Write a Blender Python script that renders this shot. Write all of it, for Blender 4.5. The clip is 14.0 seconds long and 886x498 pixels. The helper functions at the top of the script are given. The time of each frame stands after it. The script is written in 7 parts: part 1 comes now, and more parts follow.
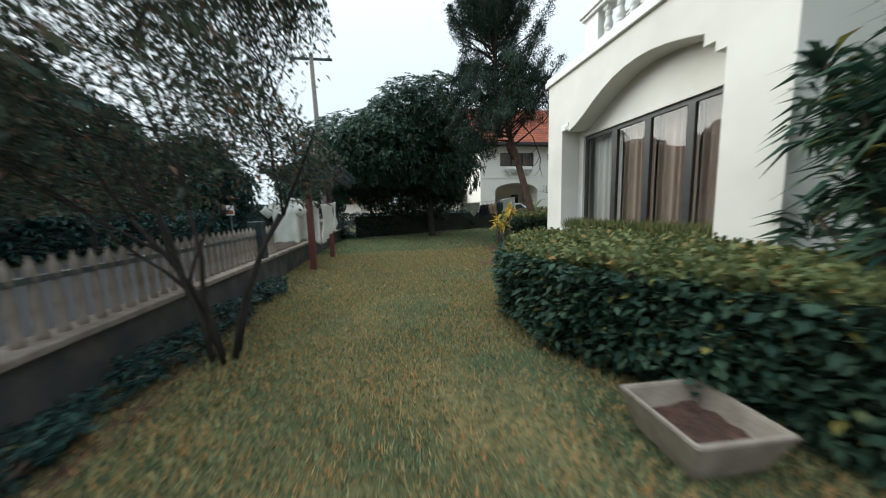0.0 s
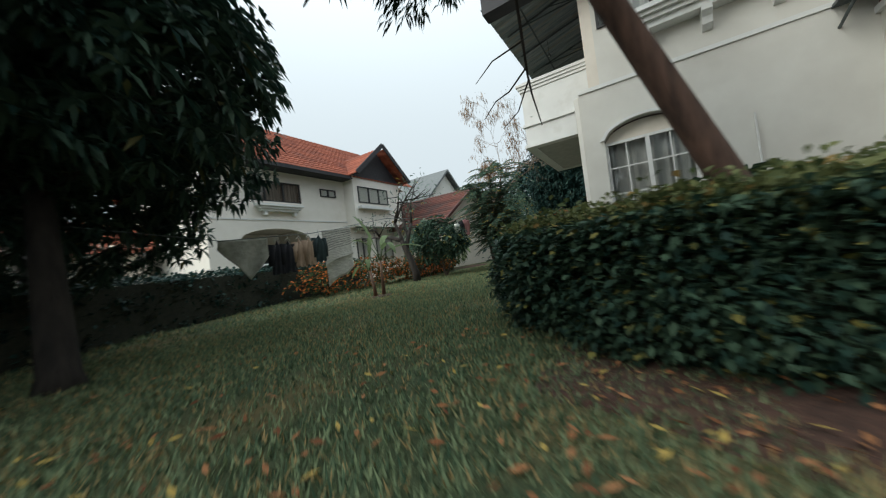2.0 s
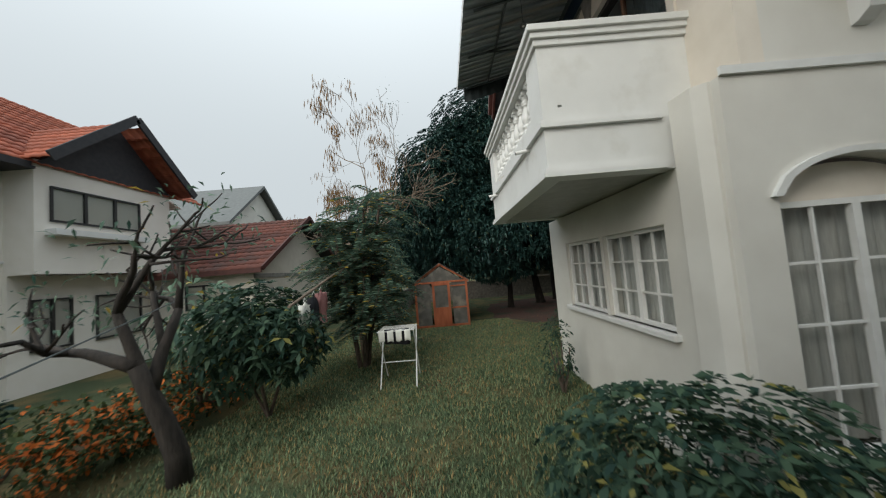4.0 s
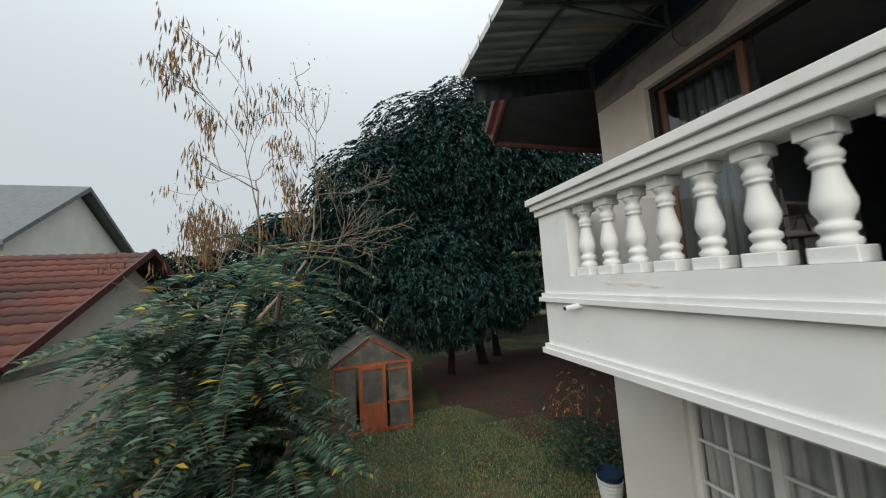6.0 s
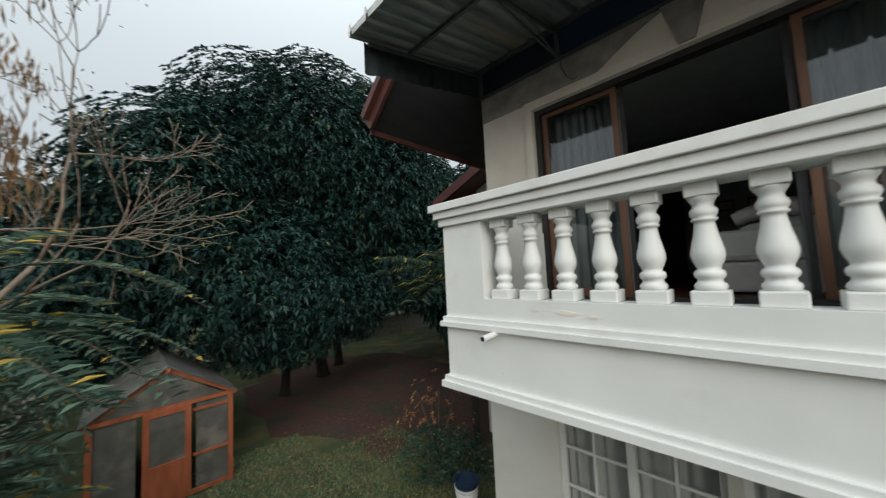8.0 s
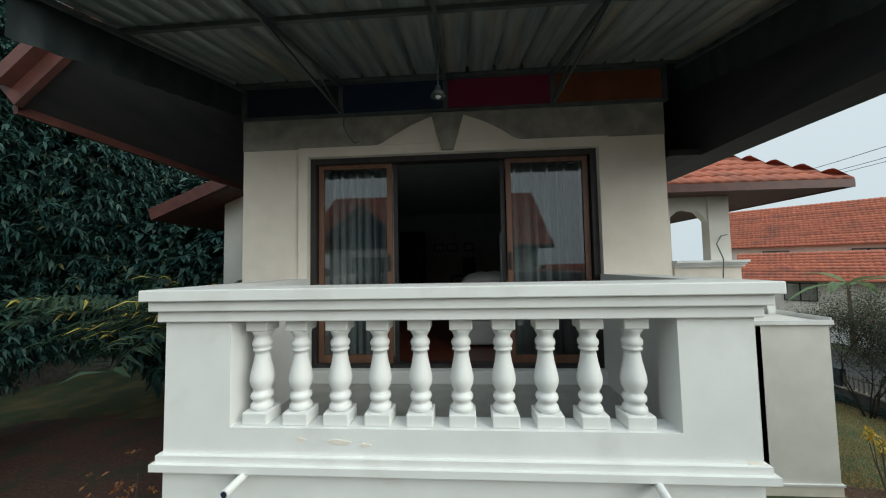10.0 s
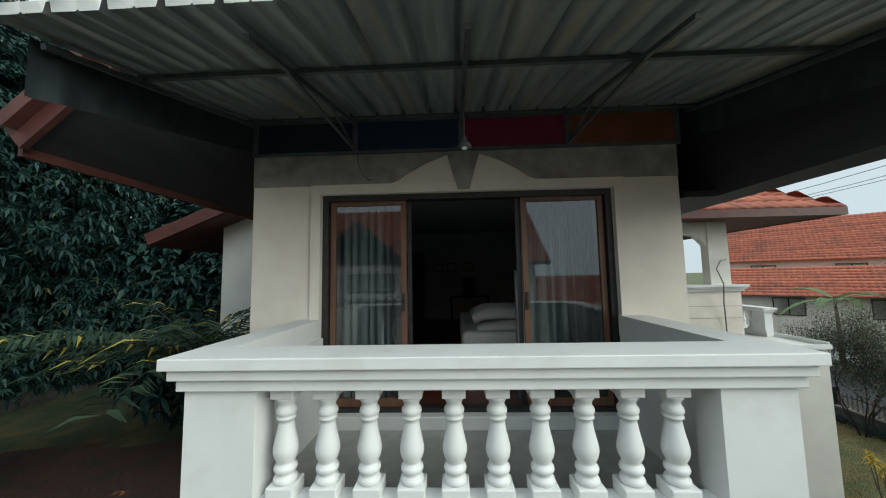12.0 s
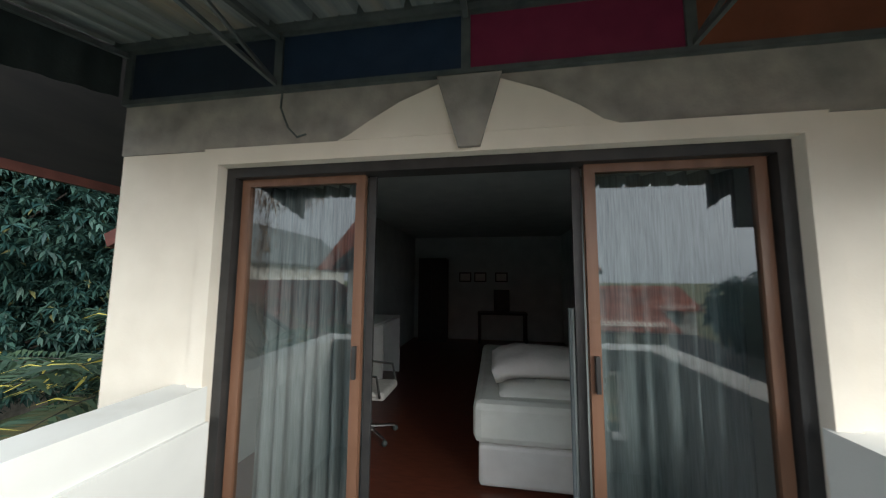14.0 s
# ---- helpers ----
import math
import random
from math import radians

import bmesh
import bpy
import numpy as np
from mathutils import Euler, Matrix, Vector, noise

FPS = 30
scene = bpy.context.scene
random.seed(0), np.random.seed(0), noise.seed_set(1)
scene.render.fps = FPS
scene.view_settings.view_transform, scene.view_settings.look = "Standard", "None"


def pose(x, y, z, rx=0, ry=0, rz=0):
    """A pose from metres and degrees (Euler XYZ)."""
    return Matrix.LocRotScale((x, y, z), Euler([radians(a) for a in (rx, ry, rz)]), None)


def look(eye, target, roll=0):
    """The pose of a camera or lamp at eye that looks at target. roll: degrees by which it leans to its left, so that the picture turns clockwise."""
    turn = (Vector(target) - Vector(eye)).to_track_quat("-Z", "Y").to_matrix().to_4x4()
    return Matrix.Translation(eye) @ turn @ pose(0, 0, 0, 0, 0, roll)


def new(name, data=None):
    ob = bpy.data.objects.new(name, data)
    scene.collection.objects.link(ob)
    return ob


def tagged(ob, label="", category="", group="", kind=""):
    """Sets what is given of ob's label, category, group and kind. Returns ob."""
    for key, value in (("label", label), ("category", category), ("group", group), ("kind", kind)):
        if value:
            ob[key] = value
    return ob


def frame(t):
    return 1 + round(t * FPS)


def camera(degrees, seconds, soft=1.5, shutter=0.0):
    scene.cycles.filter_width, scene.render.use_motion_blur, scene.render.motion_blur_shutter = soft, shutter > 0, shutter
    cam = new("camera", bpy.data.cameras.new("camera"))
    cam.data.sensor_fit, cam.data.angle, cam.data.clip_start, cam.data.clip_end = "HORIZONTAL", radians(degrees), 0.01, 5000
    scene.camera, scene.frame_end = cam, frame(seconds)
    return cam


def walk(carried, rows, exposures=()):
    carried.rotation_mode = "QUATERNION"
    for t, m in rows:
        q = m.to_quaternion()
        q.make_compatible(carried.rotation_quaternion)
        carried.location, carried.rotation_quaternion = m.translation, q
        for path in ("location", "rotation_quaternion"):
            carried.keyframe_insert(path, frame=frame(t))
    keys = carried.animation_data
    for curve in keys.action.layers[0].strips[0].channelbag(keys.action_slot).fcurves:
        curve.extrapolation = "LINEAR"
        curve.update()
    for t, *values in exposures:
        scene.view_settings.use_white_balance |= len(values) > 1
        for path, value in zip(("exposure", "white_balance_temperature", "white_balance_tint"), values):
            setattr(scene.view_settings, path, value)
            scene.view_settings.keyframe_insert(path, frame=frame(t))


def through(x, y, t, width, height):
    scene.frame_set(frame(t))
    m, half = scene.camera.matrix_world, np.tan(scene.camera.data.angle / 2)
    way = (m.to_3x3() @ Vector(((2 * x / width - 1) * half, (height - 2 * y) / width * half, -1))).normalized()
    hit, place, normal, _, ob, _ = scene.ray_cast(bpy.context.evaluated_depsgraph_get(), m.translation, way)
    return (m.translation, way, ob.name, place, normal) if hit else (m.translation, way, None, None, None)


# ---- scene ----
cam = camera(108.2, 14.0, soft=1.1, shutter=0.22)
METRES, EYE, TILT, LEAN, TURN = 22.0, 1.2, 0.0, 0.0, -16.2
PATH = [
    (0, (0.973, -0.664, 1.115), (1.299, 1.294, 0.867), -1.6),
    (0.5, (0.857, 1.672, 0.622), (1.496, 3.561, 0.467), -2.7),
    (0.7, (0.933, 2.605, 0.575), (1.697, 4.447, 0.418), -3.3),
    (0.8, (1.062, 3.04, 0.501), (1.856, 4.872, 0.38), -3.5),
    (1, (0.984, 3.987, 0.443), (1.978, 5.721, 0.372), -4.0),
    (1.5, (1.494, 6.278, 0.56), (2.854, 7.745, 0.547), -5.1),
    (1.7, (1.787, 7.073, 0.635), (3.281, 8.403, 0.64), -5.9),
    (2, (2.242, 8.36, 0.725), (3.929, 9.434, 0.772), -7.0),
    (2.5, (3.378, 9.761, 1.057), (5.25, 10.462, 1.144), -6.8),
    (2.8, (4.063, 10.391, 1.196), (5.994, 10.902, 1.302), -6.2),
    (3, (4.621, 10.613, 1.326), (6.573, 11.033, 1.448), -5.2),
    (3.2, (5.106, 10.79, 1.487), (7.073, 11.13, 1.617), -4.8),
    (5.3, (9.197, 12.347, 3.32), (11.142, 11.906, 3.458), -4.1),
    (5.5, (9.571, 12.327, 3.446), (11.506, 11.847, 3.605), -3.7),
    (6, (10.369, 12.36, 3.769), (12.273, 11.781, 3.968), -3.4),
    (6.5, (10.934, 12.493, 3.759), (12.784, 11.771, 3.997), -3.8),
    (7, (11.171, 12.517, 3.648), (12.961, 11.656, 3.878), -4.1),
    (7.5, (11.177, 12.52, 3.742), (12.862, 11.455, 3.901), -3.8),
    (8, (11.215, 12.447, 3.973), (12.62, 11.031, 4.111), -2.8),
    (8.5, (11.178, 12.349, 4.196), (12.111, 10.582, 4.294), -1.9),
    (9, (11.213, 12.333, 4.275), (11.703, 10.395, 4.361), -1.6),
    (9.2, (11.244, 12.325, 4.357), (11.598, 10.358, 4.431), -1.6),
    (11.3, (11.585, 12.29, 4.895), (11.635, 10.3, 5.06), -1.0),
    (11.5, (11.605, 12.3, 4.913), (11.655, 10.307, 5.071), -1.1),
    (12, (11.625, 12.28, 4.958), (11.698, 10.289, 5.125), -1.1),
    (12.5, (11.645, 12.157, 5.044), (11.731, 10.166, 5.218), -1.3),
    (13, (11.64, 11.82, 5.075), (11.765, 9.834, 5.265), -1.2),
    (13.5, (11.532, 11.313, 5.135), (11.738, 9.331, 5.312), -0.7),
    (14, (11.395, 10.66, 5.155), (11.707, 8.693, 5.345), 0.4),
]
EXPOSURES = [(0, 0.55, 5980, 4), (0.6, 0.38, 6050, 4), (1.0, 0.4, 6200, 6), (1.5, 0.3, 6150, 6), (2.0, 0.3, 6100, 4), (2.5, 0.58, 6080, 5), (3.2, 0.17, 6250, 6), (5.5, 0.02, 6300, 7), (8.0, 0.02, 6200, 6), (9.0, 0.15, 6100, 3), (11.5, 0.2, 5950, 1), (12.5, 0.25, 5880, 0), (13.0, 0.45, 6100, 2), (13.5, 0.8, 6100, 4), (14.0, 1.5, 6100, 6)]
walk(cam, [(t, look(eye, target, roll)) for t, eye, target, roll in PATH], EXPOSURES)

# ---- world, sun and exposure ----
world = bpy.data.worlds.new("overcast_sky")
scene.world = world
world.use_nodes = True
wn, wl = world.node_tree.nodes, world.node_tree.links
sky = wn.new("ShaderNodeTexSky")
sky.sky_type = "NISHITA"
sky.sun_disc = False
sky.sun_elevation, sky.sun_rotation = radians(24), radians(300)
sky.dust_density, sky.air_density = 6.0, 1.0
pale = wn.new("ShaderNodeHueSaturation")
pale.inputs["Saturation"].default_value = 0.10
cloud = wn.new("ShaderNodeMixRGB")
cloud.inputs[0].default_value = 0.88
cloud.inputs[2].default_value = (7.35, 7.75, 8.0, 1)
wl.new(sky.outputs[0], pale.inputs["Color"])
wl.new(pale.outputs[0], cloud.inputs[1])
# an overcast sky is about three times as bright overhead as at the horizon
wco, wsep, wmul, wadd, wgrade = wn.new("ShaderNodeTexCoord"), wn.new("ShaderNodeSeparateXYZ"), wn.new("ShaderNodeMath"), wn.new("ShaderNodeMath"), wn.new("ShaderNodeVectorMath")
wl.new(wco.outputs["Generated"], wsep.inputs[0])
wpow = wn.new("ShaderNodeMath")
wpow.operation, wmul.operation, wadd.operation, wgrade.operation = "POWER", "MULTIPLY_ADD", "MAXIMUM", "SCALE"
wpow.inputs[1].default_value, wadd.inputs[1].default_value = 3.5, 0.0
wmul.inputs[1].default_value, wmul.inputs[2].default_value = 2.0, 0.89
wl.new(wsep.outputs[2], wadd.inputs[0])
wl.new(wadd.outputs[0], wpow.inputs[0])
wl.new(wpow.outputs[0], wmul.inputs[0])
wl.new(cloud.outputs[0], wgrade.inputs[0])
wl.new(wmul.outputs[0], wgrade.inputs["Scale"])
wl.new(wgrade.outputs[0], wn["Background"].inputs[0])
wn["Background"].inputs[1].default_value = 0.1
sun = new("sun", bpy.data.lights.new("sun", "SUN"))
sun.data.energy, sun.data.angle, sun.data.color = 2.3, radians(50), (1.0, 0.92, 0.8)
sun.matrix_basis = look((0, 0, 7.4), (14, -9, 0))


# ---- materials ----
def material(name, dark, light, scale=6.0, rough=0.8, bump=0.15, bscale=60.0, metal=0.0, stain=None, stain_scale=1.3, stain_at=(0.55, 0.75), coat=0.0, island=0.0, spec=0.5, stretch=(1, 1, 1)):
    """A painted or natural surface: two colours by fine noise, larger stains, fine relief."""
    m = bpy.data.materials.new(name)
    m.use_nodes = True
    n, l = m.node_tree.nodes, m.node_tree.links
    b = n["Principled BSDF"]
    co = n.new("ShaderNodeTexCoord")
    mp = n.new("ShaderNodeMapping")
    mp.inputs["Scale"].default_value = stretch
    l.new(co.outputs["Object"], mp.inputs["Vector"])
    t = n.new("ShaderNodeTexNoise")
    t.inputs["Scale"].default_value, t.inputs["Detail"].default_value = scale, 6.0
    l.new(mp.outputs[0], t.inputs["Vector"])
    r = n.new("ShaderNodeValToRGB")
    r.color_ramp.elements[0].position, r.color_ramp.elements[1].position = 0.3, 0.7
    r.color_ramp.elements[0].color, r.color_ramp.elements[1].color = (*dark, 1), (*light, 1)
    l.new(t.outputs["Fac"], r.inputs[0])
    colour = r.outputs[0]
    if stain:
        s = n.new("ShaderNodeTexNoise")
        s.inputs["Scale"].default_value, s.inputs["Detail"].default_value = stain_scale, 8.0
        l.new(mp.outputs[0], s.inputs["Vector"])
        g = n.new("ShaderNodeMapRange")
        g.inputs["From Min"].default_value, g.inputs["From Max"].default_value = stain_at
        l.new(s.outputs["Fac"], g.inputs["Value"])
        x = n.new("ShaderNodeMixRGB")
        x.inputs[2].default_value = (*stain, 1)
        l.new(g.outputs[0], x.inputs[0])
        l.new(colour, x.inputs[1])
        colour = x.outputs[0]
    if island:
        geo = n.new("ShaderNodeNewGeometry")
        k = n.new("ShaderNodeMapRange")
        k.inputs["To Min"].default_value, k.inputs["To Max"].default_value = 1 - island, 1 + island
        l.new(geo.outputs["Random Per Island"], k.inputs["Value"])
        h = n.new("ShaderNodeHueSaturation")
        l.new(k.outputs[0], h.inputs["Value"])
        l.new(colour, h.inputs["Color"])
        colour = h.outputs[0]
    l.new(colour, b.inputs["Base Color"])
    b.inputs["Roughness"].default_value, b.inputs["Metallic"].default_value = rough, metal
    b.inputs["Coat Weight"].default_value = coat
    b.inputs["Specular IOR Level"].default_value = spec
    if bump:
        f = n.new("ShaderNodeTexNoise")
        f.inputs["Scale"].default_value, f.inputs["Detail"].default_value = bscale, 4.0
        l.new(mp.outputs[0], f.inputs["Vector"])
        u = n.new("ShaderNodeBump")
        u.inputs["Strength"].default_value, u.inputs["Distance"].default_value = bump, 0.02
        l.new(f.outputs["Fac"], u.inputs["Height"])
        l.new(u.outputs[0], b.inputs["Normal"])
    return m


def leaf_material(name, dark, light, odd=None, odd_share=0.08, rough=0.45, through=0.25):
    """Leaves: each leaf its own green, a few yellow or brown ones, some light let through."""
    m = bpy.data.materials.new(name)
    m.use_nodes = True
    n, l = m.node_tree.nodes, m.node_tree.links
    b = n["Principled BSDF"]
    geo = n.new("ShaderNodeNewGeometry")
    r = n.new("ShaderNodeValToRGB")
    e = r.color_ramp.elements
    e[0].position, e[1].position = 0.0, 1.0 - odd_share if odd else 1.0
    e[0].color, e[1].color = (*dark, 1), (*light, 1)
    if odd:
        o = e.new(min(0.999, 1.0 - odd_share + 0.01))
        o.color = (*odd, 1)
    l.new(geo.outputs["Random Per Island"], r.inputs[0])
    l.new(r.outputs[0], b.inputs["Base Color"])
    b.inputs["Roughness"].default_value = min(1.0, rough + 0.15)
    b.inputs["Specular IOR Level"].default_value = 0.2
    tr = n.new("ShaderNodeBsdfTranslucent")
    l.new(r.outputs[0], tr.inputs["Color"])
    mix = n.new("ShaderNodeMixShader")
    mix.inputs[0].default_value = through
    l.new(b.outputs[0], mix.inputs[1])
    l.new(tr.outputs[0], mix.inputs[2])
    l.new(mix.outputs[0], n["Material Output"].inputs["Surface"])
    return m


def glass_material(name, tint=(0.86, 0.9, 0.9), ior=1.5):
    m = bpy.data.materials.new(name)
    m.use_nodes = True
    n, l = m.node_tree.nodes, m.node_tree.links
    n.remove(n["Principled BSDF"])
    t, g, f, x = n.new("ShaderNodeBsdfTransparent"), n.new("ShaderNodeBsdfGlossy"), n.new("ShaderNodeFresnel"), n.new("ShaderNodeMixShader")
    t.inputs["Color"].default_value = (*tint, 1)
    g.inputs["Roughness"].default_value = 0.015
    f.inputs["IOR"].default_value = ior
    l.new(f.outputs[0], x.inputs[0])
    l.new(t.outputs[0], x.inputs[1])
    l.new(g.outputs[0], x.inputs[2])
    l.new(x.outputs[0], n["Material Output"].inputs["Surface"])
    return m


def ground_material():
    m = bpy.data.materials.new("lawn_soil")
    m.use_nodes = True
    n, l = m.node_tree.nodes, m.node_tree.links
    b = n["Principled BSDF"]
    b.inputs["Roughness"].default_value = 0.95
    b.inputs["Specular IOR Level"].default_value = 0.2
    co = n.new("ShaderNodeTexCoord")

    def noise_fac(scale, lo, hi, detail=6.0):
        t = n.new("ShaderNodeTexNoise")
        t.inputs["Scale"].default_value, t.inputs["Detail"].default_value = scale, detail
        l.new(co.outputs["Object"], t.inputs["Vector"])
        g = n.new("ShaderNodeMapRange")
        g.inputs["From Min"].default_value, g.inputs["From Max"].default_value = lo, hi
        l.new(t.outputs["Fac"], g.inputs["Value"])
        return g.outputs[0]

    def mixed(fac, a, c):
        x = n.new("ShaderNodeMixRGB")
        l.new(fac, x.inputs[0])
        for k, v in ((1, a), (2, c)):
            if isinstance(v, tuple):
                x.inputs[k].default_value = (*v, 1)
            else:
                l.new(v, x.inputs[k])
        return x.outputs[0]

    green = mixed(noise_fac(45, 0.35, 0.65), (0.045, 0.068, 0.036), (0.11, 0.13, 0.065))
    dry = mixed(noise_fac(30, 0.35, 0.65), (0.14, 0.105, 0.05), (0.24, 0.185, 0.085))
    lawn = mixed(noise_fac(0.9, 0.46, 0.68), green, dry)
    soil = mixed(noise_fac(12, 0.3, 0.7), (0.07, 0.035, 0.023), (0.13, 0.07, 0.045))
    l.new(mixed(noise_fac(0.55, 0.6, 0.72), lawn, soil), b.inputs["Base Color"])
    u = n.new("ShaderNodeBump")
    u.inputs["Strength"].default_value, u.inputs["Distance"].default_value = 0.8, 0.03
    l.new(noise_fac(70, 0.2, 0.8), u.inputs["Height"])
    l.new(u.outputs[0], b.inputs["Normal"])
    return m


M_WHITE = material("white_wall_paint", (0.66, 0.64, 0.59), (0.73, 0.715, 0.665), 2.0, 0.75, 0.06, 120, stain=(0.56, 0.54, 0.49), stain_scale=0.8, stain_at=(0.5, 0.85))
M_TRIM = material("white_moulding_paint", (0.7, 0.705, 0.69), (0.76, 0.765, 0.75), 3.0, 0.6, 0.04, 90, stain=(0.58, 0.57, 0.53), stain_scale=2.5, stain_at=(0.58, 0.85))
M_GREYW = material("bare_grey_render", (0.22, 0.21, 0.2), (0.4, 0.37, 0.335), 5.0, 0.9, 0.2, 60, stain=(0.18, 0.175, 0.17), stain_scale=2.0)
# lighter than M_WHITE, to brighten a facade turned away from the sun
M_NEIGHBOUR = material("brightened_white_house_paint", (0.8, 0.76, 0.69), (0.84, 0.8, 0.74), 3.0, 0.8, 0.05, 70, stain=(0.68, 0.63, 0.56), stain_scale=0.8, stain_at=(0.6, 0.85))
M_PLASTER = material("pale_plaster", (0.71, 0.65, 0.565), (0.78, 0.72, 0.635), 4.0, 0.85, 0.05, 80, stain=(0.62, 0.56, 0.48), stain_scale=1.1, stain_at=(0.52, 0.8))
M_WOODF = material("brown_aluminium_frame", (0.13, 0.062, 0.036), (0.2, 0.105, 0.065), 12, 0.38, 0.03, 60, stretch=(1, 1, 0.1))
M_DARKF = material("dark_bronze_frame", (0.018, 0.019, 0.02), (0.035, 0.034, 0.034), 10, 0.45, 0.02)
M_WFRAME = material("white_window_frame", (0.72, 0.72, 0.7), (0.8, 0.8, 0.78), 8, 0.5, 0.02)
M_CURTAIN = material("grey_curtain_cloth", (0.55, 0.55, 0.54), (0.7, 0.7, 0.68), 20, 0.95, 0.05, 200, stretch=(6, 6, 0.3))
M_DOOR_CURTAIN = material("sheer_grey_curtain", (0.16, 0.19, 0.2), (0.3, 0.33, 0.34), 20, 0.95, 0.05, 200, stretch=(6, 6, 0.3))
M_CURTAIN2 = material("brown_curtain_cloth", (0.32, 0.25, 0.21), (0.46, 0.37, 0.32), 20, 0.95, 0.05, 200, stretch=(6, 6, 0.3))
M_GLASS = glass_material("window_glass", (0.84, 0.88, 0.88), 1.6)
M_DOOR_GLASS = glass_material("tinted_door_glass", (0.66, 0.74, 0.76), 2.1)
M_METAL = material("galvanised_sheet", (0.17, 0.215, 0.235), (0.4, 0.425, 0.42), 3.0, 0.42, 0.05, 40, metal=0.25, stain=(0.4, 0.35, 0.27), stain_scale=1.2, stain_at=(0.55, 0.7), stretch=(5, 0.4, 1))
M_STEEL = material("dark_painted_steel", (0.07, 0.088, 0.093), (0.13, 0.145, 0.145), 9, 0.5, 0.05, metal=0.3)
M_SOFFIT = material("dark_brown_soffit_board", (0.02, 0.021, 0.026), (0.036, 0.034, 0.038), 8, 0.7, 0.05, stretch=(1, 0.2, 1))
M_FASCIA = material("red_brown_fascia", (0.065, 0.022, 0.019), (0.11, 0.037, 0.029), 6, 0.6, 0.08)
M_TILE = material("terracotta_roof_tile", (0.28, 0.072, 0.038), (0.41, 0.12, 0.062), 4, 0.75, 0.12, 50, stain=(0.16, 0.06, 0.045), stain_scale=0.9, stain_at=(0.5, 0.8), island=0.2)
M_TILE_DARK = material("weathered_roof_tile", (0.1, 0.034, 0.026), (0.17, 0.055, 0.036), 4, 0.8, 0.12, 50, stain=(0.07, 0.045, 0.04), stain_scale=1.2, stain_at=(0.45, 0.75), island=0.25)
M_SLATE = material("grey_roof_sheet", (0.1, 0.11, 0.11), (0.14, 0.15, 0.15), 5, 0.7, 0.05)
M_NAVY = material("navy_panel_paint", (0.012, 0.026, 0.06), (0.018, 0.036, 0.075), 6, 0.6, 0.06, spec=0.3, stain=(0.035, 0.04, 0.05), stain_scale=3, stain_at=(0.6, 0.9))
M_BLACK = material("blue_black_panel_paint", (0.012, 0.02, 0.036), (0.018, 0.027, 0.046), 6, 0.6, 0.06, spec=0.3, stain=(0.03, 0.033, 0.04), stain_scale=3, stain_at=(0.6, 0.9))
M_MAGENTA = material("magenta_panel_paint", (0.16, 0.016, 0.05), (0.2, 0.022, 0.062), 6, 0.6, 0.06, spec=0.3, stain=(0.05, 0.025, 0.035), stain_scale=3, stain_at=(0.6, 0.9))
M_ORANGE = material("orange_panel_paint", (0.17, 0.053, 0.028), (0.22, 0.07, 0.038), 6, 0.6, 0.06, spec=0.3, stain=(0.08, 0.04, 0.03), stain_scale=3, stain_at=(0.6, 0.9))
M_FLOORT = material("grey_balcony_tile", (0.36, 0.36, 0.34), (0.46, 0.46, 0.43), 7, 0.5, 0.05)
M_PARQUET = material("red_brown_parquet", (0.08, 0.022, 0.014), (0.14, 0.042, 0.024), 8, 0.3, 0.03, stretch=(1, 6, 1))
M_ROOM = material("room_wall_paint", (0.46, 0.52, 0.53), (0.56, 0.61, 0.61), 3, 0.9, 0.03)
M_LINEN = material("white_bed_linen", (0.66, 0.63, 0.6), (0.74, 0.71, 0.68), 6, 0.9, 0.25, 14)
M_LAWN = ground_material()
M_GRASS = leaf_material("grass_blades", (0.045, 0.09, 0.052), (0.28, 0.34, 0.18), (0.4, 0.29, 0.13), 0.14, 0.6, 0.25)
M_GRASS_DRY = leaf_material("dry_grass_blades", (0.1, 0.125, 0.06), (0.47, 0.39, 0.18), (0.52, 0.27, 0.11), 0.25, 0.6, 0.25)
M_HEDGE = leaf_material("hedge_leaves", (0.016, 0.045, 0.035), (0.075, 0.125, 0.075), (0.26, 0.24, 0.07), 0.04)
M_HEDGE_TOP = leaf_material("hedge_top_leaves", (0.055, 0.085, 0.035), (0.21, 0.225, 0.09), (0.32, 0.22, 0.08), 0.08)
M_MANGO = leaf_material("mango_leaves", (0.009, 0.033, 0.033), (0.04, 0.085, 0.068), (0.13, 0.13, 0.055), 0.02, 0.35, 0.15)
M_MANGO_YARD = leaf_material("yard_mango_leaves", (0.018, 0.048, 0.04), (0.085, 0.135, 0.09), (0.18, 0.17, 0.07), 0.02, 0.35, 0.2)
M_NEEDLE = leaf_material("cypress_sprays", (0.012, 0.028, 0.022), (0.045, 0.075, 0.052), None, 0, 0.6, 0.15)
M_BARK = material("grey_brown_bark", (0.06, 0.045, 0.035), (0.15, 0.115, 0.09), 14, 0.95, 0.8, 30, stretch=(1, 1, 0.25))
M_BARK_RED = material("red_brown_bark", (0.05, 0.03, 0.023), (0.13, 0.075, 0.055), 14, 0.95, 0.8, 30, stretch=(1, 1, 0.2))
M_TWIG = material("pale_twig_bark", (0.16, 0.12, 0.09), (0.26, 0.2, 0.15), 12, 0.9, 0.3)
M_CONCRETE = material("weathered_concrete", (0.14, 0.125, 0.11), (0.26, 0.23, 0.2), 7, 0.9, 0.3, 50, stain=(0.12, 0.11, 0.09), stain_scale=1.5)
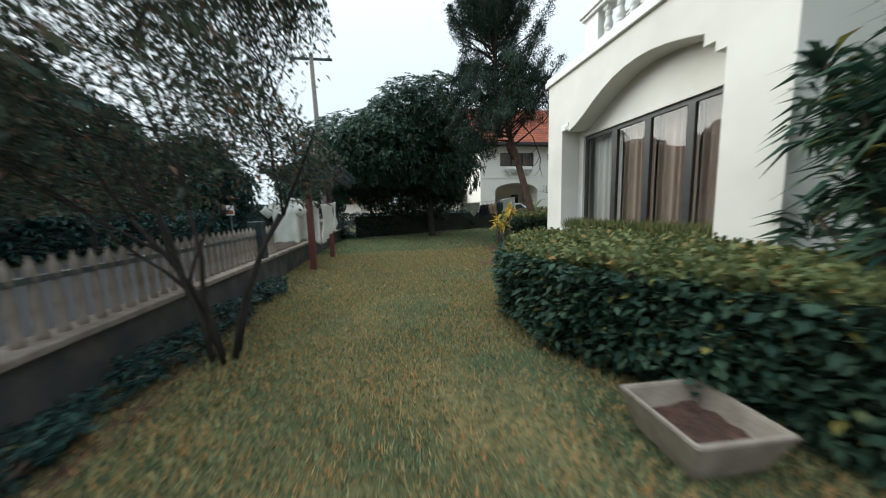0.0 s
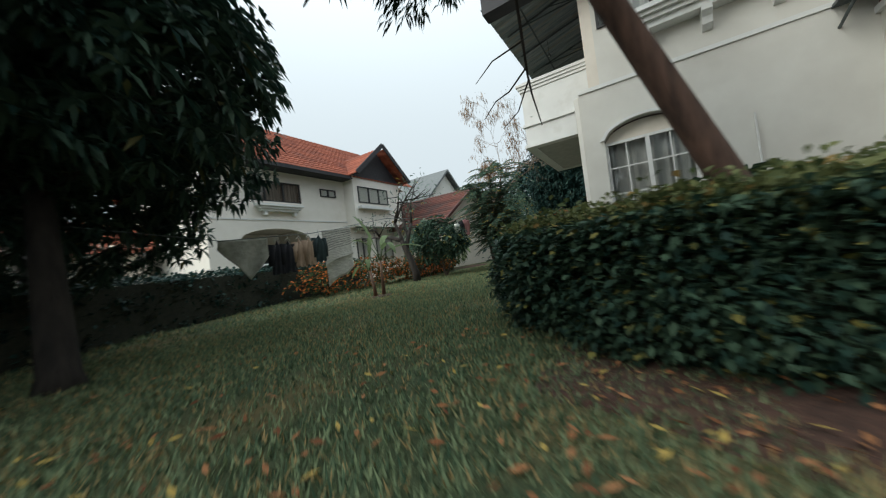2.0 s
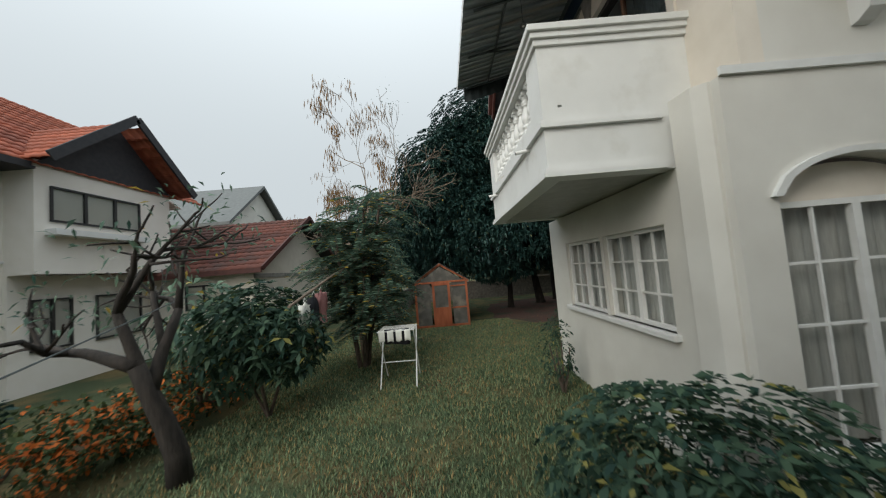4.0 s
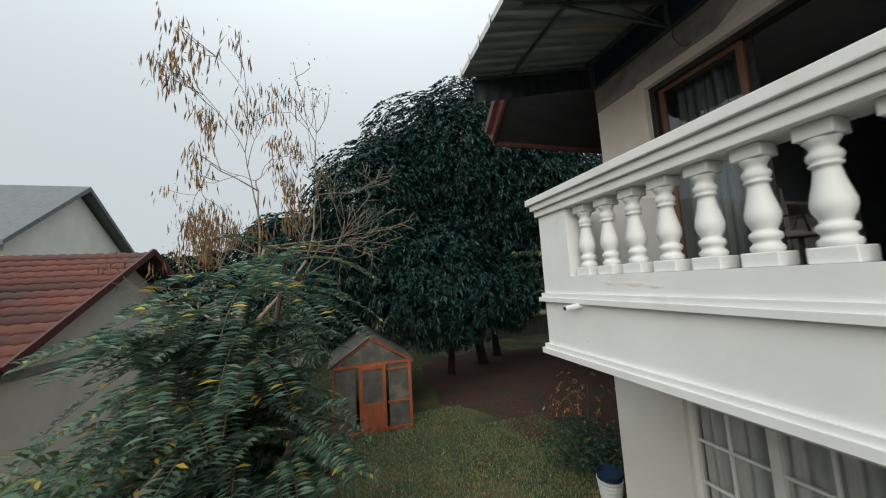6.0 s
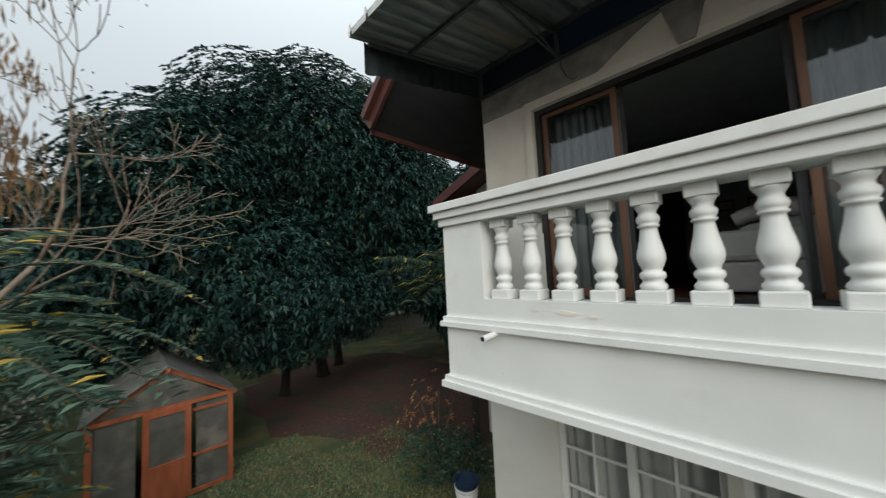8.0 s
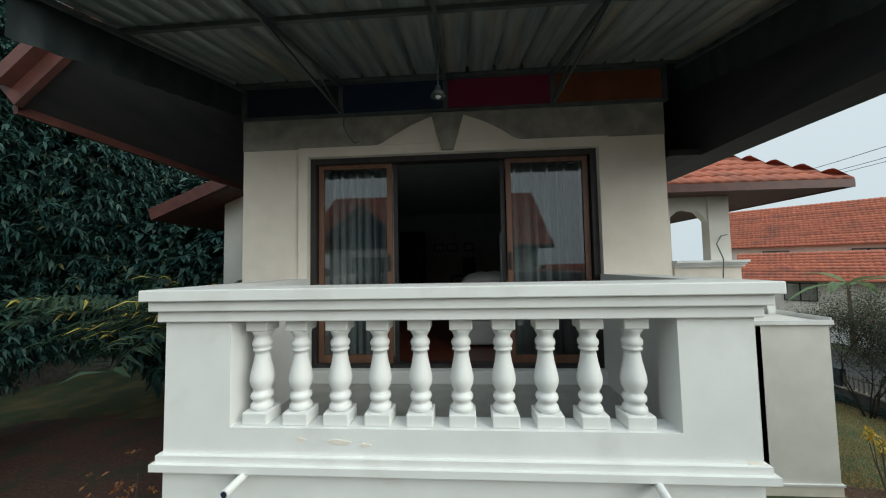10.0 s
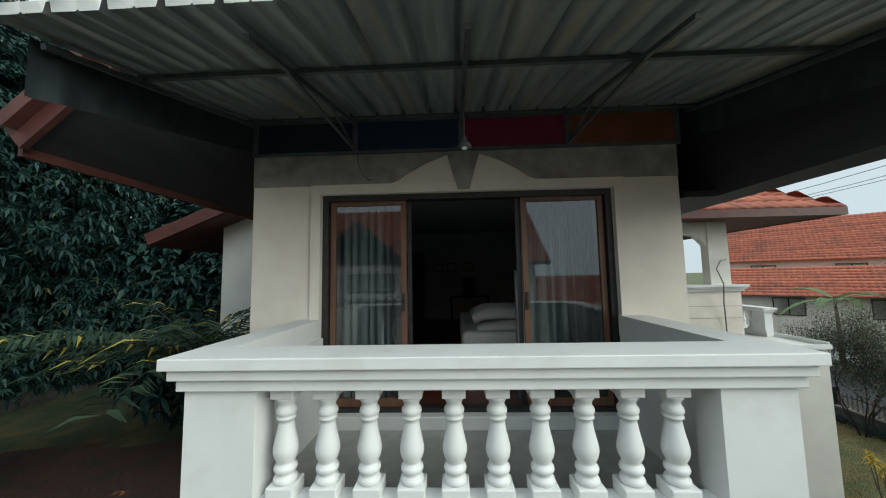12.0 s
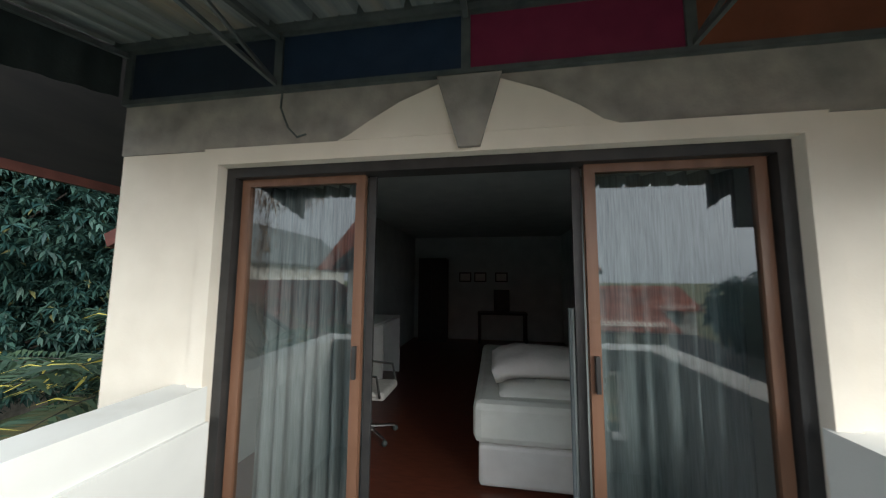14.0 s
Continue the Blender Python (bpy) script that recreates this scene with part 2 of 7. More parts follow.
M_TROUGH = material("cast_cement_trough", (0.2, 0.165, 0.13), (0.34, 0.29, 0.235), 9, 0.9, 0.25, 60, stain=(0.28, 0.22, 0.17), stain_scale=4)
M_SOIL = material("dark_red_soil", (0.04, 0.021, 0.014), (0.1, 0.05, 0.034), 15, 1.0, 0.8, 40)
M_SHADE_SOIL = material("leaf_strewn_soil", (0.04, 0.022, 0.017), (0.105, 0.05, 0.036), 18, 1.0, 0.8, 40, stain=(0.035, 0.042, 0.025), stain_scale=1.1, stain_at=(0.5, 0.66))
M_DRY_LAWN = material("dry_lawn_thatch", (0.085, 0.095, 0.045), (0.255, 0.195, 0.09), 22, 1.0, 0.8, 60, stain=(0.075, 0.095, 0.05), stain_scale=1.1, stain_at=(0.42, 0.6), spec=0.1)
M_ASPHALT = material("asphalt", (0.04, 0.04, 0.042), (0.06, 0.058, 0.056), 30, 1.0, 0.3, 150, spec=0.1)
M_MAROON = material("maroon_post_paint", (0.09, 0.025, 0.022), (0.15, 0.045, 0.035), 8, 0.6, 0.15, stain=(0.06, 0.03, 0.025), stretch=(1, 1, 0.3))
M_DARKWOOD = material("dark_green_painted_wood", (0.016, 0.025, 0.028), (0.032, 0.044, 0.047), 8, 0.7, 0.1)
M_SHEET = material("white_washed_sheet", (0.62, 0.62, 0.57), (0.72, 0.72, 0.67), 5, 0.95, 0.2, 25)
M_PALE_CLOTH = material("faded_grey_green_cloth", (0.3, 0.31, 0.26), (0.44, 0.44, 0.38), 14, 0.95, 0.3, 20)
M_GREEN_CLOTH = material("dark_teal_cloth", (0.02, 0.035, 0.038), (0.035, 0.055, 0.055), 10, 0.95, 0.3, 20)
M_BEIGE_CLOTH = material("beige_cloth", (0.34, 0.24, 0.17), (0.44, 0.32, 0.23), 10, 0.95, 0.3, 20)
M_BLACK_CLOTH = material("black_cloth", (0.012, 0.013, 0.017), (0.022, 0.022, 0.028), 10, 0.95, 0.3, 20)
M_PINK_CLOTH = material("dusky_pink_cloth", (0.3, 0.13, 0.13), (0.4, 0.2, 0.19), 10, 0.95, 0.3, 20)
M_SHED = material("orange_red_shed_wood", (0.32, 0.085, 0.035), (0.46, 0.14, 0.06), 8, 0.6, 0.12, stretch=(1, 1, 0.2))
M_MESH = material("dusty_greenhouse_glazing", (0.1, 0.095, 0.085), (0.17, 0.16, 0.145), 4, 0.35, 0.05, 30, stain=(0.28, 0.25, 0.2), stain_scale=2.0)
M_MOSSY = material("mossy_dark_plaster", (0.035, 0.042, 0.042), (0.1, 0.095, 0.085), 4, 0.9, 0.25, 40, stain=(0.16, 0.13, 0.11), stain_scale=1.5, stain_at=(0.6, 0.75))
M_PICKET = material("weathered_concrete_picket", (0.2, 0.165, 0.135), (0.34, 0.29, 0.25), 8, 0.9, 0.3, 50, stain=(0.1, 0.08, 0.07), stain_scale=3)
# bark with the shade under the crowns put into its colour
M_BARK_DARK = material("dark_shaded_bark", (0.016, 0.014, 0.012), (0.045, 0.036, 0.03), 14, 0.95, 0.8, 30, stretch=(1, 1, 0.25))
M_PVC = material("white_pvc", (0.7, 0.7, 0.68), (0.78, 0.78, 0.76), 9, 0.4, 0.02)
M_BANANA = leaf_material("banana_leaf", (0.09, 0.14, 0.06), (0.2, 0.26, 0.12), None, 0, 0.45, 0.35)
M_BANANA_STEM = material("banana_stem", (0.09, 0.045, 0.03), (0.2, 0.11, 0.06), 10, 0.6, 0.2, stretch=(1, 1, 0.2))
M_YELLOW = leaf_material("yellow_croton_leaves", (0.45, 0.33, 0.05), (0.66, 0.42, 0.06), (0.2, 0.2, 0.05), 0.25, 0.45, 0.3)
M_FEATHER = leaf_material("feathery_leaves", (0.05, 0.1, 0.078), (0.17, 0.25, 0.17), (0.5, 0.36, 0.07), 0.05, 0.5, 0.3)
M_POD = leaf_material("dry_pods", (0.12, 0.075, 0.04), (0.34, 0.2, 0.09), None, 0, 0.8, 0.3)
M_PINKISH = leaf_material("sparse_dusty_leaves", (0.025, 0.042, 0.032), (0.1, 0.115, 0.075), (0.2, 0.12, 0.08), 0.1, 0.6, 0.3)
M_FLOWER = leaf_material("flower_bush_leaves", (0.02, 0.04, 0.02), (0.09, 0.12, 0.045), (0.6, 0.17, 0.04), 0.3, 0.6, 0.3)
M_DEAD = leaf_material("fallen_leaves", (0.16, 0.06, 0.03), (0.42, 0.2, 0.09), (0.5, 0.36, 0.1), 0.2, 0.8, 0.1)
M_PALM = leaf_material("palm_leaflets", (0.016, 0.04, 0.026), (0.06, 0.095, 0.05), (0.5, 0.4, 0.08), 0.09, 0.45, 0.3)
M_RUST = material("chrome_and_steel", (0.5, 0.5, 0.5), (0.6, 0.6, 0.6), 8, 0.25, 0.0, metal=1.0)
M_CHAIR = material("pale_grey_fabric", (0.42, 0.41, 0.39), (0.5, 0.49, 0.47), 20, 0.9, 0.1)
M_TOWEL = material("woven_white_towel", (0.6, 0.59, 0.54), (0.84, 0.83, 0.77), 9, 0.95, 1.0, 16, stretch=(1, 1, 3.5))


# ---- building helpers ----
def finish(bm, name, mat, smooth=False):
    me = bpy.data.meshes.new(name)
    bmesh.ops.recalc_face_normals(bm, faces=bm.faces)
    bm.to_mesh(me)
    bm.free()
    if mat:
        me.materials.append(mat)
    if smooth:
        me.shade_smooth()
    return me


def seat(ob, parent):
    ob.parent = parent
    if parent.parent is None:
        ob.matrix_parent_inverse = parent.matrix_basis.inverted()


def part(name, bm, mat, parent=None, label="", smooth=False):
    """Links a bmesh, or a ready mesh, as one object under a thing or a part."""
    me = bm if isinstance(bm, bpy.types.Mesh) else finish(bm, name, mat, smooth)
    ob = new(name, me)
    if parent is not None:
        seat(ob, parent)
    if label:
        ob["label"] = label
    return ob


def walls(parent, mat, label, *rows):
    for r in rows:
        part("wall", boxes(r), mat, parent, label)


def thing(name, x, y, z, label, category, group="", kind="", turn=0):
    ob = new(name)
    ob.matrix_basis = pose(x, y, z, 0, 0, turn)
    return tagged(ob, label, category, group, kind)


def box(bm, x0, x1, y0, y1, z0, z1, bevel=0.0, m=None):
    mat = Matrix.Translation(((x0 + x1) / 2, (y0 + y1) / 2, (z0 + z1) / 2)) @ Matrix.Diagonal((abs(x1 - x0), abs(y1 - y0), abs(z1 - z0), 1))
    if m is not None:
        mat = m @ mat
    r = bmesh.ops.create_cube(bm, size=1, matrix=mat)
    if bevel:
        es = list({e for v in r["verts"] for e in v.link_edges})
        bmesh.ops.bevel(bm, geom=es, offset=bevel, segments=2, affect="EDGES", profile=0.5)
    return bm


def boxes(*rows, bevel=0.0):
    bm = bmesh.new()
    for r in rows:
        box(bm, *r, bevel=bevel)
    return bm


def prism(bm, pts, axis, d0, d1):
    """A slab with the outline pts, in the plane across the axis, from d0 to d1 along it."""
    def at(p, d):
        return {"x": (d, p[0], p[1]), "y": (p[0], d, p[1]), "z": (p[0], p[1], d)}[axis]
    a = [bm.verts.new(at(p, d0)) for p in pts]
    b = [bm.verts.new(at(p, d1)) for p in pts]
    bm.faces.new(a)
    bm.faces.new(b[::-1])
    for i in range(len(pts)):
        j = (i + 1) % len(pts)
        bm.faces.new((a[i], a[j], b[j], b[i]))
    return bm


def lathe(bm, profile, segs=16, at=(0, 0, 0)):
    rings = []
    for r, z in profile:
        rings.append([bm.verts.new((at[0] + r * math.cos(2 * math.pi * k / segs), at[1] + r * math.sin(2 * math.pi * k / segs), at[2] + z)) for k in range(segs)])
    for a, b in zip(rings, rings[1:]):
        for k in range(segs):
            bm.faces.new((a[k], a[(k + 1) % segs], b[(k + 1) % segs], b[k]))
    bm.faces.new(rings[0][::-1])
    bm.faces.new(rings[-1])
    return bm


def tube(bm, pts, radii, segs=8):
    """A round bar or limb along pts."""
    pts = [Vector(p) for p in pts]
    if isinstance(radii, (int, float)):
        radii = [radii] * len(pts)
    rings, side = [], None
    for i, p in enumerate(pts):
        way = (pts[min(i + 1, len(pts) - 1)] - pts[max(i - 1, 0)]).normalized()
        side = (way.cross(Vector((0.31, 0.87, 0.38)))).normalized() if side is None else (side - way * side.dot(way)).normalized()
        up = way.cross(side)
        rings.append([bm.verts.new(p + radii[i] * (math.cos(2 * math.pi * k / segs) * side + math.sin(2 * math.pi * k / segs) * up)) for k in range(segs)])
    for a, b in zip(rings, rings[1:]):
        for k in range(segs):
            bm.faces.new((a[k], a[(k + 1) % segs], b[(k + 1) % segs], b[k]))
    bm.faces.new(rings[0][::-1])
    bm.faces.new(rings[-1])
    return bm


def quads_mesh(name, verts, faces, mat):
    """A mesh from arrays: verts (n, 3), faces (m, 4)."""
    me = bpy.data.meshes.new(name)
    me.vertices.add(len(verts))
    me.vertices.foreach_set("co", np.asarray(verts, dtype=np.float32).ravel())
    k = faces.shape[1]
    me.loops.add(faces.size)
    me.loops.foreach_set("vertex_index", faces.astype(np.int32).ravel())
    me.polygons.add(len(faces))
    me.polygons.foreach_set("loop_start", np.arange(0, faces.size, k, dtype=np.int32))
    me.polygons.foreach_set("loop_total", np.full(len(faces), k, dtype=np.int32))
    me.materials.append(mat)
    me.update(calc_edges=True)
    me.validate()
    return me


def pane_part(axis, c0, c1, z0, z1, d, out, parent, mat=None):
    """A sheet of window glass in the plane axis = d, facing out."""
    if axis == "x":
        v = [(d, c0, z0), (d, c1, z0), (d, c1, z1), (d, c0, z1)]
        flip = out < 0
    else:
        v = [(c0, d, z0), (c1, d, z0), (c1, d, z1), (c0, d, z1)]
        flip = out > 0
    ob = part("pane", quads_mesh("pane", np.array(v[::-1] if flip else v), np.arange(4).reshape(1, 4), mat or M_GLASS), None, parent)
    ob.visible_shadow = False
    return ob


def unit(a):
    return a / np.maximum(np.linalg.norm(a, axis=-1, keepdims=True), 1e-9)


def leaves_mesh(name, base, way, length, width, mat, rng, droop=0.25):
    """Leaves as folded blades: from base along way, each with a rib, two halves and a drooping tip."""
    n = len(base)
    way = unit(way)
    length = np.broadcast_to(length, (n,))[:, None]
    width = np.broadcast_to(width, (n,))[:, None]
    ref = unit(rng.normal(size=(n, 3)) * 0.35 + np.array([0, 0, 1.0]))
    side = unit(np.cross(way, ref))
    up = np.cross(side, way)
    mid = base + way * length * 0.5 + up * length * 0.06
    tip = base + way * length - np.array([0, 0, 1.0]) * length * droop
    v = np.stack([base, mid + side * width * 0.5 - up * width * 0.15, tip, mid - side * width * 0.5 - up * width * 0.15], 1).reshape(-1, 3)
    f = np.arange(4 * n).reshape(n, 4)
    return quads_mesh(name, v, f, mat)


def crown_points(rng, n, centre, radii, inner=0.55, lumps=14, lump=0.28):
    """Points near the skin of a lumpy ellipsoid, with the way out at each."""
    d = unit(rng.normal(size=(n, 3)))
    ld = unit(rng.normal(size=(lumps, 3)))
    bulge = np.max(d @ ld.T, 1)
    r = (1 - lump) + lump * np.clip((bulge - 0.55) / 0.45, 0, 1) * 1.6
    r = r * (inner + (1 - inner) * rng.random(n) ** 0.45)
    p = d * r[:, None] * np.array(radii) + np.array(centre)
    return p, unit(d / np.array(radii))


def rosettes(rng, pts, out, per, length, width):
    """Whorls of drooping leaves at pts: base points, ways, lengths, widths."""
    n = len(pts)
    a = rng.random((n, 1)) * 6.28 + np.arange(per)[None] * 6.28 / per + rng.normal(size=(n, per)) * 0.25
    axis = unit(out + np.array([0, 0, 0.45]))
    s = unit(np.cross(axis, np.array([0.3, 0.2, 0.9])))
    u = np.cross(axis, s)
    way = (np.cos(a)[..., None] * s[:, None] + np.sin(a)[..., None] * u[:, None]) + axis[:, None] * (0.15 + 0.35 * rng.random((n, per, 1)))
    base = np.repeat(pts[:, None], per, 1)
    k = 0.7 + 0.6 * rng.random(n * per)
    return base.reshape(-1, 3), way.reshape(-1, 3), length * k, width * k


def limbs(rng, start, way, length, radius, depth, spread=0.6, twigs=None, kids=(2, 3), bend=0.2):
    """Branching limbs: a list of (points, radii), and the ends of the thinnest."""
    out, ends = [], []

    def grow(p, w, ln, r, d):
        pts, rr = [p], [r]
        for i in range(4):
            w = (w + Vector(rng.normal(size=3)) * bend * 0.5 + Vector((0, 0, 0.04))).normalized()
            p = p + w * ln / 4
            pts.append(p)
            rr.append(r * (1 - 0.4 * (i + 1) / 4))
        out.append((pts, rr))
        if d == 0:
            ends.append((p, w))
            return
        for k in range(int(rng.integers(kids[0], kids[1] + 1))):
            q = pts[-1] if k == 0 else pts[int(rng.integers(2, 5))]
            nw = (w + Vector(rng.normal(size=3)) * spread).normalized()
            grow(q, nw, ln * (0.62 + 0.2 * rng.random()), r * 0.58, d - 1)

    grow(Vector(start), Vector(way).normalized(), length, radius, depth)
    return out, ends


def limb_mesh(bm, lst, segs=7, least=0.004):
    for pts, rr in lst:
        tube(bm, pts, [max(x, least) for x in rr], segs if rr[0] > 0.03 else 4)
    return bm


# ---- setting: ground, street ----
def sheet(x0, x1, y0, y1, z, mat, name, label, category, step=0):
    bm = bmesh.new()
    if step:
        nx, ny = int((x1 - x0) / step), int((y1 - y0) / step)
        bmesh.ops.create_grid(bm, x_segments=nx, y_segments=ny, size=0.5, matrix=Matrix.Translation(((x0 + x1) / 2, (y0 + y1) / 2, z)) @ Matrix.Diagonal((x1 - x0, y1 - y0, 1, 1)))
    else:
        box(bm, x0, x1, y0, y1, z - 0.1, z)
    return tagged(part(name, bm, mat), label, category, kind="structure")


sheet(-900, 900, -900, 900, 0.0, M_LAWN, "ground", "patchy green and straw-coloured lawn on red soil", "lawn")
sheet(-7.5, -2.0, -60, 60, 0.012, M_ASPHALT, "road", "dark grey asphalt street behind the fence", "road")


# ---- roofs ----
def tiles(origin, along, up, width, length, trim0=0.0, trim1=0.0, course=0.33, pitch=0.26, lift=0.035):
    """Rows of curved tiles on a slope: (verts, faces). trim0, trim1: how far the ends draw in at the top."""
    o, u, v = np.array(origin, float), unit(np.array(along, float)), unit(np.array(up, float))
    nrm = np.cross(u, v)
    nrm = nrm if nrm[2] > 0 else -nrm
    V, F, c = [], [], 0
    rows = int(length / course)
    for i in range(rows):
        s0, s1 = i * course, min((i + 1) * course + 0.05, length)
        a = trim0 * s0 / length
        b = width - trim1 * s0 / length
        if b - a < pitch:
            break
        n = max(2, int((b - a) / pitch))
        k = np.arange(n * 6 + 1)
        t = a + (b - a) * k / (n * 6)
        wave = lift * 0.9 * np.abs(np.sin(np.pi * k / 6)) ** 0.8
        lo = o + np.outer(t, u) + v * s0 + np.outer(wave + lift, nrm)
        hi = o + np.outer(t, u) + v * s1 + np.outer(wave, nrm)
        lip = o + np.outer(t, u) + v * s0 + np.outer(wave * 0.6, nrm)
        m = len(k)
        V += [lip, lo, hi]
        q = np.arange(m - 1)
        F.append(np.stack([c + q, c + q + 1, c + m + q + 1, c + m + q], 1))
        F.append(np.stack([c + m + q, c + m + q + 1, c + 2 * m + q + 1, c + 2 * m + q], 1))
        c += 3 * m
    return np.concatenate(V), np.concatenate(F)


def roof_part(parent, planes, mat, name="roof", label="rows of curved clay tiles"):
    V, F, c = [], [], 0
    for args in planes:
        v, f = tiles(*args)
        V.append(v)
        F.append(f + c)
        c += len(v)
    ob = part(name, quads_mesh(name, np.concatenate(V), np.concatenate(F), mat), None, parent, label)
    return tagged(ob, kind="stuff")


def strip(bm, a, b, w, h):
    """A board from a to b, w wide across the level, h high."""
    a, b = Vector(a), Vector(b)
    d = b - a
    side = d.cross(Vector((0, 0, 1))).normalized() * w / 2
    up = side.cross(d).normalized() * h / 2
    vs = [bm.verts.new(p + s * side + t * up) for p in (a, b) for s, t in ((-1, -1), (1, -1), (1, 1), (-1, 1))]
    for f in ((0, 1, 2, 3), (7, 6, 5, 4), (0, 4, 5, 1), (1, 5, 6, 2), (2, 6, 7, 3), (3, 7, 4, 0)):
        bm.faces.new([vs[i] for i in f])
    return bm


# ---- main house ----
house = thing("house", 11.5, 6.0, 0.0, "two-storey white plastered house with a red tiled roof", "house", kind="structure")


def arch_pts(c0, c1, z0, rise, n=14):
    """Points of a flat arch from c0 to c1 at height z0."""
    return [(c0 + (c1 - c0) * k / n, z0 + rise * (1 - (2 * k / n - 1) ** 2) ** 0.6) for k in range(n + 1)]


def curtain(axis, c0, c1, z0, z1, d, mat, parent, folds=9, depth=0.035, name="curtain"):
    """A hanging cloth with folds, in the plane axis = d."""
    n = folds * 8
    k = np.arange(n + 1)
    t = c0 + (c1 - c0) * k / n
    off = d + depth * np.sin(2 * np.pi * k / 8 + np.sin(k * 0.37)) * (0.7 + 0.3 * np.sin(k * 0.113))
    rows = []
    for z in np.linspace(z0, z1, 5):
        q = 0.75 + 0.25 * (z - z0) / (z1 - z0)
        o = d + (off - d) * q
        rows.append(np.stack([o, t, np.full(n + 1, z)], 1) if axis == "x" else np.stack([t, o, np.full(n + 1, z)], 1))
    v = np.concatenate(rows)
    i = np.arange(n)
    f = np.concatenate([np.stack([r * (n + 1) + i, r * (n + 1) + i + 1, (r + 1) * (n + 1) + i + 1, (r + 1) * (n + 1) + i], 1) for r in range(4)])
    ob = part(name, quads_mesh(name, v, f, mat), None, parent)
    ob.data.shade_smooth()
    return ob


def grid_window(name, axis, c0, c1, z0, z1, d, parent, cols, rows, frame_mat, bars=True, out=1, arch=0.0, cloth=M_CURTAIN, label="", depth=0.05, halves=2):
    """A window in the plane axis = d: outer frame, sashes with glazing bars, a pane, a curtain behind."""
    def bx(bm, a0, a1, za, zb, da, db):
        if axis == "x":
            box(bm, min(da, db), max(da, db), a0, a1, za, zb)
        else:
            box(bm, a0, a1, min(da, db), max(da, db), za, zb)
    f = 0.05
    bm = bmesh.new()
    bx(bm, c0, c0 + f, z0, z1, d - depth / 2, d + depth / 2)
    bx(bm, c1 - f, c1, z0, z1, d - depth / 2, d + depth / 2)
    bx(bm, c0 + f, c1 - f, z0, z0 + f, d - depth / 2, d + depth / 2)
    bx(bm, c0 + f, c1 - f, z1 - f, z1, d - depth / 2, d + depth / 2)
    for h in range(1, halves):
        m = c0 + (c1 - c0) * h / halves
        bx(bm, m - 0.035, m + 0.035, z0 + f, z1 - f, d - depth / 2 - 0.004, d + depth / 2 + 0.004)
    w = part("window", bm, frame_mat, parent, label)
    if bars:
        for h in range(halves):
            a, b = c0 + (c1 - c0) * h / halves, c0 + (c1 - c0) * (h + 1) / halves
            for k in range(1, cols):
                x = a + (b - a) * k / cols
                bm = bmesh.new()
                bx(bm, x - 0.011, x + 0.011, z0 + f, z1 - f, d - 0.012, d + 0.012)
                part("glazing_bar", bm, frame_mat, w)
            for k in range(1, rows):
                z = z0 + (z1 - z0) * k / rows
                bm = bmesh.new()
                bx(bm, a + 0.03, b - 0.03, z - 0.012, z + 0.012, d - 0.010, d + 0.010)
                part("glazing_bar", bm, frame_mat, w)
    pane_part(axis, c0 + 0.03, c1 - 0.03, z0 + 0.03, z1 - 0.03, d - out * 0.018, out, w)
    if cloth:
        curtain(axis, c0 + 0.02, c1 - 0.02, z0 + 0.02, z1 - 0.02, d - out * 0.14, cloth, w, folds=max(5, int((c1 - c0) * 7)))
    return w


XW, YN = 9.34, 9.0
# north wall, lower and upper storey
walls(house, M_WHITE, "white plastered north wall", (9.74, 10.13, 9.05, 9.25, 0, 3.02), (12.86, 13.7, 9.05, 9.25, 0, 3.02), (10.13, 12.86, 9.05, 9.25, 0, 1.36), (10.13, 12.86, 9.05, 9.25, 2.5, 3.02), (11.45, 11.54, 9.05, 9.25, 1.36, 2.5))
walls(house, M_PLASTER, "cream plastered upper wall", (9.6, 9.99, 8.8, YN, 2.98, 3.62), (XW, 10.0, 8.8, YN, 3.69, 6.72), (9.6, 9.99, 8.8, YN, 3.62, 3.69), (13.02, 13.75, 8.8, YN, 2.98, 6.72), (10.0, 13.02, 8.8, YN, 5.83, 6.72), (10.0, 13.02, 8.8, YN, 2.98, 3.6))
# east side and back
walls(house, M_WHITE, "white plastered east wall", (13.5, 13.7, 1.0, 9.05, 0, 2.98), (13.56, 13.75, 1.0, 8.8, 2.98, 6.9))
walls(house, M_WHITE, "white plastered wall of the east wing", (13.75, 16.3, 5.8, 6.0, 0, 6.3), (16.1, 16.3, -2, 5.8, 0, 6.3))
# west wall with the arched window and the upper window
W0, W1 = 7.45, 8.85
walls(house, M_WHITE, "white plastered west wall", (XW, XW + 0.18, 5.32, W0, 0, 6.72), (XW, XW + 0.18, W1, 9.2, 0, 3.62), (XW, XW + 0.18, W1, 9.0, 3.62, 3.69), (XW, XW + 0.18, W0, 8.8, 6.0, 6.72), (XW, XW + 0.18, 8.72, 8.8, 3.69, 6.0), (XW, XW + 0.18, W0, W1, 0, 0.5), (XW, XW + 0.18, W0, W1, 2.92, 3.69), (XW, XW + 0.18, W0, 8.72, 3.69, 4.76))
bm = bmesh.new()
ap = arch_pts(W0, W1, 2.6, 0.3)
prism(bm, [(W0, 2.92), (W1, 2.92)] + ap[::-1], "x", XW, XW + 0.18)
part("arch_wall", bm, M_WHITE, house, "white plaster over the arched window recess")
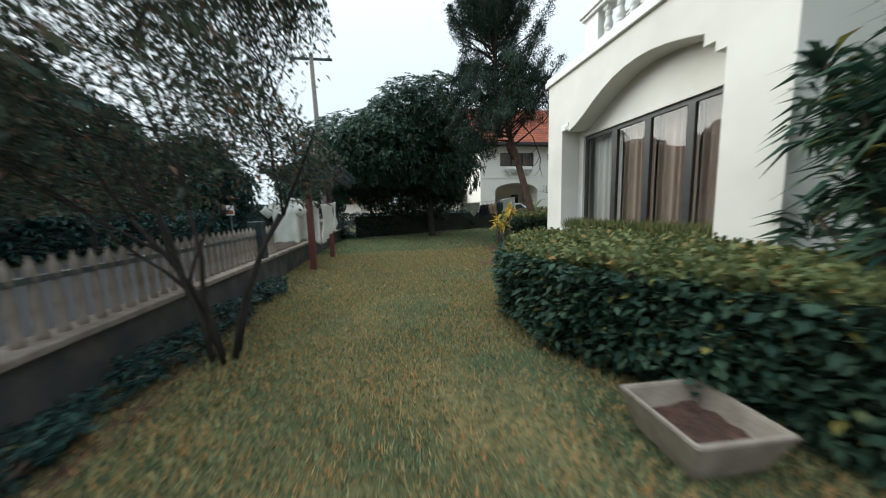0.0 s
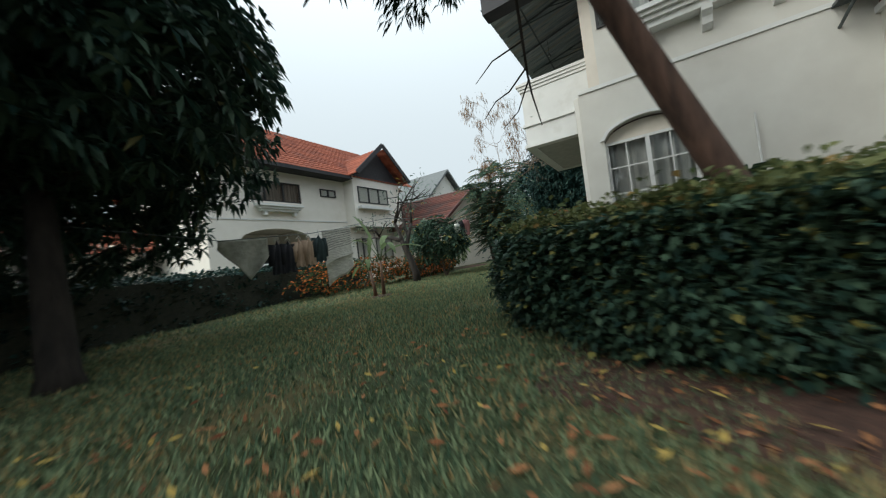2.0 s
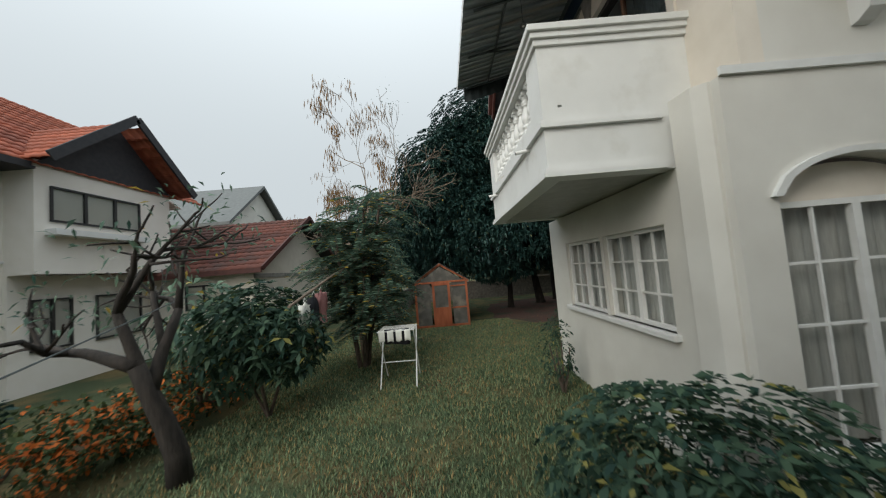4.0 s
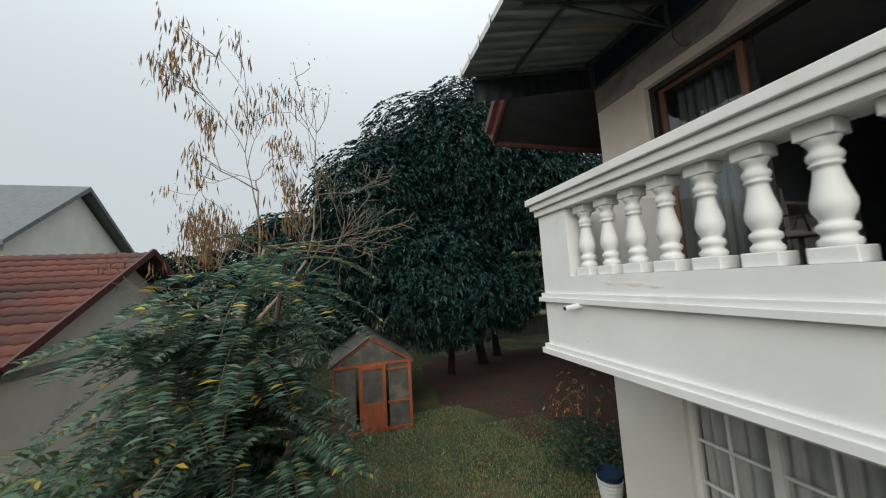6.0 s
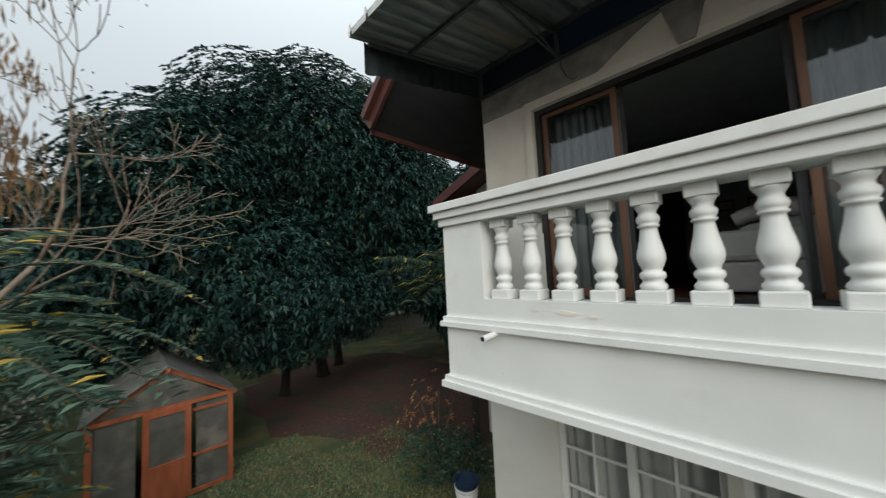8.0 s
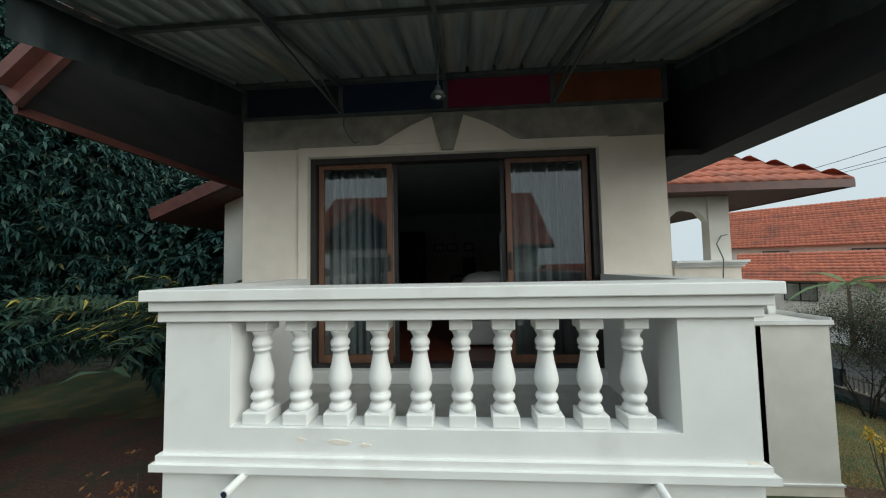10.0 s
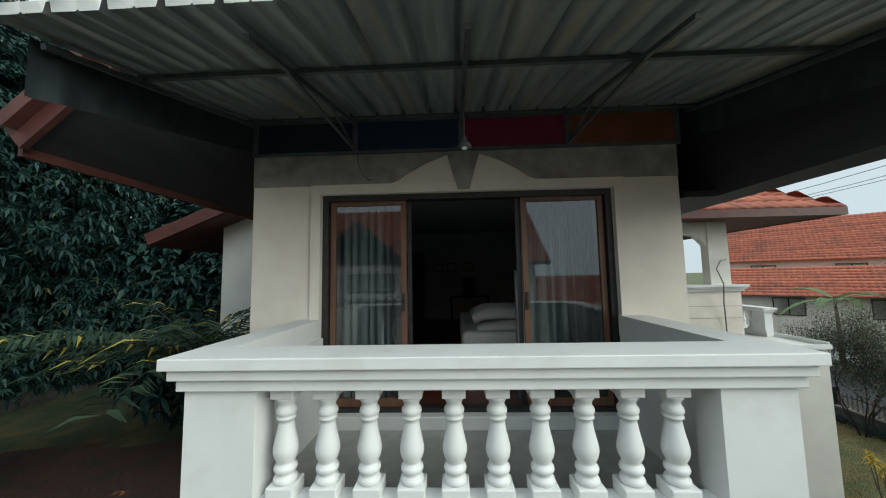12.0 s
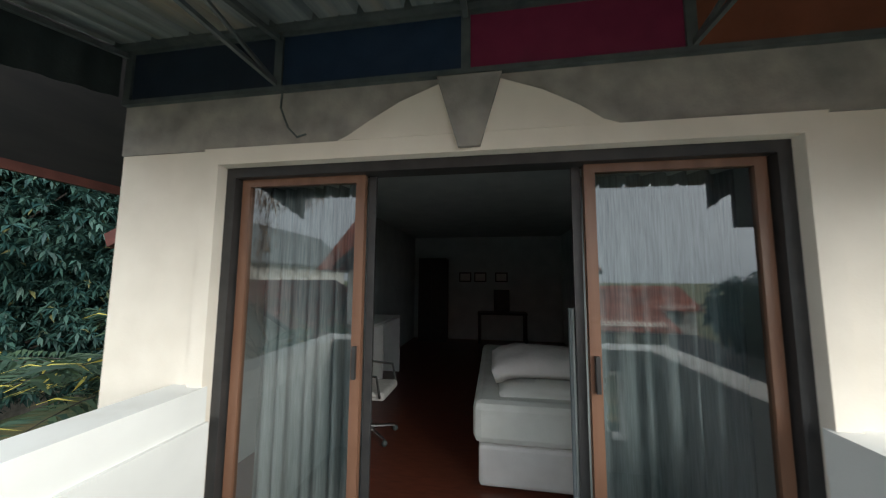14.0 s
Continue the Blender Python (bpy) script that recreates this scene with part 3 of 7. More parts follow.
# rounded corner pilaster beside the balcony
bm = bmesh.new()
prism(bm, [(9.42, 9.2), (9.42, 9.23), (9.5, 9.32), (9.74, 9.34), (9.74, 9.0), (9.6, 9.0), (9.6, 9.2)], "z", 0, 3.62)
part("corner_pilaster", bm, M_WHITE, house)
bm = bmesh.new()
prism(bm, arch_pts(W0, W1, 2.56, 0.3) + [(W1 - 0.02, 2.52), (W0 + 0.02, 2.52)], "x", XW + 0.14, XW + 0.178)
part("arch_tympanum", bm, M_PLASTER, house)
bm = bmesh.new()
a0, a1 = arch_pts(W0 - 0.07, W1 + 0.07, 2.58, 0.36), arch_pts(W0, W1, 2.58, 0.31)
for i in range(14):
    prism(bm, [a0[i], a0[i + 1], a1[i + 1], a1[i]], "x", XW - 0.045, XW + 0.01)
part("arch_moulding", bm, M_TRIM, house, "raised plaster hood over the arched window")
grid_window("window", "x", W0, W1, 0.5, 2.54, XW + 0.10, house, 2, 4, M_WFRAME, out=-1, label="white-framed window with small panes and grey curtains")
grid_window("window", "x", 6.9, 8.72, 4.76, 5.66, XW - 0.01, house, 1, 1, M_DARKF, bars=False, out=-1, label="dark-framed upper window with curtains")
part("string_course", boxes((XW - 0.03, XW, 5.32, 9.2, 3.62, 3.69)), M_TRIM, house)
# bracketed shelf under the upper window
bm = boxes((XW - 0.42, XW, 5.9, 8.3, 4.52, 4.6), (XW - 0.36, XW, 5.96, 8.24, 4.45, 4.52), (XW - 0.3, XW, 6.02, 8.18, 4.37, 4.45), (XW - 0.24, XW, 6.08, 8.12, 4.26, 4.37))
shelf = part("window_shelf", bm, M_TRIM, house, "stepped white plaster shelf on brackets")
for y in (7.98, 7.12, 6.25):
    bm = bmesh.new()
    prism(bm, [(XW, 4.26), (XW - 0.24, 4.26), (XW - 0.24, 4.2), (XW - 0.16, 4.12), (XW - 0.13, 4.02), (XW - 0.05, 3.96), (XW, 3.95)], "y", y - 0.07, y + 0.07)
    part("bracket", bm, M_TRIM, shelf)
# flat awning on steel arms further along the wall
aw = part("awning", boxes((XW - 0.95, XW, 4.6, 5.75, 3.6, 3.64)), M_STEEL, house, "dark metal awning on steel arms")
bm = bmesh.new()
tube(bm, [(XW - 0.9, 5.7, 3.6), (XW, 5.7, 3.3)], 0.02)
part("awning_arm", bm, M_STEEL, aw)
bm = bmesh.new()
tube(bm, [(XW - 0.03, 6.7, 1.2), (XW - 0.03, 6.7, 2.4)], 0.014)
part("water_pipe", bm, M_PVC, house, "thin white pipe on the wall")
# north ground-floor windows under the balcony
grid_window("window", "y", 10.13, 11.45, 1.36, 2.5, 9.17, house, 2, 3, M_WFRAME, out=1, label="white-framed window with small panes")
grid_window("window", "y", 11.54, 12.86, 1.36, 2.5, 9.17, house, 2, 3, M_WFRAME, out=1, label="white-framed window with small panes")
part("window_sill", boxes((10.07, 12.92, 9.15, 9.33, 1.29, 1.36), bevel=0.01), M_TRIM, house)

# ---- balcony ----
BX0, BX1, BF = 9.86, 13.145, 10.49
balcony = part("balcony", boxes((BX0, BX1, BF - 0.16, BF, 3.02, 3.745)), M_TRIM, house, "white balcony with turned balusters and moulded rail")
for x0, x1 in ((BX0, 10.25), (12.745, BX1)):
    part("pier", boxes((x0, x1, BF - 0.2, BF, 3.745, 4.35)), M_TRIM, balcony)
for x0, x1 in ((BX0, BX0 + 0.16), (BX1 - 0.16, BX1)):
    part("side_wall", boxes((x0, x1, YN, BF - 0.2, 3.72, 4.35), (x0, x1, YN, BF - 0.16, 3.02, 3.72)), M_TRIM, balcony)
part("balcony_floor", boxes((BX0 + 0.16, BX1 - 0.16, YN, BF - 0.16, 3.04, 3.47)), M_FLOORT, balcony)
bm = bmesh.new()
for z0, z1, o in ((4.35, 4.415, 0.03), (4.415, 4.475, 0.06), (4.475, 4.54, 0.09)):
    box(bm, BX0 - o, BX1 + o, BF - 0.225, BF + o, z0, z1, 0.006)
    box(bm, BX0 - o, BX0 + 0.165, YN, BF - 0.225, z0, z1)
    box(bm, BX1 - 0.135, BX1 + o, YN, BF - 0.225, z0, z1)
part("rail_cap", bm, M_TRIM, balcony, "stepped white rail cap")
for z0, z1, o in ((3.02, 3.07, 0.05), (3.07, 3.11, 0.03), (3.515, 3.555, 0.045), (3.555, 3.595, 0.025)):
    part("moulding", boxes((BX0 - o, BX1 + o, BF, BF + o, z0, z1), (BX0 - o, BX0, YN + 0.34, BF, z0, z1), (BX1, BX1 + o, YN, BF, z0, z1)), M_TRIM, balcony)
prof = [(0.05, 0.07), (0.062, 0.078), (0.066, 0.092), (0.062, 0.106), (0.052, 0.114), (0.05, 0.13), (0.06, 0.14), (0.064, 0.155), (0.06, 0.17), (0.047, 0.18), (0.05, 0.195), (0.062, 0.22), (0.069, 0.25), (0.068, 0.275), (0.06, 0.315), (0.05, 0.36), (0.043, 0.405), (0.041, 0.425), (0.053, 0.43), (0.054, 0.44), (0.046, 0.447), (0.054, 0.458), (0.058, 0.472), (0.055, 0.488), (0.045, 0.5), (0.043, 0.515), (0.05, 0.53), (0.06, 0.545), (0.06, 0.56)]
bm = bmesh.new()
lathe(bm, prof, 18)
for f in bm.faces:
    f.smooth = True
box(bm, -0.076, 0.076, -0.076, 0.076, 0.0, 0.074, 0.007)
box(bm, -0.066, 0.066, -0.066, 0.066, 0.556, 0.628, 0.006)
bal = finish(bm, "baluster", M_TRIM)
for k in range(10):
    b = new("baluster", bal)
    b.parent = balcony
    b.location, b.scale = (12.615 - 0.2415 * k, BF - 0.1, 3.745), (1, 1, 0.965)
for x in (12.63, 10.4):
    bm = bmesh.new()
    tube(bm, [(x, BF - 0.02, 3.505), (x + 0.02, BF + 0.16, 3.485)], 0.022, 12)
    spout = part("drain_spout", bm, M_PVC, balcony, "white plastic drain pipe stub")
    # the pipe is capped: a dark disc draws the shade of its opening
    bm = bmesh.new()
    tube(bm, [(x + 0.02, BF + 0.15, 3.486), (x + 0.0203, BF + 0.163, 3.4846)], 0.017, 12)
    part("mouth_shade", bm, M_BLACK, spout, "dark disc for the shade inside the pipe")
for x, z, w, h in ((12.1, 3.675, 0.07, 0.016), (11.95, 3.66, 0.035, 0.01), (12.32, 3.685, 0.03, 0.012), (9.9, 3.6, 0.04, 0.012), (10.6, 3.56, 0.03, 0.01), (12.6, 3.22, 0.012, 0.012)):
    bm = bmesh.new()
    prism(bm, [(x - w, z), (x - w * 0.3, z + h * 0.6), (x + w * 0.4, z + h), (x + w, z + h * 0.2), (x + w * 0.5, z - h * 0.7), (x - w * 0.4, z - h)], "y", BF + 0.001, BF + 0.004)
    part("paint_flake", bm, M_PLASTER, balcony, "chip in the white paint")

# door surround, pediment, grey band and coloured panels
bm = boxes((9.9, 10.0, YN, YN + 0.03, 3.47, 5.93), (13.02, 13.12, YN, YN + 0.03, 3.47, 5.93), (10.0, 13.02, YN, YN + 0.03, 5.83, 5.93))
part("door_surround", bm, M_PLASTER, house)
part("grey_band", boxes((XW, 13.75, YN, YN + 0.012, 5.93, 6.255)), M_GREYW, house, "bare grey cement band over the balcony door")
bm = bmesh.new()
prism(bm, [(12.26, 5.93), (12.2, 5.955), (12.08, 6.03), (11.9, 6.13), (11.69, 6.21), (11.51, 6.245), (11.35, 6.215), (11.14, 6.135), (10.96, 6.035), (10.85, 5.955), (10.78, 5.93)], "y", YN + 0.012, YN + 0.035)
part("pediment", bm, M_PLASTER, house, "low curved plaster pediment")
bm = bmesh.new()
prism(bm, [(11.69, 6.24), (11.345, 6.24), (11.46, 5.845), (11.575, 5.845)], "y", YN + 0.035, YN + 0.06)
part("keystone", bm, M_GREYW, house, "grey cement keystone")
bm = bmesh.new()
tube(bm, [(12.62, YN + 0.03, 6.28), (12.62, YN + 0.04, 6.15), (12.56, YN + 0.05, 6.02), (12.5, YN + 0.05, 5.96), (12.45, YN + 0.04, 5.98)], 0.006, 5)
part("cable", bm, M_STEEL, house, "loose end of a black cable")
edges = (13.72, 12.65, 11.535, 10.435, 9.335)
for i, m in enumerate((M_BLACK, M_NAVY, M_MAGENTA, M_ORANGE)):
    part("coloured_panel", boxes((edges[i + 1] + 0.025, edges[i] - 0.025, YN, YN + 0.03, 6.285, 6.6)), m, house)
bm = boxes((9.31, 13.75, YN, YN + 0.045, 6.255, 6.285), (9.31, 13.75, YN, YN + 0.045, 6.6, 6.63))
for x in edges:
    box(bm, x - 0.025, x + 0.025, YN, YN + 0.045, 6.285, 6.6)
part("panel_frame", bm, M_STEEL, house)

# sliding door
bm = boxes((10.0, 10.06, 8.84, 8.96, 3.6, 5.83), (12.96, 13.02, 8.84, 8.96, 3.6, 5.83), (10.06, 12.96, 8.84, 8.96, 5.77, 5.83), (10.06, 12.96, 8.84, 8.96, 3.6, 3.64))
door = part("sliding_door", bm, M_DARKF, house, "brown sliding glass balcony door standing open")
for x0, x1 in ((12.14, 12.95), (10.07, 10.92)):
    bm = boxes((x0, x0 + 0.055, 8.87, 8.91, 3.64, 5.77), (x1 - 0.055, x1, 8.87, 8.91, 3.64, 5.77), (x0 + 0.055, x1 - 0.055, 8.87, 8.91, 3.64, 3.72), (x0 + 0.055, x1 - 0.055, 8.87, 8.91, 5.725, 5.77))
    leaf = part("door_leaf", bm, M_WOODF, door)
    pane_part("y", x0 + 0.03, x1 - 0.03, 3.7, 5.74, 8.891, 1, leaf, M_DOOR_GLASS)
    hx = x0 + 0.03 if x0 > 12 else x1 - 0.03
    part("handle", boxes((hx - 0.012, hx + 0.012, 8.91, 8.935, 4.6, 4.78), bevel=0.004), M_DARKF, leaf)
bm = boxes((12.085, 12.13, 8.85, 8.87, 3.64, 5.77), (10.93, 10.975, 8.85, 8.87, 3.64, 5.77))
part("door_leaf", bm, M_DARKF, door, "dark edge of the leaf slid behind")
part("door_sill", boxes((9.95, 13.05, 8.8, 9.06, 3.47, 3.6), bevel=0.01), M_TRIM, house)

# room behind the door
bm = boxes((9.61, 13.6, 2.0, 8.8, 3.5, 3.6))
part("bedroom_floor", bm, M_PARQUET, house, "red-brown parquet floor")
part("wall", boxes((9.6, 13.6, 1.9, 2.05, 3.6, 6.5), (9.62, 9.68, 2.05, 8.8, 3.6, 6.3), (13.54, 13.6, 2.05, 8.8, 3.6, 6.5)), M_ROOM, house, "plain bedroom wall")
part("ceiling", boxes((9.61, 13.6, 1.9, 8.8, 6.3, 6.4)), M_ROOM, house)
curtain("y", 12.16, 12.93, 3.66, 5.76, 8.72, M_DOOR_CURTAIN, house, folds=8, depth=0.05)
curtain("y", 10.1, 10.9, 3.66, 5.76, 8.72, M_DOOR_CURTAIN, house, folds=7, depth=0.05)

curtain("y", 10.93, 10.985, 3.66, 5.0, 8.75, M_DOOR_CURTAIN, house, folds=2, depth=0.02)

# ---- roof ----
RX, RZ, SL = 11.7, 8.98, 0.88
E1, E0 = 15.02, 8.66
ev, ew = RZ - SL * (E1 - RX), RZ - SL * (RX - E0)
roof_part(house, [((E1, -3, ev + 0.06), (0, 1, 0), (RX - E1, 0, RZ - ev), 13.0, math.hypot(E1 - RX, RZ - ev)), ((E0, -3, ew + 0.06), (0, 1, 0), (RX - E0, 0, RZ - ew), 13.75, math.hypot(RX - E0, RZ - ew))], M_TILE, label="red clay tile gable roof")
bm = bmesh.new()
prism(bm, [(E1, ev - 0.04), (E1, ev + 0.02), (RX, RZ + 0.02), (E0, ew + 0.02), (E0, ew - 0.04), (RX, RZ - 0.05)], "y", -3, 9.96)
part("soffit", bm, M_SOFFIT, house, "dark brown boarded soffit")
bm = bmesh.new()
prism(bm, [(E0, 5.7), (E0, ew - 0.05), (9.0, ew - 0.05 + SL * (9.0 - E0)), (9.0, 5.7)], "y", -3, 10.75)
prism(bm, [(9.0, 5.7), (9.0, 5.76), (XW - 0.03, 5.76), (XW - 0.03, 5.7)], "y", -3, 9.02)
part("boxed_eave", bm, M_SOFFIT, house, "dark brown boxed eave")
bm = bmesh.new()
for ex, ez, ey in ((E1, ev, 9.99), (E0, ew, 10.78)):
    strip(bm, (ex, ey, ez + 0.02), (RX, ey, RZ + 0.02), 0.05, 0.2)
    strip(bm, (ex, ey + 0.06, ez + 0.12), (RX, ey + 0.06, RZ + 0.12), 0.1, 0.1)
box(bm, E1 - 0.02, E1 + 0.02, -3, 9.96, ev - 0.1, ev + 0.05)
box(bm, E0 - 0.04, E0 - 0.002, -3, 10.75, ew - 0.15, ew + 0.05)
part("barge_board", bm, M_FASCIA, house, "red-brown barge board and fascia")
bm = bmesh.new()
prism(bm, [(XW, 6.72), (13.75, 6.72), (13.75, 7.0), (11.7, 8.85), (XW, 6.88)], "y", 8.8, 9.0)
part("gable_wall", bm, M_PLASTER, house)
part("wall", boxes((XW + 0.01, 9.6, 1.0, 8.8, 6.72, 6.88), (13.57, 13.74, 1.0, 8.8, 6.9, 7.02)), M_WHITE, house)
# lower roof of the east wing
roof_part(house, [((17.3, -3, 5.75), (0, 1, 0), (-3.6, 0, 1.5), 9.6, 3.9)], M_TILE)
bm = bmesh.new()
strip(bm, (17.3, 6.6, 5.72), (13.8, 6.6, 7.15), 0.06, 0.22)
prism(bm, [(17.3, 5.6), (17.3, 5.68), (13.8, 7.1), (13.8, 7.02)], "y", -3, 6.56)
part("barge_board", bm, M_FASCIA, house)

# ---- corrugated canopy over the balcony ----
canopy = thing("canopy", 11.5, 9.9, 6.5, "corrugated metal canopy on welded steel trusses", "canopy")
CX0, CX1, CY, CZ0, CZ1 = 9.15, 13.8, 10.96, 6.66, 6.21
trays = int((CX1 - CX0) / 0.27)
k = np.arange(trays * 8 + 1)
xs = CX0 + (CX1 - CX0) * (k // 8 + np.array([0, 0.3, 0.33, 0.36, 0.78, 0.82, 0.91, 0.95])[k % 8]) / trays
shape = np.array([0, 0, 0.01, 0, 0, 0.055, 0.055, 0])[k % 8]
rows = []
for y in np.linspace(9.0, CY, 6):
    rows.append(np.stack([xs, np.full(len(k), y), CZ0 + (CZ1 - CZ0) * (y - 9.0) / (CY - 9.0) + shape], 1))
n = len(k)
i = np.arange(n - 1)
f = np.concatenate([np.stack([r * n + i, r * n + i + 1, (r + 1) * n + i + 1, (r + 1) * n + i], 1) for r in range(5)])
part("metal_sheet", quads_mesh("metal_sheet", np.concatenate(rows), f, M_METAL), None, canopy, "ribbed grey metal sheet")
lip = np.concatenate([np.stack([xs, np.full(n, CY + 0.002), CZ1 + shape], 1), np.stack([xs, np.full(n, CY + 0.012), CZ1 + shape + 0.05], 1)])
part("sheet_edge", quads_mesh("sheet_edge", lip, np.stack([i, i + 1, n + i + 1, n + i], 1), M_PVC), None, canopy, "white front edge of the metal sheet")


def cz(y):
    return CZ0 + (CZ1 - CZ0) * (y - 9.0) / (CY - 9.0)


# added strip that blocks light leaking in between sheet and wall
part("light_gap_strip", boxes((CX0, CX1, 9.046, 9.09, 6.62, 6.73)), M_STEEL, canopy)
for y in (10.26,):
    part("purlin", boxes((CX0 + 0.03, CX1 - 0.03, y - 0.015, y + 0.015, cz(y) - 0.04, cz(y) - 0.008)), M_STEEL, canopy)
for x in (9.23, 10.435, 11.535, 12.65, 13.72):
    bm = bmesh.new()
    strip(bm, (x, 9.06, cz(9.06) - 0.07), (x, 10.8, cz(10.8) - 0.07), 0.03, 0.03)
    part("rafter", bm, M_STEEL, canopy)
    if x in (10.435, 12.65):
        bm = bmesh.new()
        strip(bm, (x, 9.06, 6.29), (x, 10.45, cz(10.45) - 0.07), 0.022, 0.022)
        strip(bm, (x, 9.06, 6.3), (x, 9.75, cz(9.75) - 0.06), 0.018, 0.018)
        strip(bm, (x, 10.0, 6.31), (x, 10.0, cz(10.0) - 0.06), 0.03, 0.03)
        part("strut", bm, M_STEEL, canopy)
for x in (9.18, 13.77):
    ys = np.linspace(9.05, 10.82, 41)
    wob = x + np.array([0, 0, 0.02, 0.02])[np.arange(41) % 4]
    top = np.stack([wob, ys, cz(ys) - 0.02], 1)
    low = np.stack([wob, ys, cz(ys) - 0.34], 1)
    j = np.arange(40)
    part("side_sheet", quads_mesh("side_sheet", np.concatenate([top, low]), np.stack([j, j + 1, 41 + j + 1, 41 + j], 1), M_DARKWOOD), None, canopy, "dark ribbed metal side sheet")
lamp = thing("pendant_lamp", 11.54, 10.05, 6.5, "small dark pendant lamp with a bulb", "lamp")
bm = bmesh.new()
tube(bm, [(11.54, 10.05, cz(10.05) - 0.05), (11.54, 10.05, 5.94)], 0.006, 6)
part("cord", bm, M_STEEL, lamp)
bm = bmesh.new()
lathe(bm, [(0.015, 0.08), (0.022, 0.05), (0.045, 0.022), (0.056, 0.0)], 16, (11.54, 10.05, 5.87))
part("shade", bm, M_STEEL, lamp, smooth=True)
bm = bmesh.new()
lathe(bm, [(0.01, 0.02), (0.02, 0.008), (0.021, -0.006), (0.01, -0.016)], 12, (11.54, 10.05, 5.87))
part("bulb", bm, M_PVC, lamp, smooth=True)

# ---- bay wing towards the street ----
wing = thing("house_wing", 6.5, 3.0, 0.0, "white wing of the house with a wide arched window and balcony", "house", kind="structure")
BW, BN, BS = 4.1, 5.32, 1.45
walls(wing, M_WHITE, "white plastered wall", (BW, BW + 0.32, 4.82, BN, 0.2, 3.3), (BW, BW + 0.32, BS, 1.99, 0.2, 3.3), (BW, BW + 0.32, 1.99, 4.82, 0.2, 0.64), (BW, BW + 0.32, 1.99, 4.82, 2.98, 3.3), (BW + 0.32, XW, BN - 0.2, BN, 0.2, 3.3), (BW + 0.32, XW, BS, BS + 0.2, 0.2, 3.3))
bm = bmesh.new()
pts = [(1.99, 2.98), (1.99, 2.52), (2.1, 2.52), (2.1, 2.62), (2.22, 2.62), (2.22, 2.74)] + [(2.22 + (4.62 - 2.22) * t, 2.74 - 0.36 * t ** 2.2 + 0.22 * math.sin(math.pi * min(1, t * 1.15))) for t in np.linspace(0, 1, 12)][1:] + [(4.62, 2.42), (4.82, 2.42), (4.82, 2.98)]
prism(bm, pts, "x", BW, BW + 0.32)
part("arch_wall", bm, M_WHITE, wing, "white plaster wall over the window with a stepped arch")
part("corbel", boxes((BW - 0.01, BW + 0.3, 4.7, 4.84, 2.42, 2.47), (BW - 0.01, BW + 0.3, 4.62, 4.84, 2.47, 2.53)), M_TRIM, wing)
part("plinth", boxes((BW - 0.02, XW, BS - 0.02, BN + 0.02, 0, 0.2)), M_PLASTER, wing)
part("plinth_moulding", boxes((BW - 0.04, BW, BS - 0.04, BN + 0.04, 0.2, 0.235), (BW, XW, BN, BN + 0.04, 0.2, 0.235)), M_TRIM, wing)
part("window_sill", boxes((BW - 0.06, BW + 0.34, 1.99, 4.82, 0.64, 0.7), bevel=0.008), M_TRIM, wing)
part("wall", boxes((4.42, 4.56, 4.66, BN - 0.2, 0.7, 3.3), (4.42, 4.56, BS + 0.2, 4.66, 2.3, 3.3)), M_WHITE, wing)
for y0, y1 in ((4.66, 3.92), (3.92, 3.28), (3.28, 2.65), (2.65, 2.02)):
    bm = boxes((4.46, 4.51, y1, y1 + 0.05, 0.7, 2.3), (4.46, 4.51, y0 - 0.05, y0, 0.7, 2.3), (4.46, 4.51, y1 + 0.05, y0 - 0.05, 2.24, 2.3), (4.46, 4.51, y1 + 0.05, y0 - 0.05, 0.7, 0.76))
    w = part("window", bm, M_DARKF, wing, "dark-framed sliding window with curtains")
    pane_part("x", y1 + 0.04, y0 - 0.04, 0.74, 2.26, 4.483, -1, w)
    curtain("x", y1 + 0.02, y0 - 0.02, 0.72, 2.28, 4.62, M_CURTAIN2 if y0 < 3.95 else M_CURTAIN, w, folds=5, depth=0.03)
part("wall", boxes((5.4, 5.5, BS, BN, 0.2, 3.3)), M_ROOM, wing)
part("terrace_slab", boxes((BW, XW, BS, BN, 3.3, 3.38)), M_WHITE, wing)
part("moulding", boxes((BW - 0.05, BW, BS - 0.05, BN + 0.05, 3.33, 3.42), (BW - 0.03, BW, BS - 0.03, BN + 0.03, 3.42, 3.47), (BW, XW, BN, BN + 0.05, 3.33, 3.42)), M_TRIM, wing)
par = part("parapet", boxes((BW + 0.06, BW + 0.22, BS, 4.3, 3.38, 3.5), (BW + 0.06, BW + 0.24, 3.98, 4.3, 3.5, 3.95)), M_TRIM, wing, "white parapet with balusters")
part("rail_cap", boxes((BW + 0.02, BW + 0.28, BS, 4.34, 3.95, 4.0), (BW - 0.01, BW + 0.31, BS, 4.37, 4.0, 4.06), bevel=0.006), M_TRIM, par)
for k in range(10):
    b = new("baluster", bal)
    b.parent = par
    b.location, b.scale = (BW + 0.14, 3.85 - 0.25 * k, 3.5), (0.9, 0.9, 0.717)
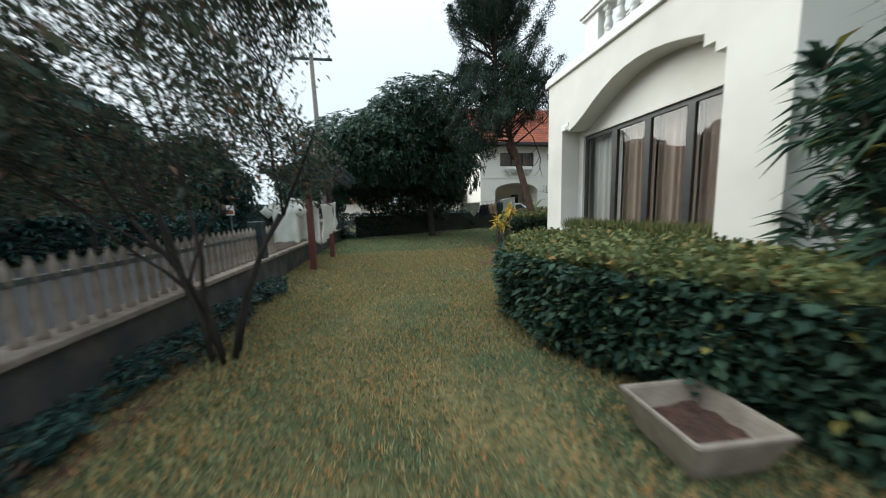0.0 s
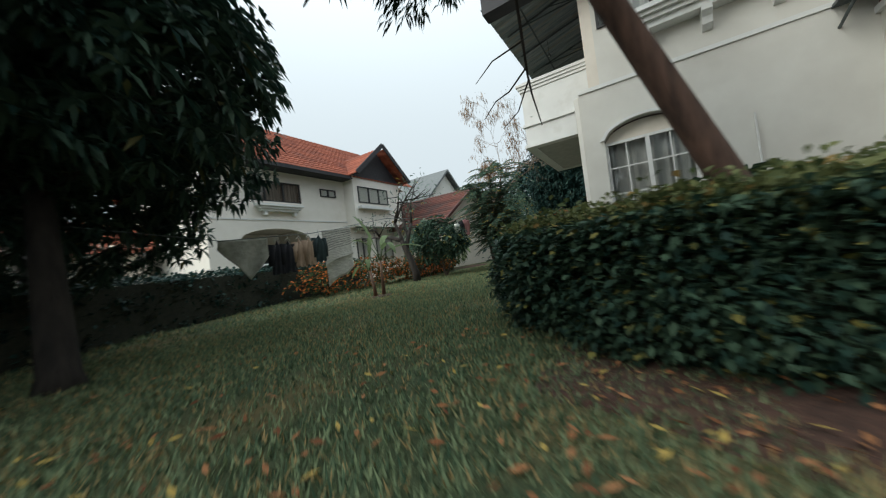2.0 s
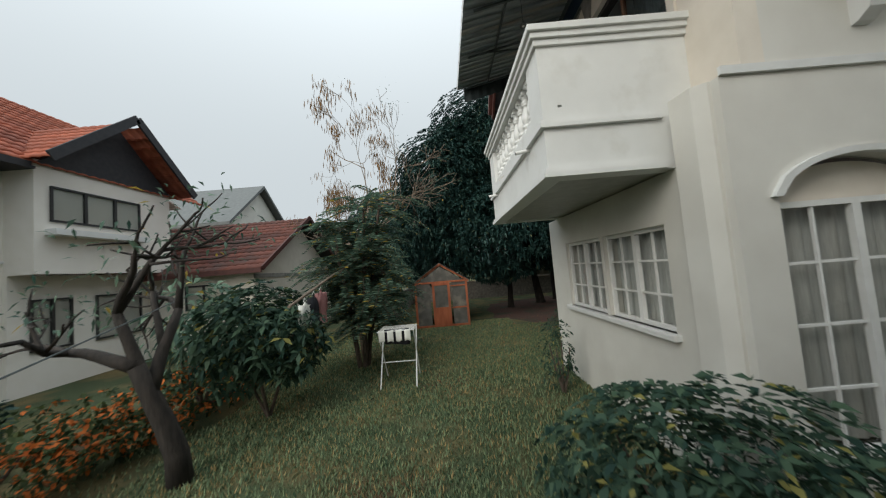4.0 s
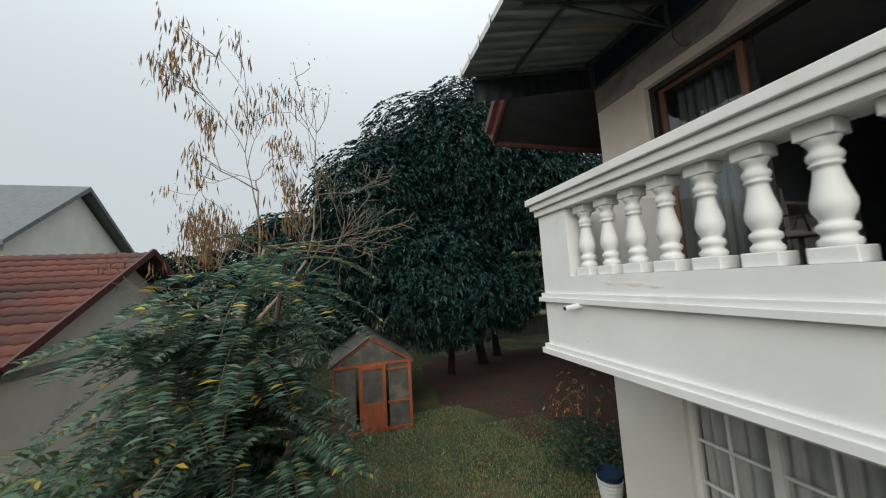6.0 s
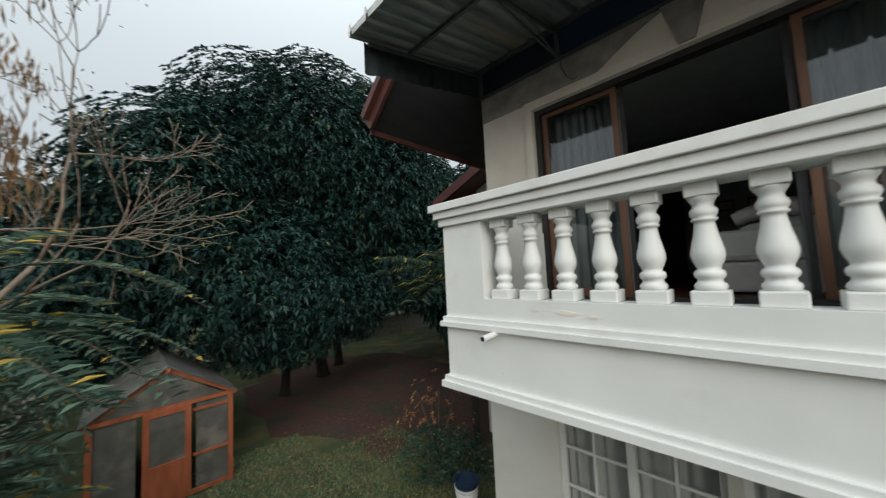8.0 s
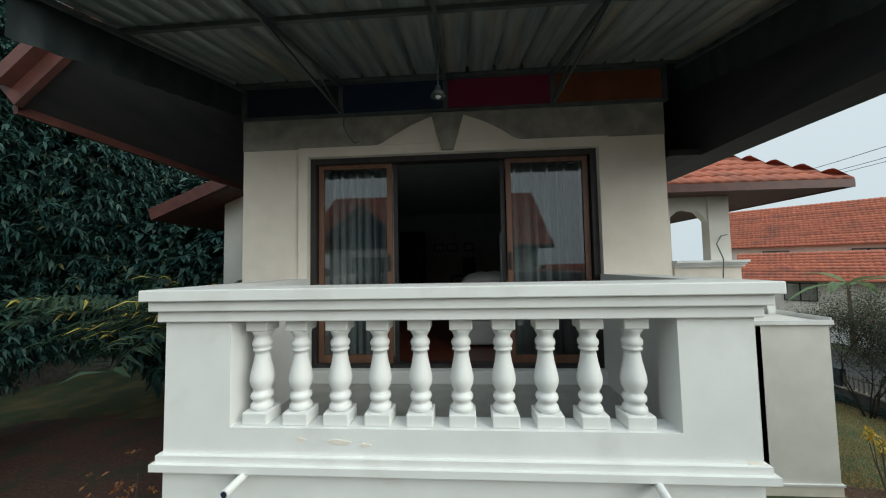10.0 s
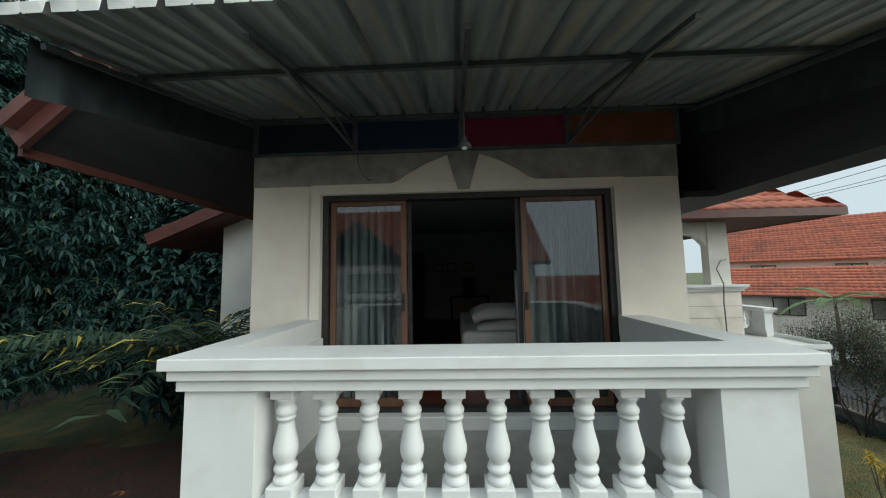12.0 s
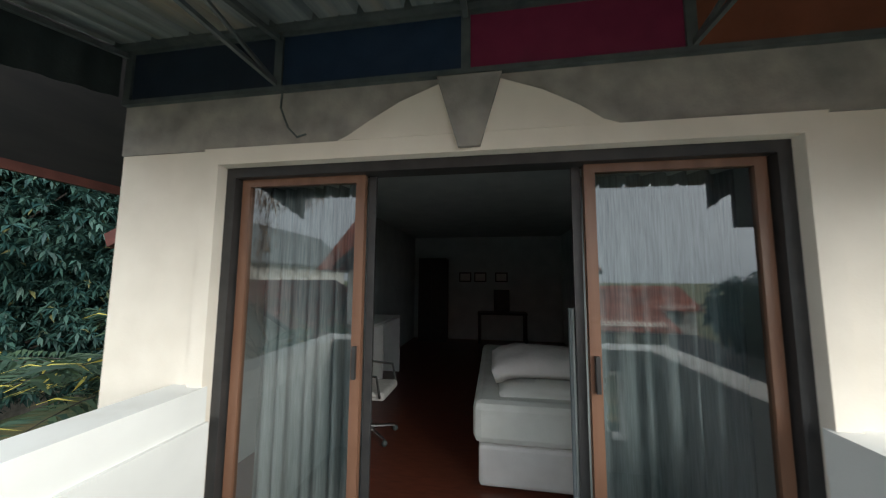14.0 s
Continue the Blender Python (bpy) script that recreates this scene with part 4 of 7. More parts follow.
# upper terrace block with its column and hipped roof
bm = boxes((5.55, 6.9, 4.95, 5.15, 3.38, 4.52), (6.9, XW, 4.4, 5.1, 3.38, 6.2))
part("wall", bm, M_PLASTER, wing)
part("rail_cap", boxes((5.5, 6.9, 4.91, 5.19, 4.52, 4.57), (5.47, 6.9, 4.88, 5.22, 4.57, 4.61), (5.44, 6.9, 4.85, 5.25, 4.61, 4.66)), M_TRIM, wing)
part("groove", boxes((5.55, 6.9, 5.15, 5.154, 4.2, 4.208), (5.55, 6.9, 5.15, 5.154, 3.95, 3.958)), M_GREYW, wing)
part("column", boxes((5.7, 6.12, 4.9, 5.12, 4.66, 6.05)), M_WHITE, wing)
bm = bmesh.new()
prism(bm, [(6.12, 5.5), (6.12, 6.05), (6.9, 6.05), (6.9, 5.6), (6.76, 5.72), (6.55, 5.77), (6.32, 5.72)], "y", 4.92, 5.1)
part("wall", bm, M_WHITE, wing)
roof_part(wing, [((3.9, 5.75, 6.16), (1, 0, 0), (0, -1.0, 0.7), 5.0, 4.5, 3.7, 0.0), ((3.9, 5.75, 6.16), (0, -1, 0), (1.0, 0, 0.7), 7.4, 4.5, 3.7, 3.7)], M_TILE, label="red clay tile hipped roof")
part("fascia", boxes((3.88, 8.9, 5.72, 5.76, 6.01, 6.17), (3.88, 3.92, -1.6, 5.72, 6.01, 6.17), (3.92, 8.9, -1.6, 5.72, 6.03, 6.07)), M_FASCIA, wing)
bm = bmesh.new()
tube(bm, [(5.78, 5.14, 5.2), (5.95, 5.2, 5.17), (6.08, 5.24, 5.0), (6.0, 5.29, 4.68), (6.02, 5.28, 4.3), (5.95, 5.2, 3.9), (5.95, 5.2, 3.5)], 0.012, 5)
part("cable", bm, M_STEEL, wing, "black cable hanging down the wall")


# ---- hedges ----
def hedge(name, outline, height, label, n, seed, mat=M_HEDGE, top=M_HEDGE_TOP, size=0.05, gap=0.04):
    """A clipped hedge: a near-black solid core for the shade among its twigs, and thousands of leaves over its sides
    and top.
    """
    rng = np.random.default_rng(seed)
    cx, cy = sum(p[0] for p in outline) / len(outline), sum(p[1] for p in outline) / len(outline)
    ob = thing(name, cx, cy, 0, label, "hedge")
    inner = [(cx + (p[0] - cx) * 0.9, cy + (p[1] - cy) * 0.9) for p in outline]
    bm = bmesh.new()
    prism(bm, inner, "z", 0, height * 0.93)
    part("shade_core", bm, M_HEDGE_SHADE, ob)
    seg = [(np.array(a), np.array(b)) for a, b in zip(outline, outline[1:] + outline[:1])]
    lens = np.array([np.linalg.norm(b - a) for a, b in seg])
    P, W = [], []
    pick = rng.choice(len(seg), size=n, p=lens / lens.sum())
    for s in range(len(seg)):
        m = int((pick == s).sum())
        a, b = seg[s]
        t, z = rng.random(m), rng.random(m) ** 0.8 * height
        d = (b - a) / max(lens[s], 1e-6)
        o = np.array([d[1], -d[0]])
        if np.dot(o, (a + b) / 2 - np.array([cx, cy])) < 0:
            o = -o
        bump = 0.05 * np.sin(t * lens[s] * 4 + s) * np.sin(z * 7 + s) + rng.normal(size=m) * gap
        bump -= 0.1 * np.clip((0.18 - z) / 0.18, 0, 1)
        xy = a + np.outer(t, b - a) + np.outer(bump, o)
        P.append(np.column_stack([xy, z]))
        w = np.column_stack([np.repeat(o[None], m, 0), np.full(m, 0.1)]) + rng.normal(size=(m, 3)) * 0.55
        W.append(w)
    p, w = np.concatenate(P), np.concatenate(W)
    k = 0.6 + 0.9 * rng.random(len(p))
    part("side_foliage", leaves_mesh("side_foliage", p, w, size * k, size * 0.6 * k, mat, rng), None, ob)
    # top
    xs, ys = [q[0] for q in outline], [q[1] for q in outline]
    m = int(n * 0.75)
    q = np.column_stack([rng.uniform(min(xs), max(xs), m * 2), rng.uniform(min(ys), max(ys), m * 2)])
    inside = np.zeros(len(q), bool)
    for (a, b) in seg:
        hit = ((a[1] > q[:, 1]) != (b[1] > q[:, 1])) & (q[:, 0] < (b[0] - a[0]) * (q[:, 1] - a[1]) / (b[1] - a[1] + 1e-12) + a[0])
        inside ^= hit
    q = q[inside][:m]
    z = height + 0.03 * np.sin(q[:, 0] * 5) * np.sin(q[:, 1] * 4) + rng.normal(size=len(q)) * gap * 0.8
    w = rng.normal(size=(len(q), 3)) * 0.8 + np.array([0, 0, 0.7])
    k = 0.6 + 0.9 * rng.random(len(q))
    # the top takes its own colour, paler and yellower than the sides
    part("top_foliage", leaves_mesh("top_foliage", np.column_stack([q, z]), w, size * k, size * 0.6 * k, top, rng), None, ob, "yellow-green top leaves")
    return ob


# near-black colour stands for the shade inside a hedge
M_HEDGE_SHADE = material("hedge_inner_shade", (0.012, 0.016, 0.01), (0.035, 0.035, 0.022), 20, 1.0, 0.5)
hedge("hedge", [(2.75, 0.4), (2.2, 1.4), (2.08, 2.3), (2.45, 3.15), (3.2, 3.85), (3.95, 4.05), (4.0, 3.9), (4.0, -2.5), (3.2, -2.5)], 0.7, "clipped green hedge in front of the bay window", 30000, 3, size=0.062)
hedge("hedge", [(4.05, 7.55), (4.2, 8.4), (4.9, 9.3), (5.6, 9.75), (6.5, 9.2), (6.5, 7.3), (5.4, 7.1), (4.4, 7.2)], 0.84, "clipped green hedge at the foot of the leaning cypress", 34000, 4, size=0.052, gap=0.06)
hedge("street_greenery", [(-9.4, 3.5), (-8.6, 3.5), (-8.4, 40), (-9.6, 40)], 1.7, "tall dark hedge across the street", 9000, 6, size=0.16, mat=M_MANGO, top=M_MANGO)
hedge("hedge", [(-0.9, 12.6), (1.0, 13.6), (4.0, 15.6), (7.5, 16.9), (11.0, 17.4), (11.0, 18.0), (7.0, 17.6), (3.6, 16.4), (0.6, 14.5), (-0.9, 13.6)], 0.95, "long dark boundary hedge under the mango tree", 14000, 5, size=0.09, mat=M_MANGO, top=M_MANGO)


# ---- trees ----
def mango(x, y, stems, lobes, n, seed, label, length=0.2, leaf=M_MANGO):
    """A mango tree: stems, limbs to every lobe of the crown, whorls of drooping leaves on each lobe."""
    rng = np.random.default_rng(seed)
    ob = thing("mango_tree", x, y, 0, label, "tree")
    bm = bmesh.new()
    for (sx, sy, r) in stems:
        fork = Vector((sx + rng.normal() * 0.2, sy + rng.normal() * 0.2, 1.5 + 0.5 * rng.random()))
        tube(bm, [(sx, sy, -0.05), (sx, sy, 0.12), (sx * 0.5 + fork.x * 0.5, sy * 0.5 + fork.y * 0.5, 0.8), fork], [r * 1.35, r, r * 0.85, r * 0.7], 10)
        for (c, rad) in lobes:
            if rng.random() < 0.6:
                c = Vector(c)
                q = fork.lerp(c, 0.5) + Vector(rng.normal(size=3)) * 0.25
                tube(bm, [fork, q, c], [r * 0.5, r * 0.3, r * 0.12], 6)
                for k in range(3):
                    tube(bm, [q, c + Vector(unit(rng.normal(size=3)) * np.array(rad)) * 0.7], [r * 0.2, r * 0.05], 5)
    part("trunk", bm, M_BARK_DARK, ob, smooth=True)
    vol = np.array([rad[0] * rad[1] + rad[0] * rad[2] for _, rad in lobes])
    P, O = [], []
    for (c, rad), share in zip(lobes, vol / vol.sum()):
        p, o = crown_points(rng, int(n * share), c, rad, 0.45, 9, 0.22)
        P.append(p)
        O.append(o)
    p, o = np.concatenate(P), np.concatenate(O)
    b, w, ll, ww = rosettes(rng, p, o, 9, length, length * 0.28)
    part("crown", leaves_mesh("crown", b, w, ll, ww, leaf, rng, 0.3), None, ob, "dense whorls of long dark green leaves")
    return ob


mango(2.7, 12.9, ((2.75, 12.7, 0.14), (1.4, 15.2, 0.13), (3.2, 16.6, 0.13), (0.4, 14.6, 0.1)),
      (((1.9, 13.5, 4.3), (2.4, 2.3, 2.1)), ((-0.6, 13.2, 3.4), (1.9, 1.9, 1.6)), ((3.3, 13.3, 3.3), (1.75, 1.85, 1.9)), ((1.0, 11.8, 3.3), (2.0, 1.3, 1.6)), ((2.6, 14.6, 3.5), (2.6, 1.6, 1.6)), ((0.2, 14.6, 3.7), (2.2, 1.8, 1.7)), ((2.2, 14.2, 1.9), (2.6, 1.3, 1.0)), ((2.65, 12.15, 4.75), (1.65, 1.55, 1.5)), ((3.3, 11.8, 2.65), (0.95, 0.95, 0.85)), ((1.2, 13.6, 3.0), (2.6, 1.8, 1.0)), ((-0.4, 14.0, 2.4), (1.9, 1.5, 0.85))),
      17500, 11, "large dark mango tree with several trunks", 0.17, M_MANGO_YARD)
mango(24.0, 7.8, ((24.2, 6.6, 0.24), (25.2, 5.4, 0.2), (23.2, 8.4, 0.16)),
      (((22.8, 8.2, 8.2), (2.8, 3.6, 3.2)), ((22.0, 11.4, 6.0), (2.2, 2.2, 2.8)), ((22.2, 5.4, 7.4), (2.4, 2.8, 3.4)), ((21.8, 9.2, 3.8), (2.2, 2.8, 2.4)), ((24.5, 4.0, 5.0), (2.4, 2.6, 3.0)), ((24.5, 10.6, 7.0), (2.4, 2.6, 3.0)), ((22.6, 12.8, 4.0), (1.9, 1.6, 2.4)), ((22.4, 2.6, 7.4), (2.4, 2.6, 3.2)), ((23.6, 6.4, 9.9), (2.8, 3.4, 2.6)), ((25.0, 2.6, 9.4), (2.6, 3.0, 2.6)), ((24.2, 4.2, 10.4), (2.5, 2.8, 2.4)), ((24.0, 10.0, 8.2), (2.2, 2.2, 2.4)), ((22.6, 6.4, 3.4), (1.8, 1.8, 1.8)), ((21.6, 3.6, 4.4), (1.8, 2.2, 2.4))),
      46000, 12, "broad dark green mango tree over bare soil", 0.19)


def cypress():
    rng = np.random.default_rng(21)
    ob = thing("cypress_tree", 5.0, 7.75, 0, "leaning cypress with red-brown trunk and dark hanging sprays", "tree")
    bm = bmesh.new()
    axis = [Vector(p) for p in ((5.05, 7.6, -0.05), (4.95, 7.85, 0.9), (4.8, 8.35, 2.2), (4.6, 8.9, 3.6), (4.45, 9.3, 5.0), (4.4, 9.6, 6.6), (4.4, 9.8, 8.2))]
    tube(bm, axis, [0.125, 0.1, 0.09, 0.08, 0.065, 0.05, 0.03], 12)
    tube(bm, [(4.72, 8.5, 2.55), (4.62, 8.7, 2.85), (4.6, 8.75, 3.0)], [0.1, 0.09, 0.07], 8)
    part("trunk", bm, M_BARK_RED, ob, smooth=True)
    bm = bmesh.new()
    B, W = [], []
    for k in range(210):
        t = 2.7 + (k / 210) ** 0.9 * 5.9
        i = next((j for j in range(6) if axis[j + 1].z >= t), 5)
        f = (t - axis[i].z) / (axis[i + 1].z - axis[i].z)
        p = axis[i].lerp(axis[i + 1], min(1.1, f))
        a = k * 2.4
        hang = (4.3 < t < 5.6 and k % 5 < 3) or (t < 4.6 and math.cos(a) < 0.2 and k % 4 < 3)
        reach = (1.45 if t < 5.5 else 1.45 - (t - 5.5) * 0.33) * (0.3 + 0.75 * rng.random())
        w = Vector((math.cos(a), math.sin(a), 0.15 if hang else 0.45 + 0.5 * rng.random())).normalized()
        q = p + w * reach
        tall = 0.75 + 0.6 * rng.random()
        lean = Vector((math.cos(a) * 0.6, math.sin(a) * 0.6, -0.75 if hang else 0.9)).normalized()
        if q.z > 3.5 or (q.x < 4.3 and q.z > 3.2):
            tube(bm, [p, q, q + lean * tall * 0.8], [0.03, 0.018, 0.006], 5)
        m = 70
        u = rng.random(m)
        rad = 0.2 * np.sin(np.pi * np.clip(u * 0.9 + 0.1, 0, 1)) ** 0.7
        ang = rng.random(m) * 6.28
        out = np.column_stack([np.cos(ang), np.sin(ang), np.zeros(m)])
        B.append(np.array(q) + np.outer((u - 0.3) * tall, np.array(lean)) + out * (rad * (0.4 + 0.6 * rng.random(m)))[:, None])
        W.append(np.array(lean) * 0.8 + out * 0.55 + rng.normal(size=(m, 3)) * 0.25)
    B, W = np.concatenate(B), np.concatenate(W)
    clear = (B[:, 2] > 3.55) | ((B[:, 0] < 4.5) & (B[:, 2] > 2.75))
    B, W = B[clear], W[clear]
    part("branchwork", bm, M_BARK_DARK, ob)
    bm = bmesh.new()
    tube(bm, [(4.6, 8.9, 3.62), (5.1, 9.1, 3.75), (5.6, 9.22, 3.3), (5.9, 9.28, 2.65), (5.86, 9.25, 2.4), (5.93, 9.2, 2.05)], [0.03, 0.024, 0.018, 0.013, 0.01, 0.005], 6)
    tube(bm, [(5.88, 9.28, 2.72), (5.86, 9.5, 2.52), (5.82, 9.66, 2.45), (5.8, 9.82, 2.28)], [0.012, 0.009, 0.007, 0.004], 5)
    tube(bm, [(5.9, 9.27, 2.6), (5.95, 9.45, 2.3), (5.85, 9.62, 2.12)], [0.01, 0.007, 0.004], 5)
    tube(bm, [(5.75, 9.24, 2.95), (5.7, 9.6, 2.85), (5.74, 9.85, 2.7)], [0.011, 0.008, 0.004], 5)
    part("drooping_twig", bm, M_BARK_DARK, ob, "bare drooping twig")
    B, W = np.repeat(B, 9, 0), np.repeat(W, 9, 0)
    B = B + rng.normal(size=B.shape) * 0.05
    W = W + rng.normal(size=W.shape) * 0.35
    part("crown", leaves_mesh("crown", B, W, 0.1, 0.02, M_NEEDLE, rng, 0.3), None, ob, "dark green scaly sprays")


cypress()


def twiggy(name, x, y, label, height, seed, stems, leaf_mat, leaf_n, leaf_len, leaf_w, bark=M_BARK, depth=4, spread=0.5, pods=0, ln=0.42, r0=0.05, jitter=0.12, category="tree", low=0.0, east=99.0):
    """A thin open tree: branching limbs, with leaves or hanging pods at the ends of its twigs."""
    rng = np.random.default_rng(seed)
    ob = thing(name, x, y, 0, label, category)
    bm = bmesh.new()
    ends = []
    for k in range(stems):
        a = k * 6.28 / stems + rng.random()
        w = Vector((math.cos(a) * 0.2, math.sin(a) * 0.2, 1)) if stems > 1 else Vector((0.03, 0.0, 1))
        lst, e = limbs(rng, (x + 0.08 * math.cos(a) * (stems > 1), y + 0.08 * math.sin(a) * (stems > 1), -0.03), w, height * ln, r0, depth, spread, bend=0.22)
        lst = [q for q in lst if max(p.x for p in q[0]) < east + 0.2]
        limb_mesh(bm, lst, 7, 0.006 if pods else 0.004)
        ends += e
    part("trunk", bm, bark, ob, smooth=True)
    e = np.array([p for p, _ in ends])
    d = np.array([w for _, w in ends])
    if leaf_n:
        idx = rng.integers(0, len(e), leaf_n)
        at = e[idx] + rng.normal(size=(leaf_n, 3)) * jitter
        clear = (at[:, 2] > low) | (np.hypot(at[:, 0] - x, at[:, 1] - y) < 0.35)
        clear &= at[:, 0] < east + 0.25 * np.sin(at[:, 2] * 5)
        at, idx, leaf_n = at[clear], idx[clear], int(clear.sum())
        part("crown", leaves_mesh("crown", at, d[idx] + rng.normal(size=(leaf_n, 3)) * 0.9, leaf_len * (0.6 + 0.8 * rng.random(leaf_n)), leaf_w, leaf_mat, rng), None, ob)
    if pods:
        high = np.flatnonzero((e[:, 2] > 4.4) & (e[:, 1] > y - 0.75))
        idx = high[rng.integers(0, len(high), pods)]
        ob2 = part("pod_cluster", leaves_mesh("pod_cluster", e[idx] + rng.normal(size=(pods, 3)) * 0.12, np.array([0, 0, -1.0]) + rng.normal(size=(pods, 3)) * 0.15, 0.24 * (0.7 + 0.6 * rng.random(pods)), 0.03, M_POD, rng, 0), None, ob, "dry brown hanging pods")
        tagged(ob2, kind="stuff")
    return ob


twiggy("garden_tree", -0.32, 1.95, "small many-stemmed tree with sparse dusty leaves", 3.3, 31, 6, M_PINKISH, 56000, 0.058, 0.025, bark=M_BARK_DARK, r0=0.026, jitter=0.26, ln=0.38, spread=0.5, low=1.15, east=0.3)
twiggy("pod_tree", 15.85, 14.0, "tall bare tree hung with dry brown pods", 8.4, 35, 1, M_FEATHER, 1200, 0.06, 0.025, bark=M_TWIG, depth=6, spread=0.4, pods=1800, ln=0.34, r0=0.075)
twiggy("pruned_tree", 10.64, 14.85, "pruned tree with a thick trunk and thin new shoots", 3.0, 33, 1, M_FEATHER, 420, 0.13, 0.035, bark=M_BARK_DARK, depth=4, spread=0.7, ln=0.5, r0=0.14, jitter=0.1)


def shrub(name, x, y, label, radii, n, seed, mat, length, width, lift=0.0, stems=4, z=0.0, per=5, category="shrub"):
    """A bush: a few stems, and leaves in whorls over a lumpy crown."""
    rng = np.random.default_rng(seed)
    ob = thing(name, x, y, z, label, category)
    bm = bmesh.new()
    for k in range(stems):
        a = k * 6.28 / stems + rng.random()
        tube(bm, [(x, y, z - 0.02), (x + 0.3 * radii[0] * math.cos(a), y + 0.3 * radii[1] * math.sin(a), z + lift * 0.6 + radii[2] * 0.5), (x + 0.6 * radii[0] * math.cos(a), y + 0.6 * radii[1] * math.sin(a), z + lift + radii[2] * 1.3)], [0.03, 0.02, 0.008], 6)
    part("branchwork", bm, M_BARK, ob)
    p, o = crown_points(rng, n, (x, y, z + lift + radii[2]), radii, 0.4, 10, 0.35)
    p = p[p[:, 2] > z + 0.05]
    o = o[:len(p)]
    b, w, ll, ww = rosettes(rng, p, o, per, length, width)
    part("crown", leaves_mesh("crown", b, w, ll, ww, mat, rng), None, ob)
    return ob


shrub("citrus_shrub", 12.27, 14.71, "round glossy dark green shrub on a thin stem", (0.95, 0.95, 0.85), 900, 41, M_HEDGE, 0.15, 0.07, 0.5)
shrub("flowering_shrub", 8.9, 10.0, "loose shrub with dark leaves and reddish tips", (0.95, 0.9, 0.66), 1100, 42, M_HEDGE, 0.1, 0.042)
shrub("flowering_shrub", 8.6, 9.1, "thin straggling shrub with few dark leaves below the window", (0.75, 0.65, 0.55), 130, 43, M_HEDGE, 0.09, 0.035)
shrub("broad_leaf_shrub", 8.75, 7.1, "open shrub with broad drooping dark leaves by the wall", (0.45, 0.6, 0.45), 46, 44, M_HEDGE, 0.34, 0.1, 0.6)
shrub("broad_leaf_shrub", 7.6, 6.2, "open shrub with broad drooping dark leaves by the wall", (0.7, 0.5, 0.55), 80, 45, M_HEDGE, 0.22, 0.08)
shrub("flower_bush", 13.3, 16.2, "low dark bush with a few orange flowers along the boundary", (2.6, 0.6, 0.45), 900, 46, M_FLOWER, 0.09, 0.05)
shrub("flower_bush", 9.6, 16.3, "low dark bush with a few orange flowers along the boundary", (2.4, 0.6, 0.5), 900, 47, M_FLOWER, 0.09, 0.05)
shrub("foundation_shrub", 15.9, 7.9, "low clipped green shrub at the corner of the house", (0.9, 0.8, 0.4), 500, 48, M_HEDGE, 0.08, 0.035)
shrub("dry_shrub", 16.9, 7.2, "thin shrub with brown and yellow leaves", (0.8, 0.8, 0.85), 60, 49, M_DEAD, 0.08, 0.035)
shrub("climbing_plant", 12.3, 9.75, "thin leafy plant below the window", (0.4, 0.3, 0.6), 120, 50, M_HEDGE, 0.07, 0.03)
shrub("bamboo_clump", 18.6, 13.9, "yellow-green feathery bamboo behind the greenhouse", (1.1, 1.1, 2.2), 900, 54, M_FEATHER, 0.14, 0.03, 0.2)
shrub("sapling", 16.5, 17.0, "young sapling with long drooping yellow-green leaves", (0.75, 0.75, 0.7), 90, 57, M_BANANA, 0.34, 0.08, 0.35)
shrub("flower_bush", 15.4, 17.3, "low bush covered with orange flowers by the garage wall", (1.5, 0.8, 0.5), 900, 58, M_FLOWER, 0.11, 0.06)
shrub("sapling", 12.9, 16.3, "young sapling with pale drooping leaves", (0.8, 0.8, 0.9), 170, 55, M_FEATHER, 0.26, 0.07, 0.5)
# leafy row added to make the band behind the fence dark
shrub("street_greenery", -8.3, 12.0, "added dark leafy mass on the far side of the street", (0.75, 11.0, 0.75), 3200, 59, M_MANGO, 0.16, 0.07, stems=6, category="hedge")
shrub("street_bush", 2.2, -3.4, "dry brownish bush by the street fence", (1.0, 1.0, 0.9), 500, 53, M_PINKISH, 0.09, 0.03)


for k in range(7):
    shrub("ground_cover", -0.68, -2.4 + 1.05 * k, "low dark leafy ground cover along the street wall", (0.22, 0.6, 0.1), 260, 300 + k, M_MANGO, 0.055, 0.022, category="plants")


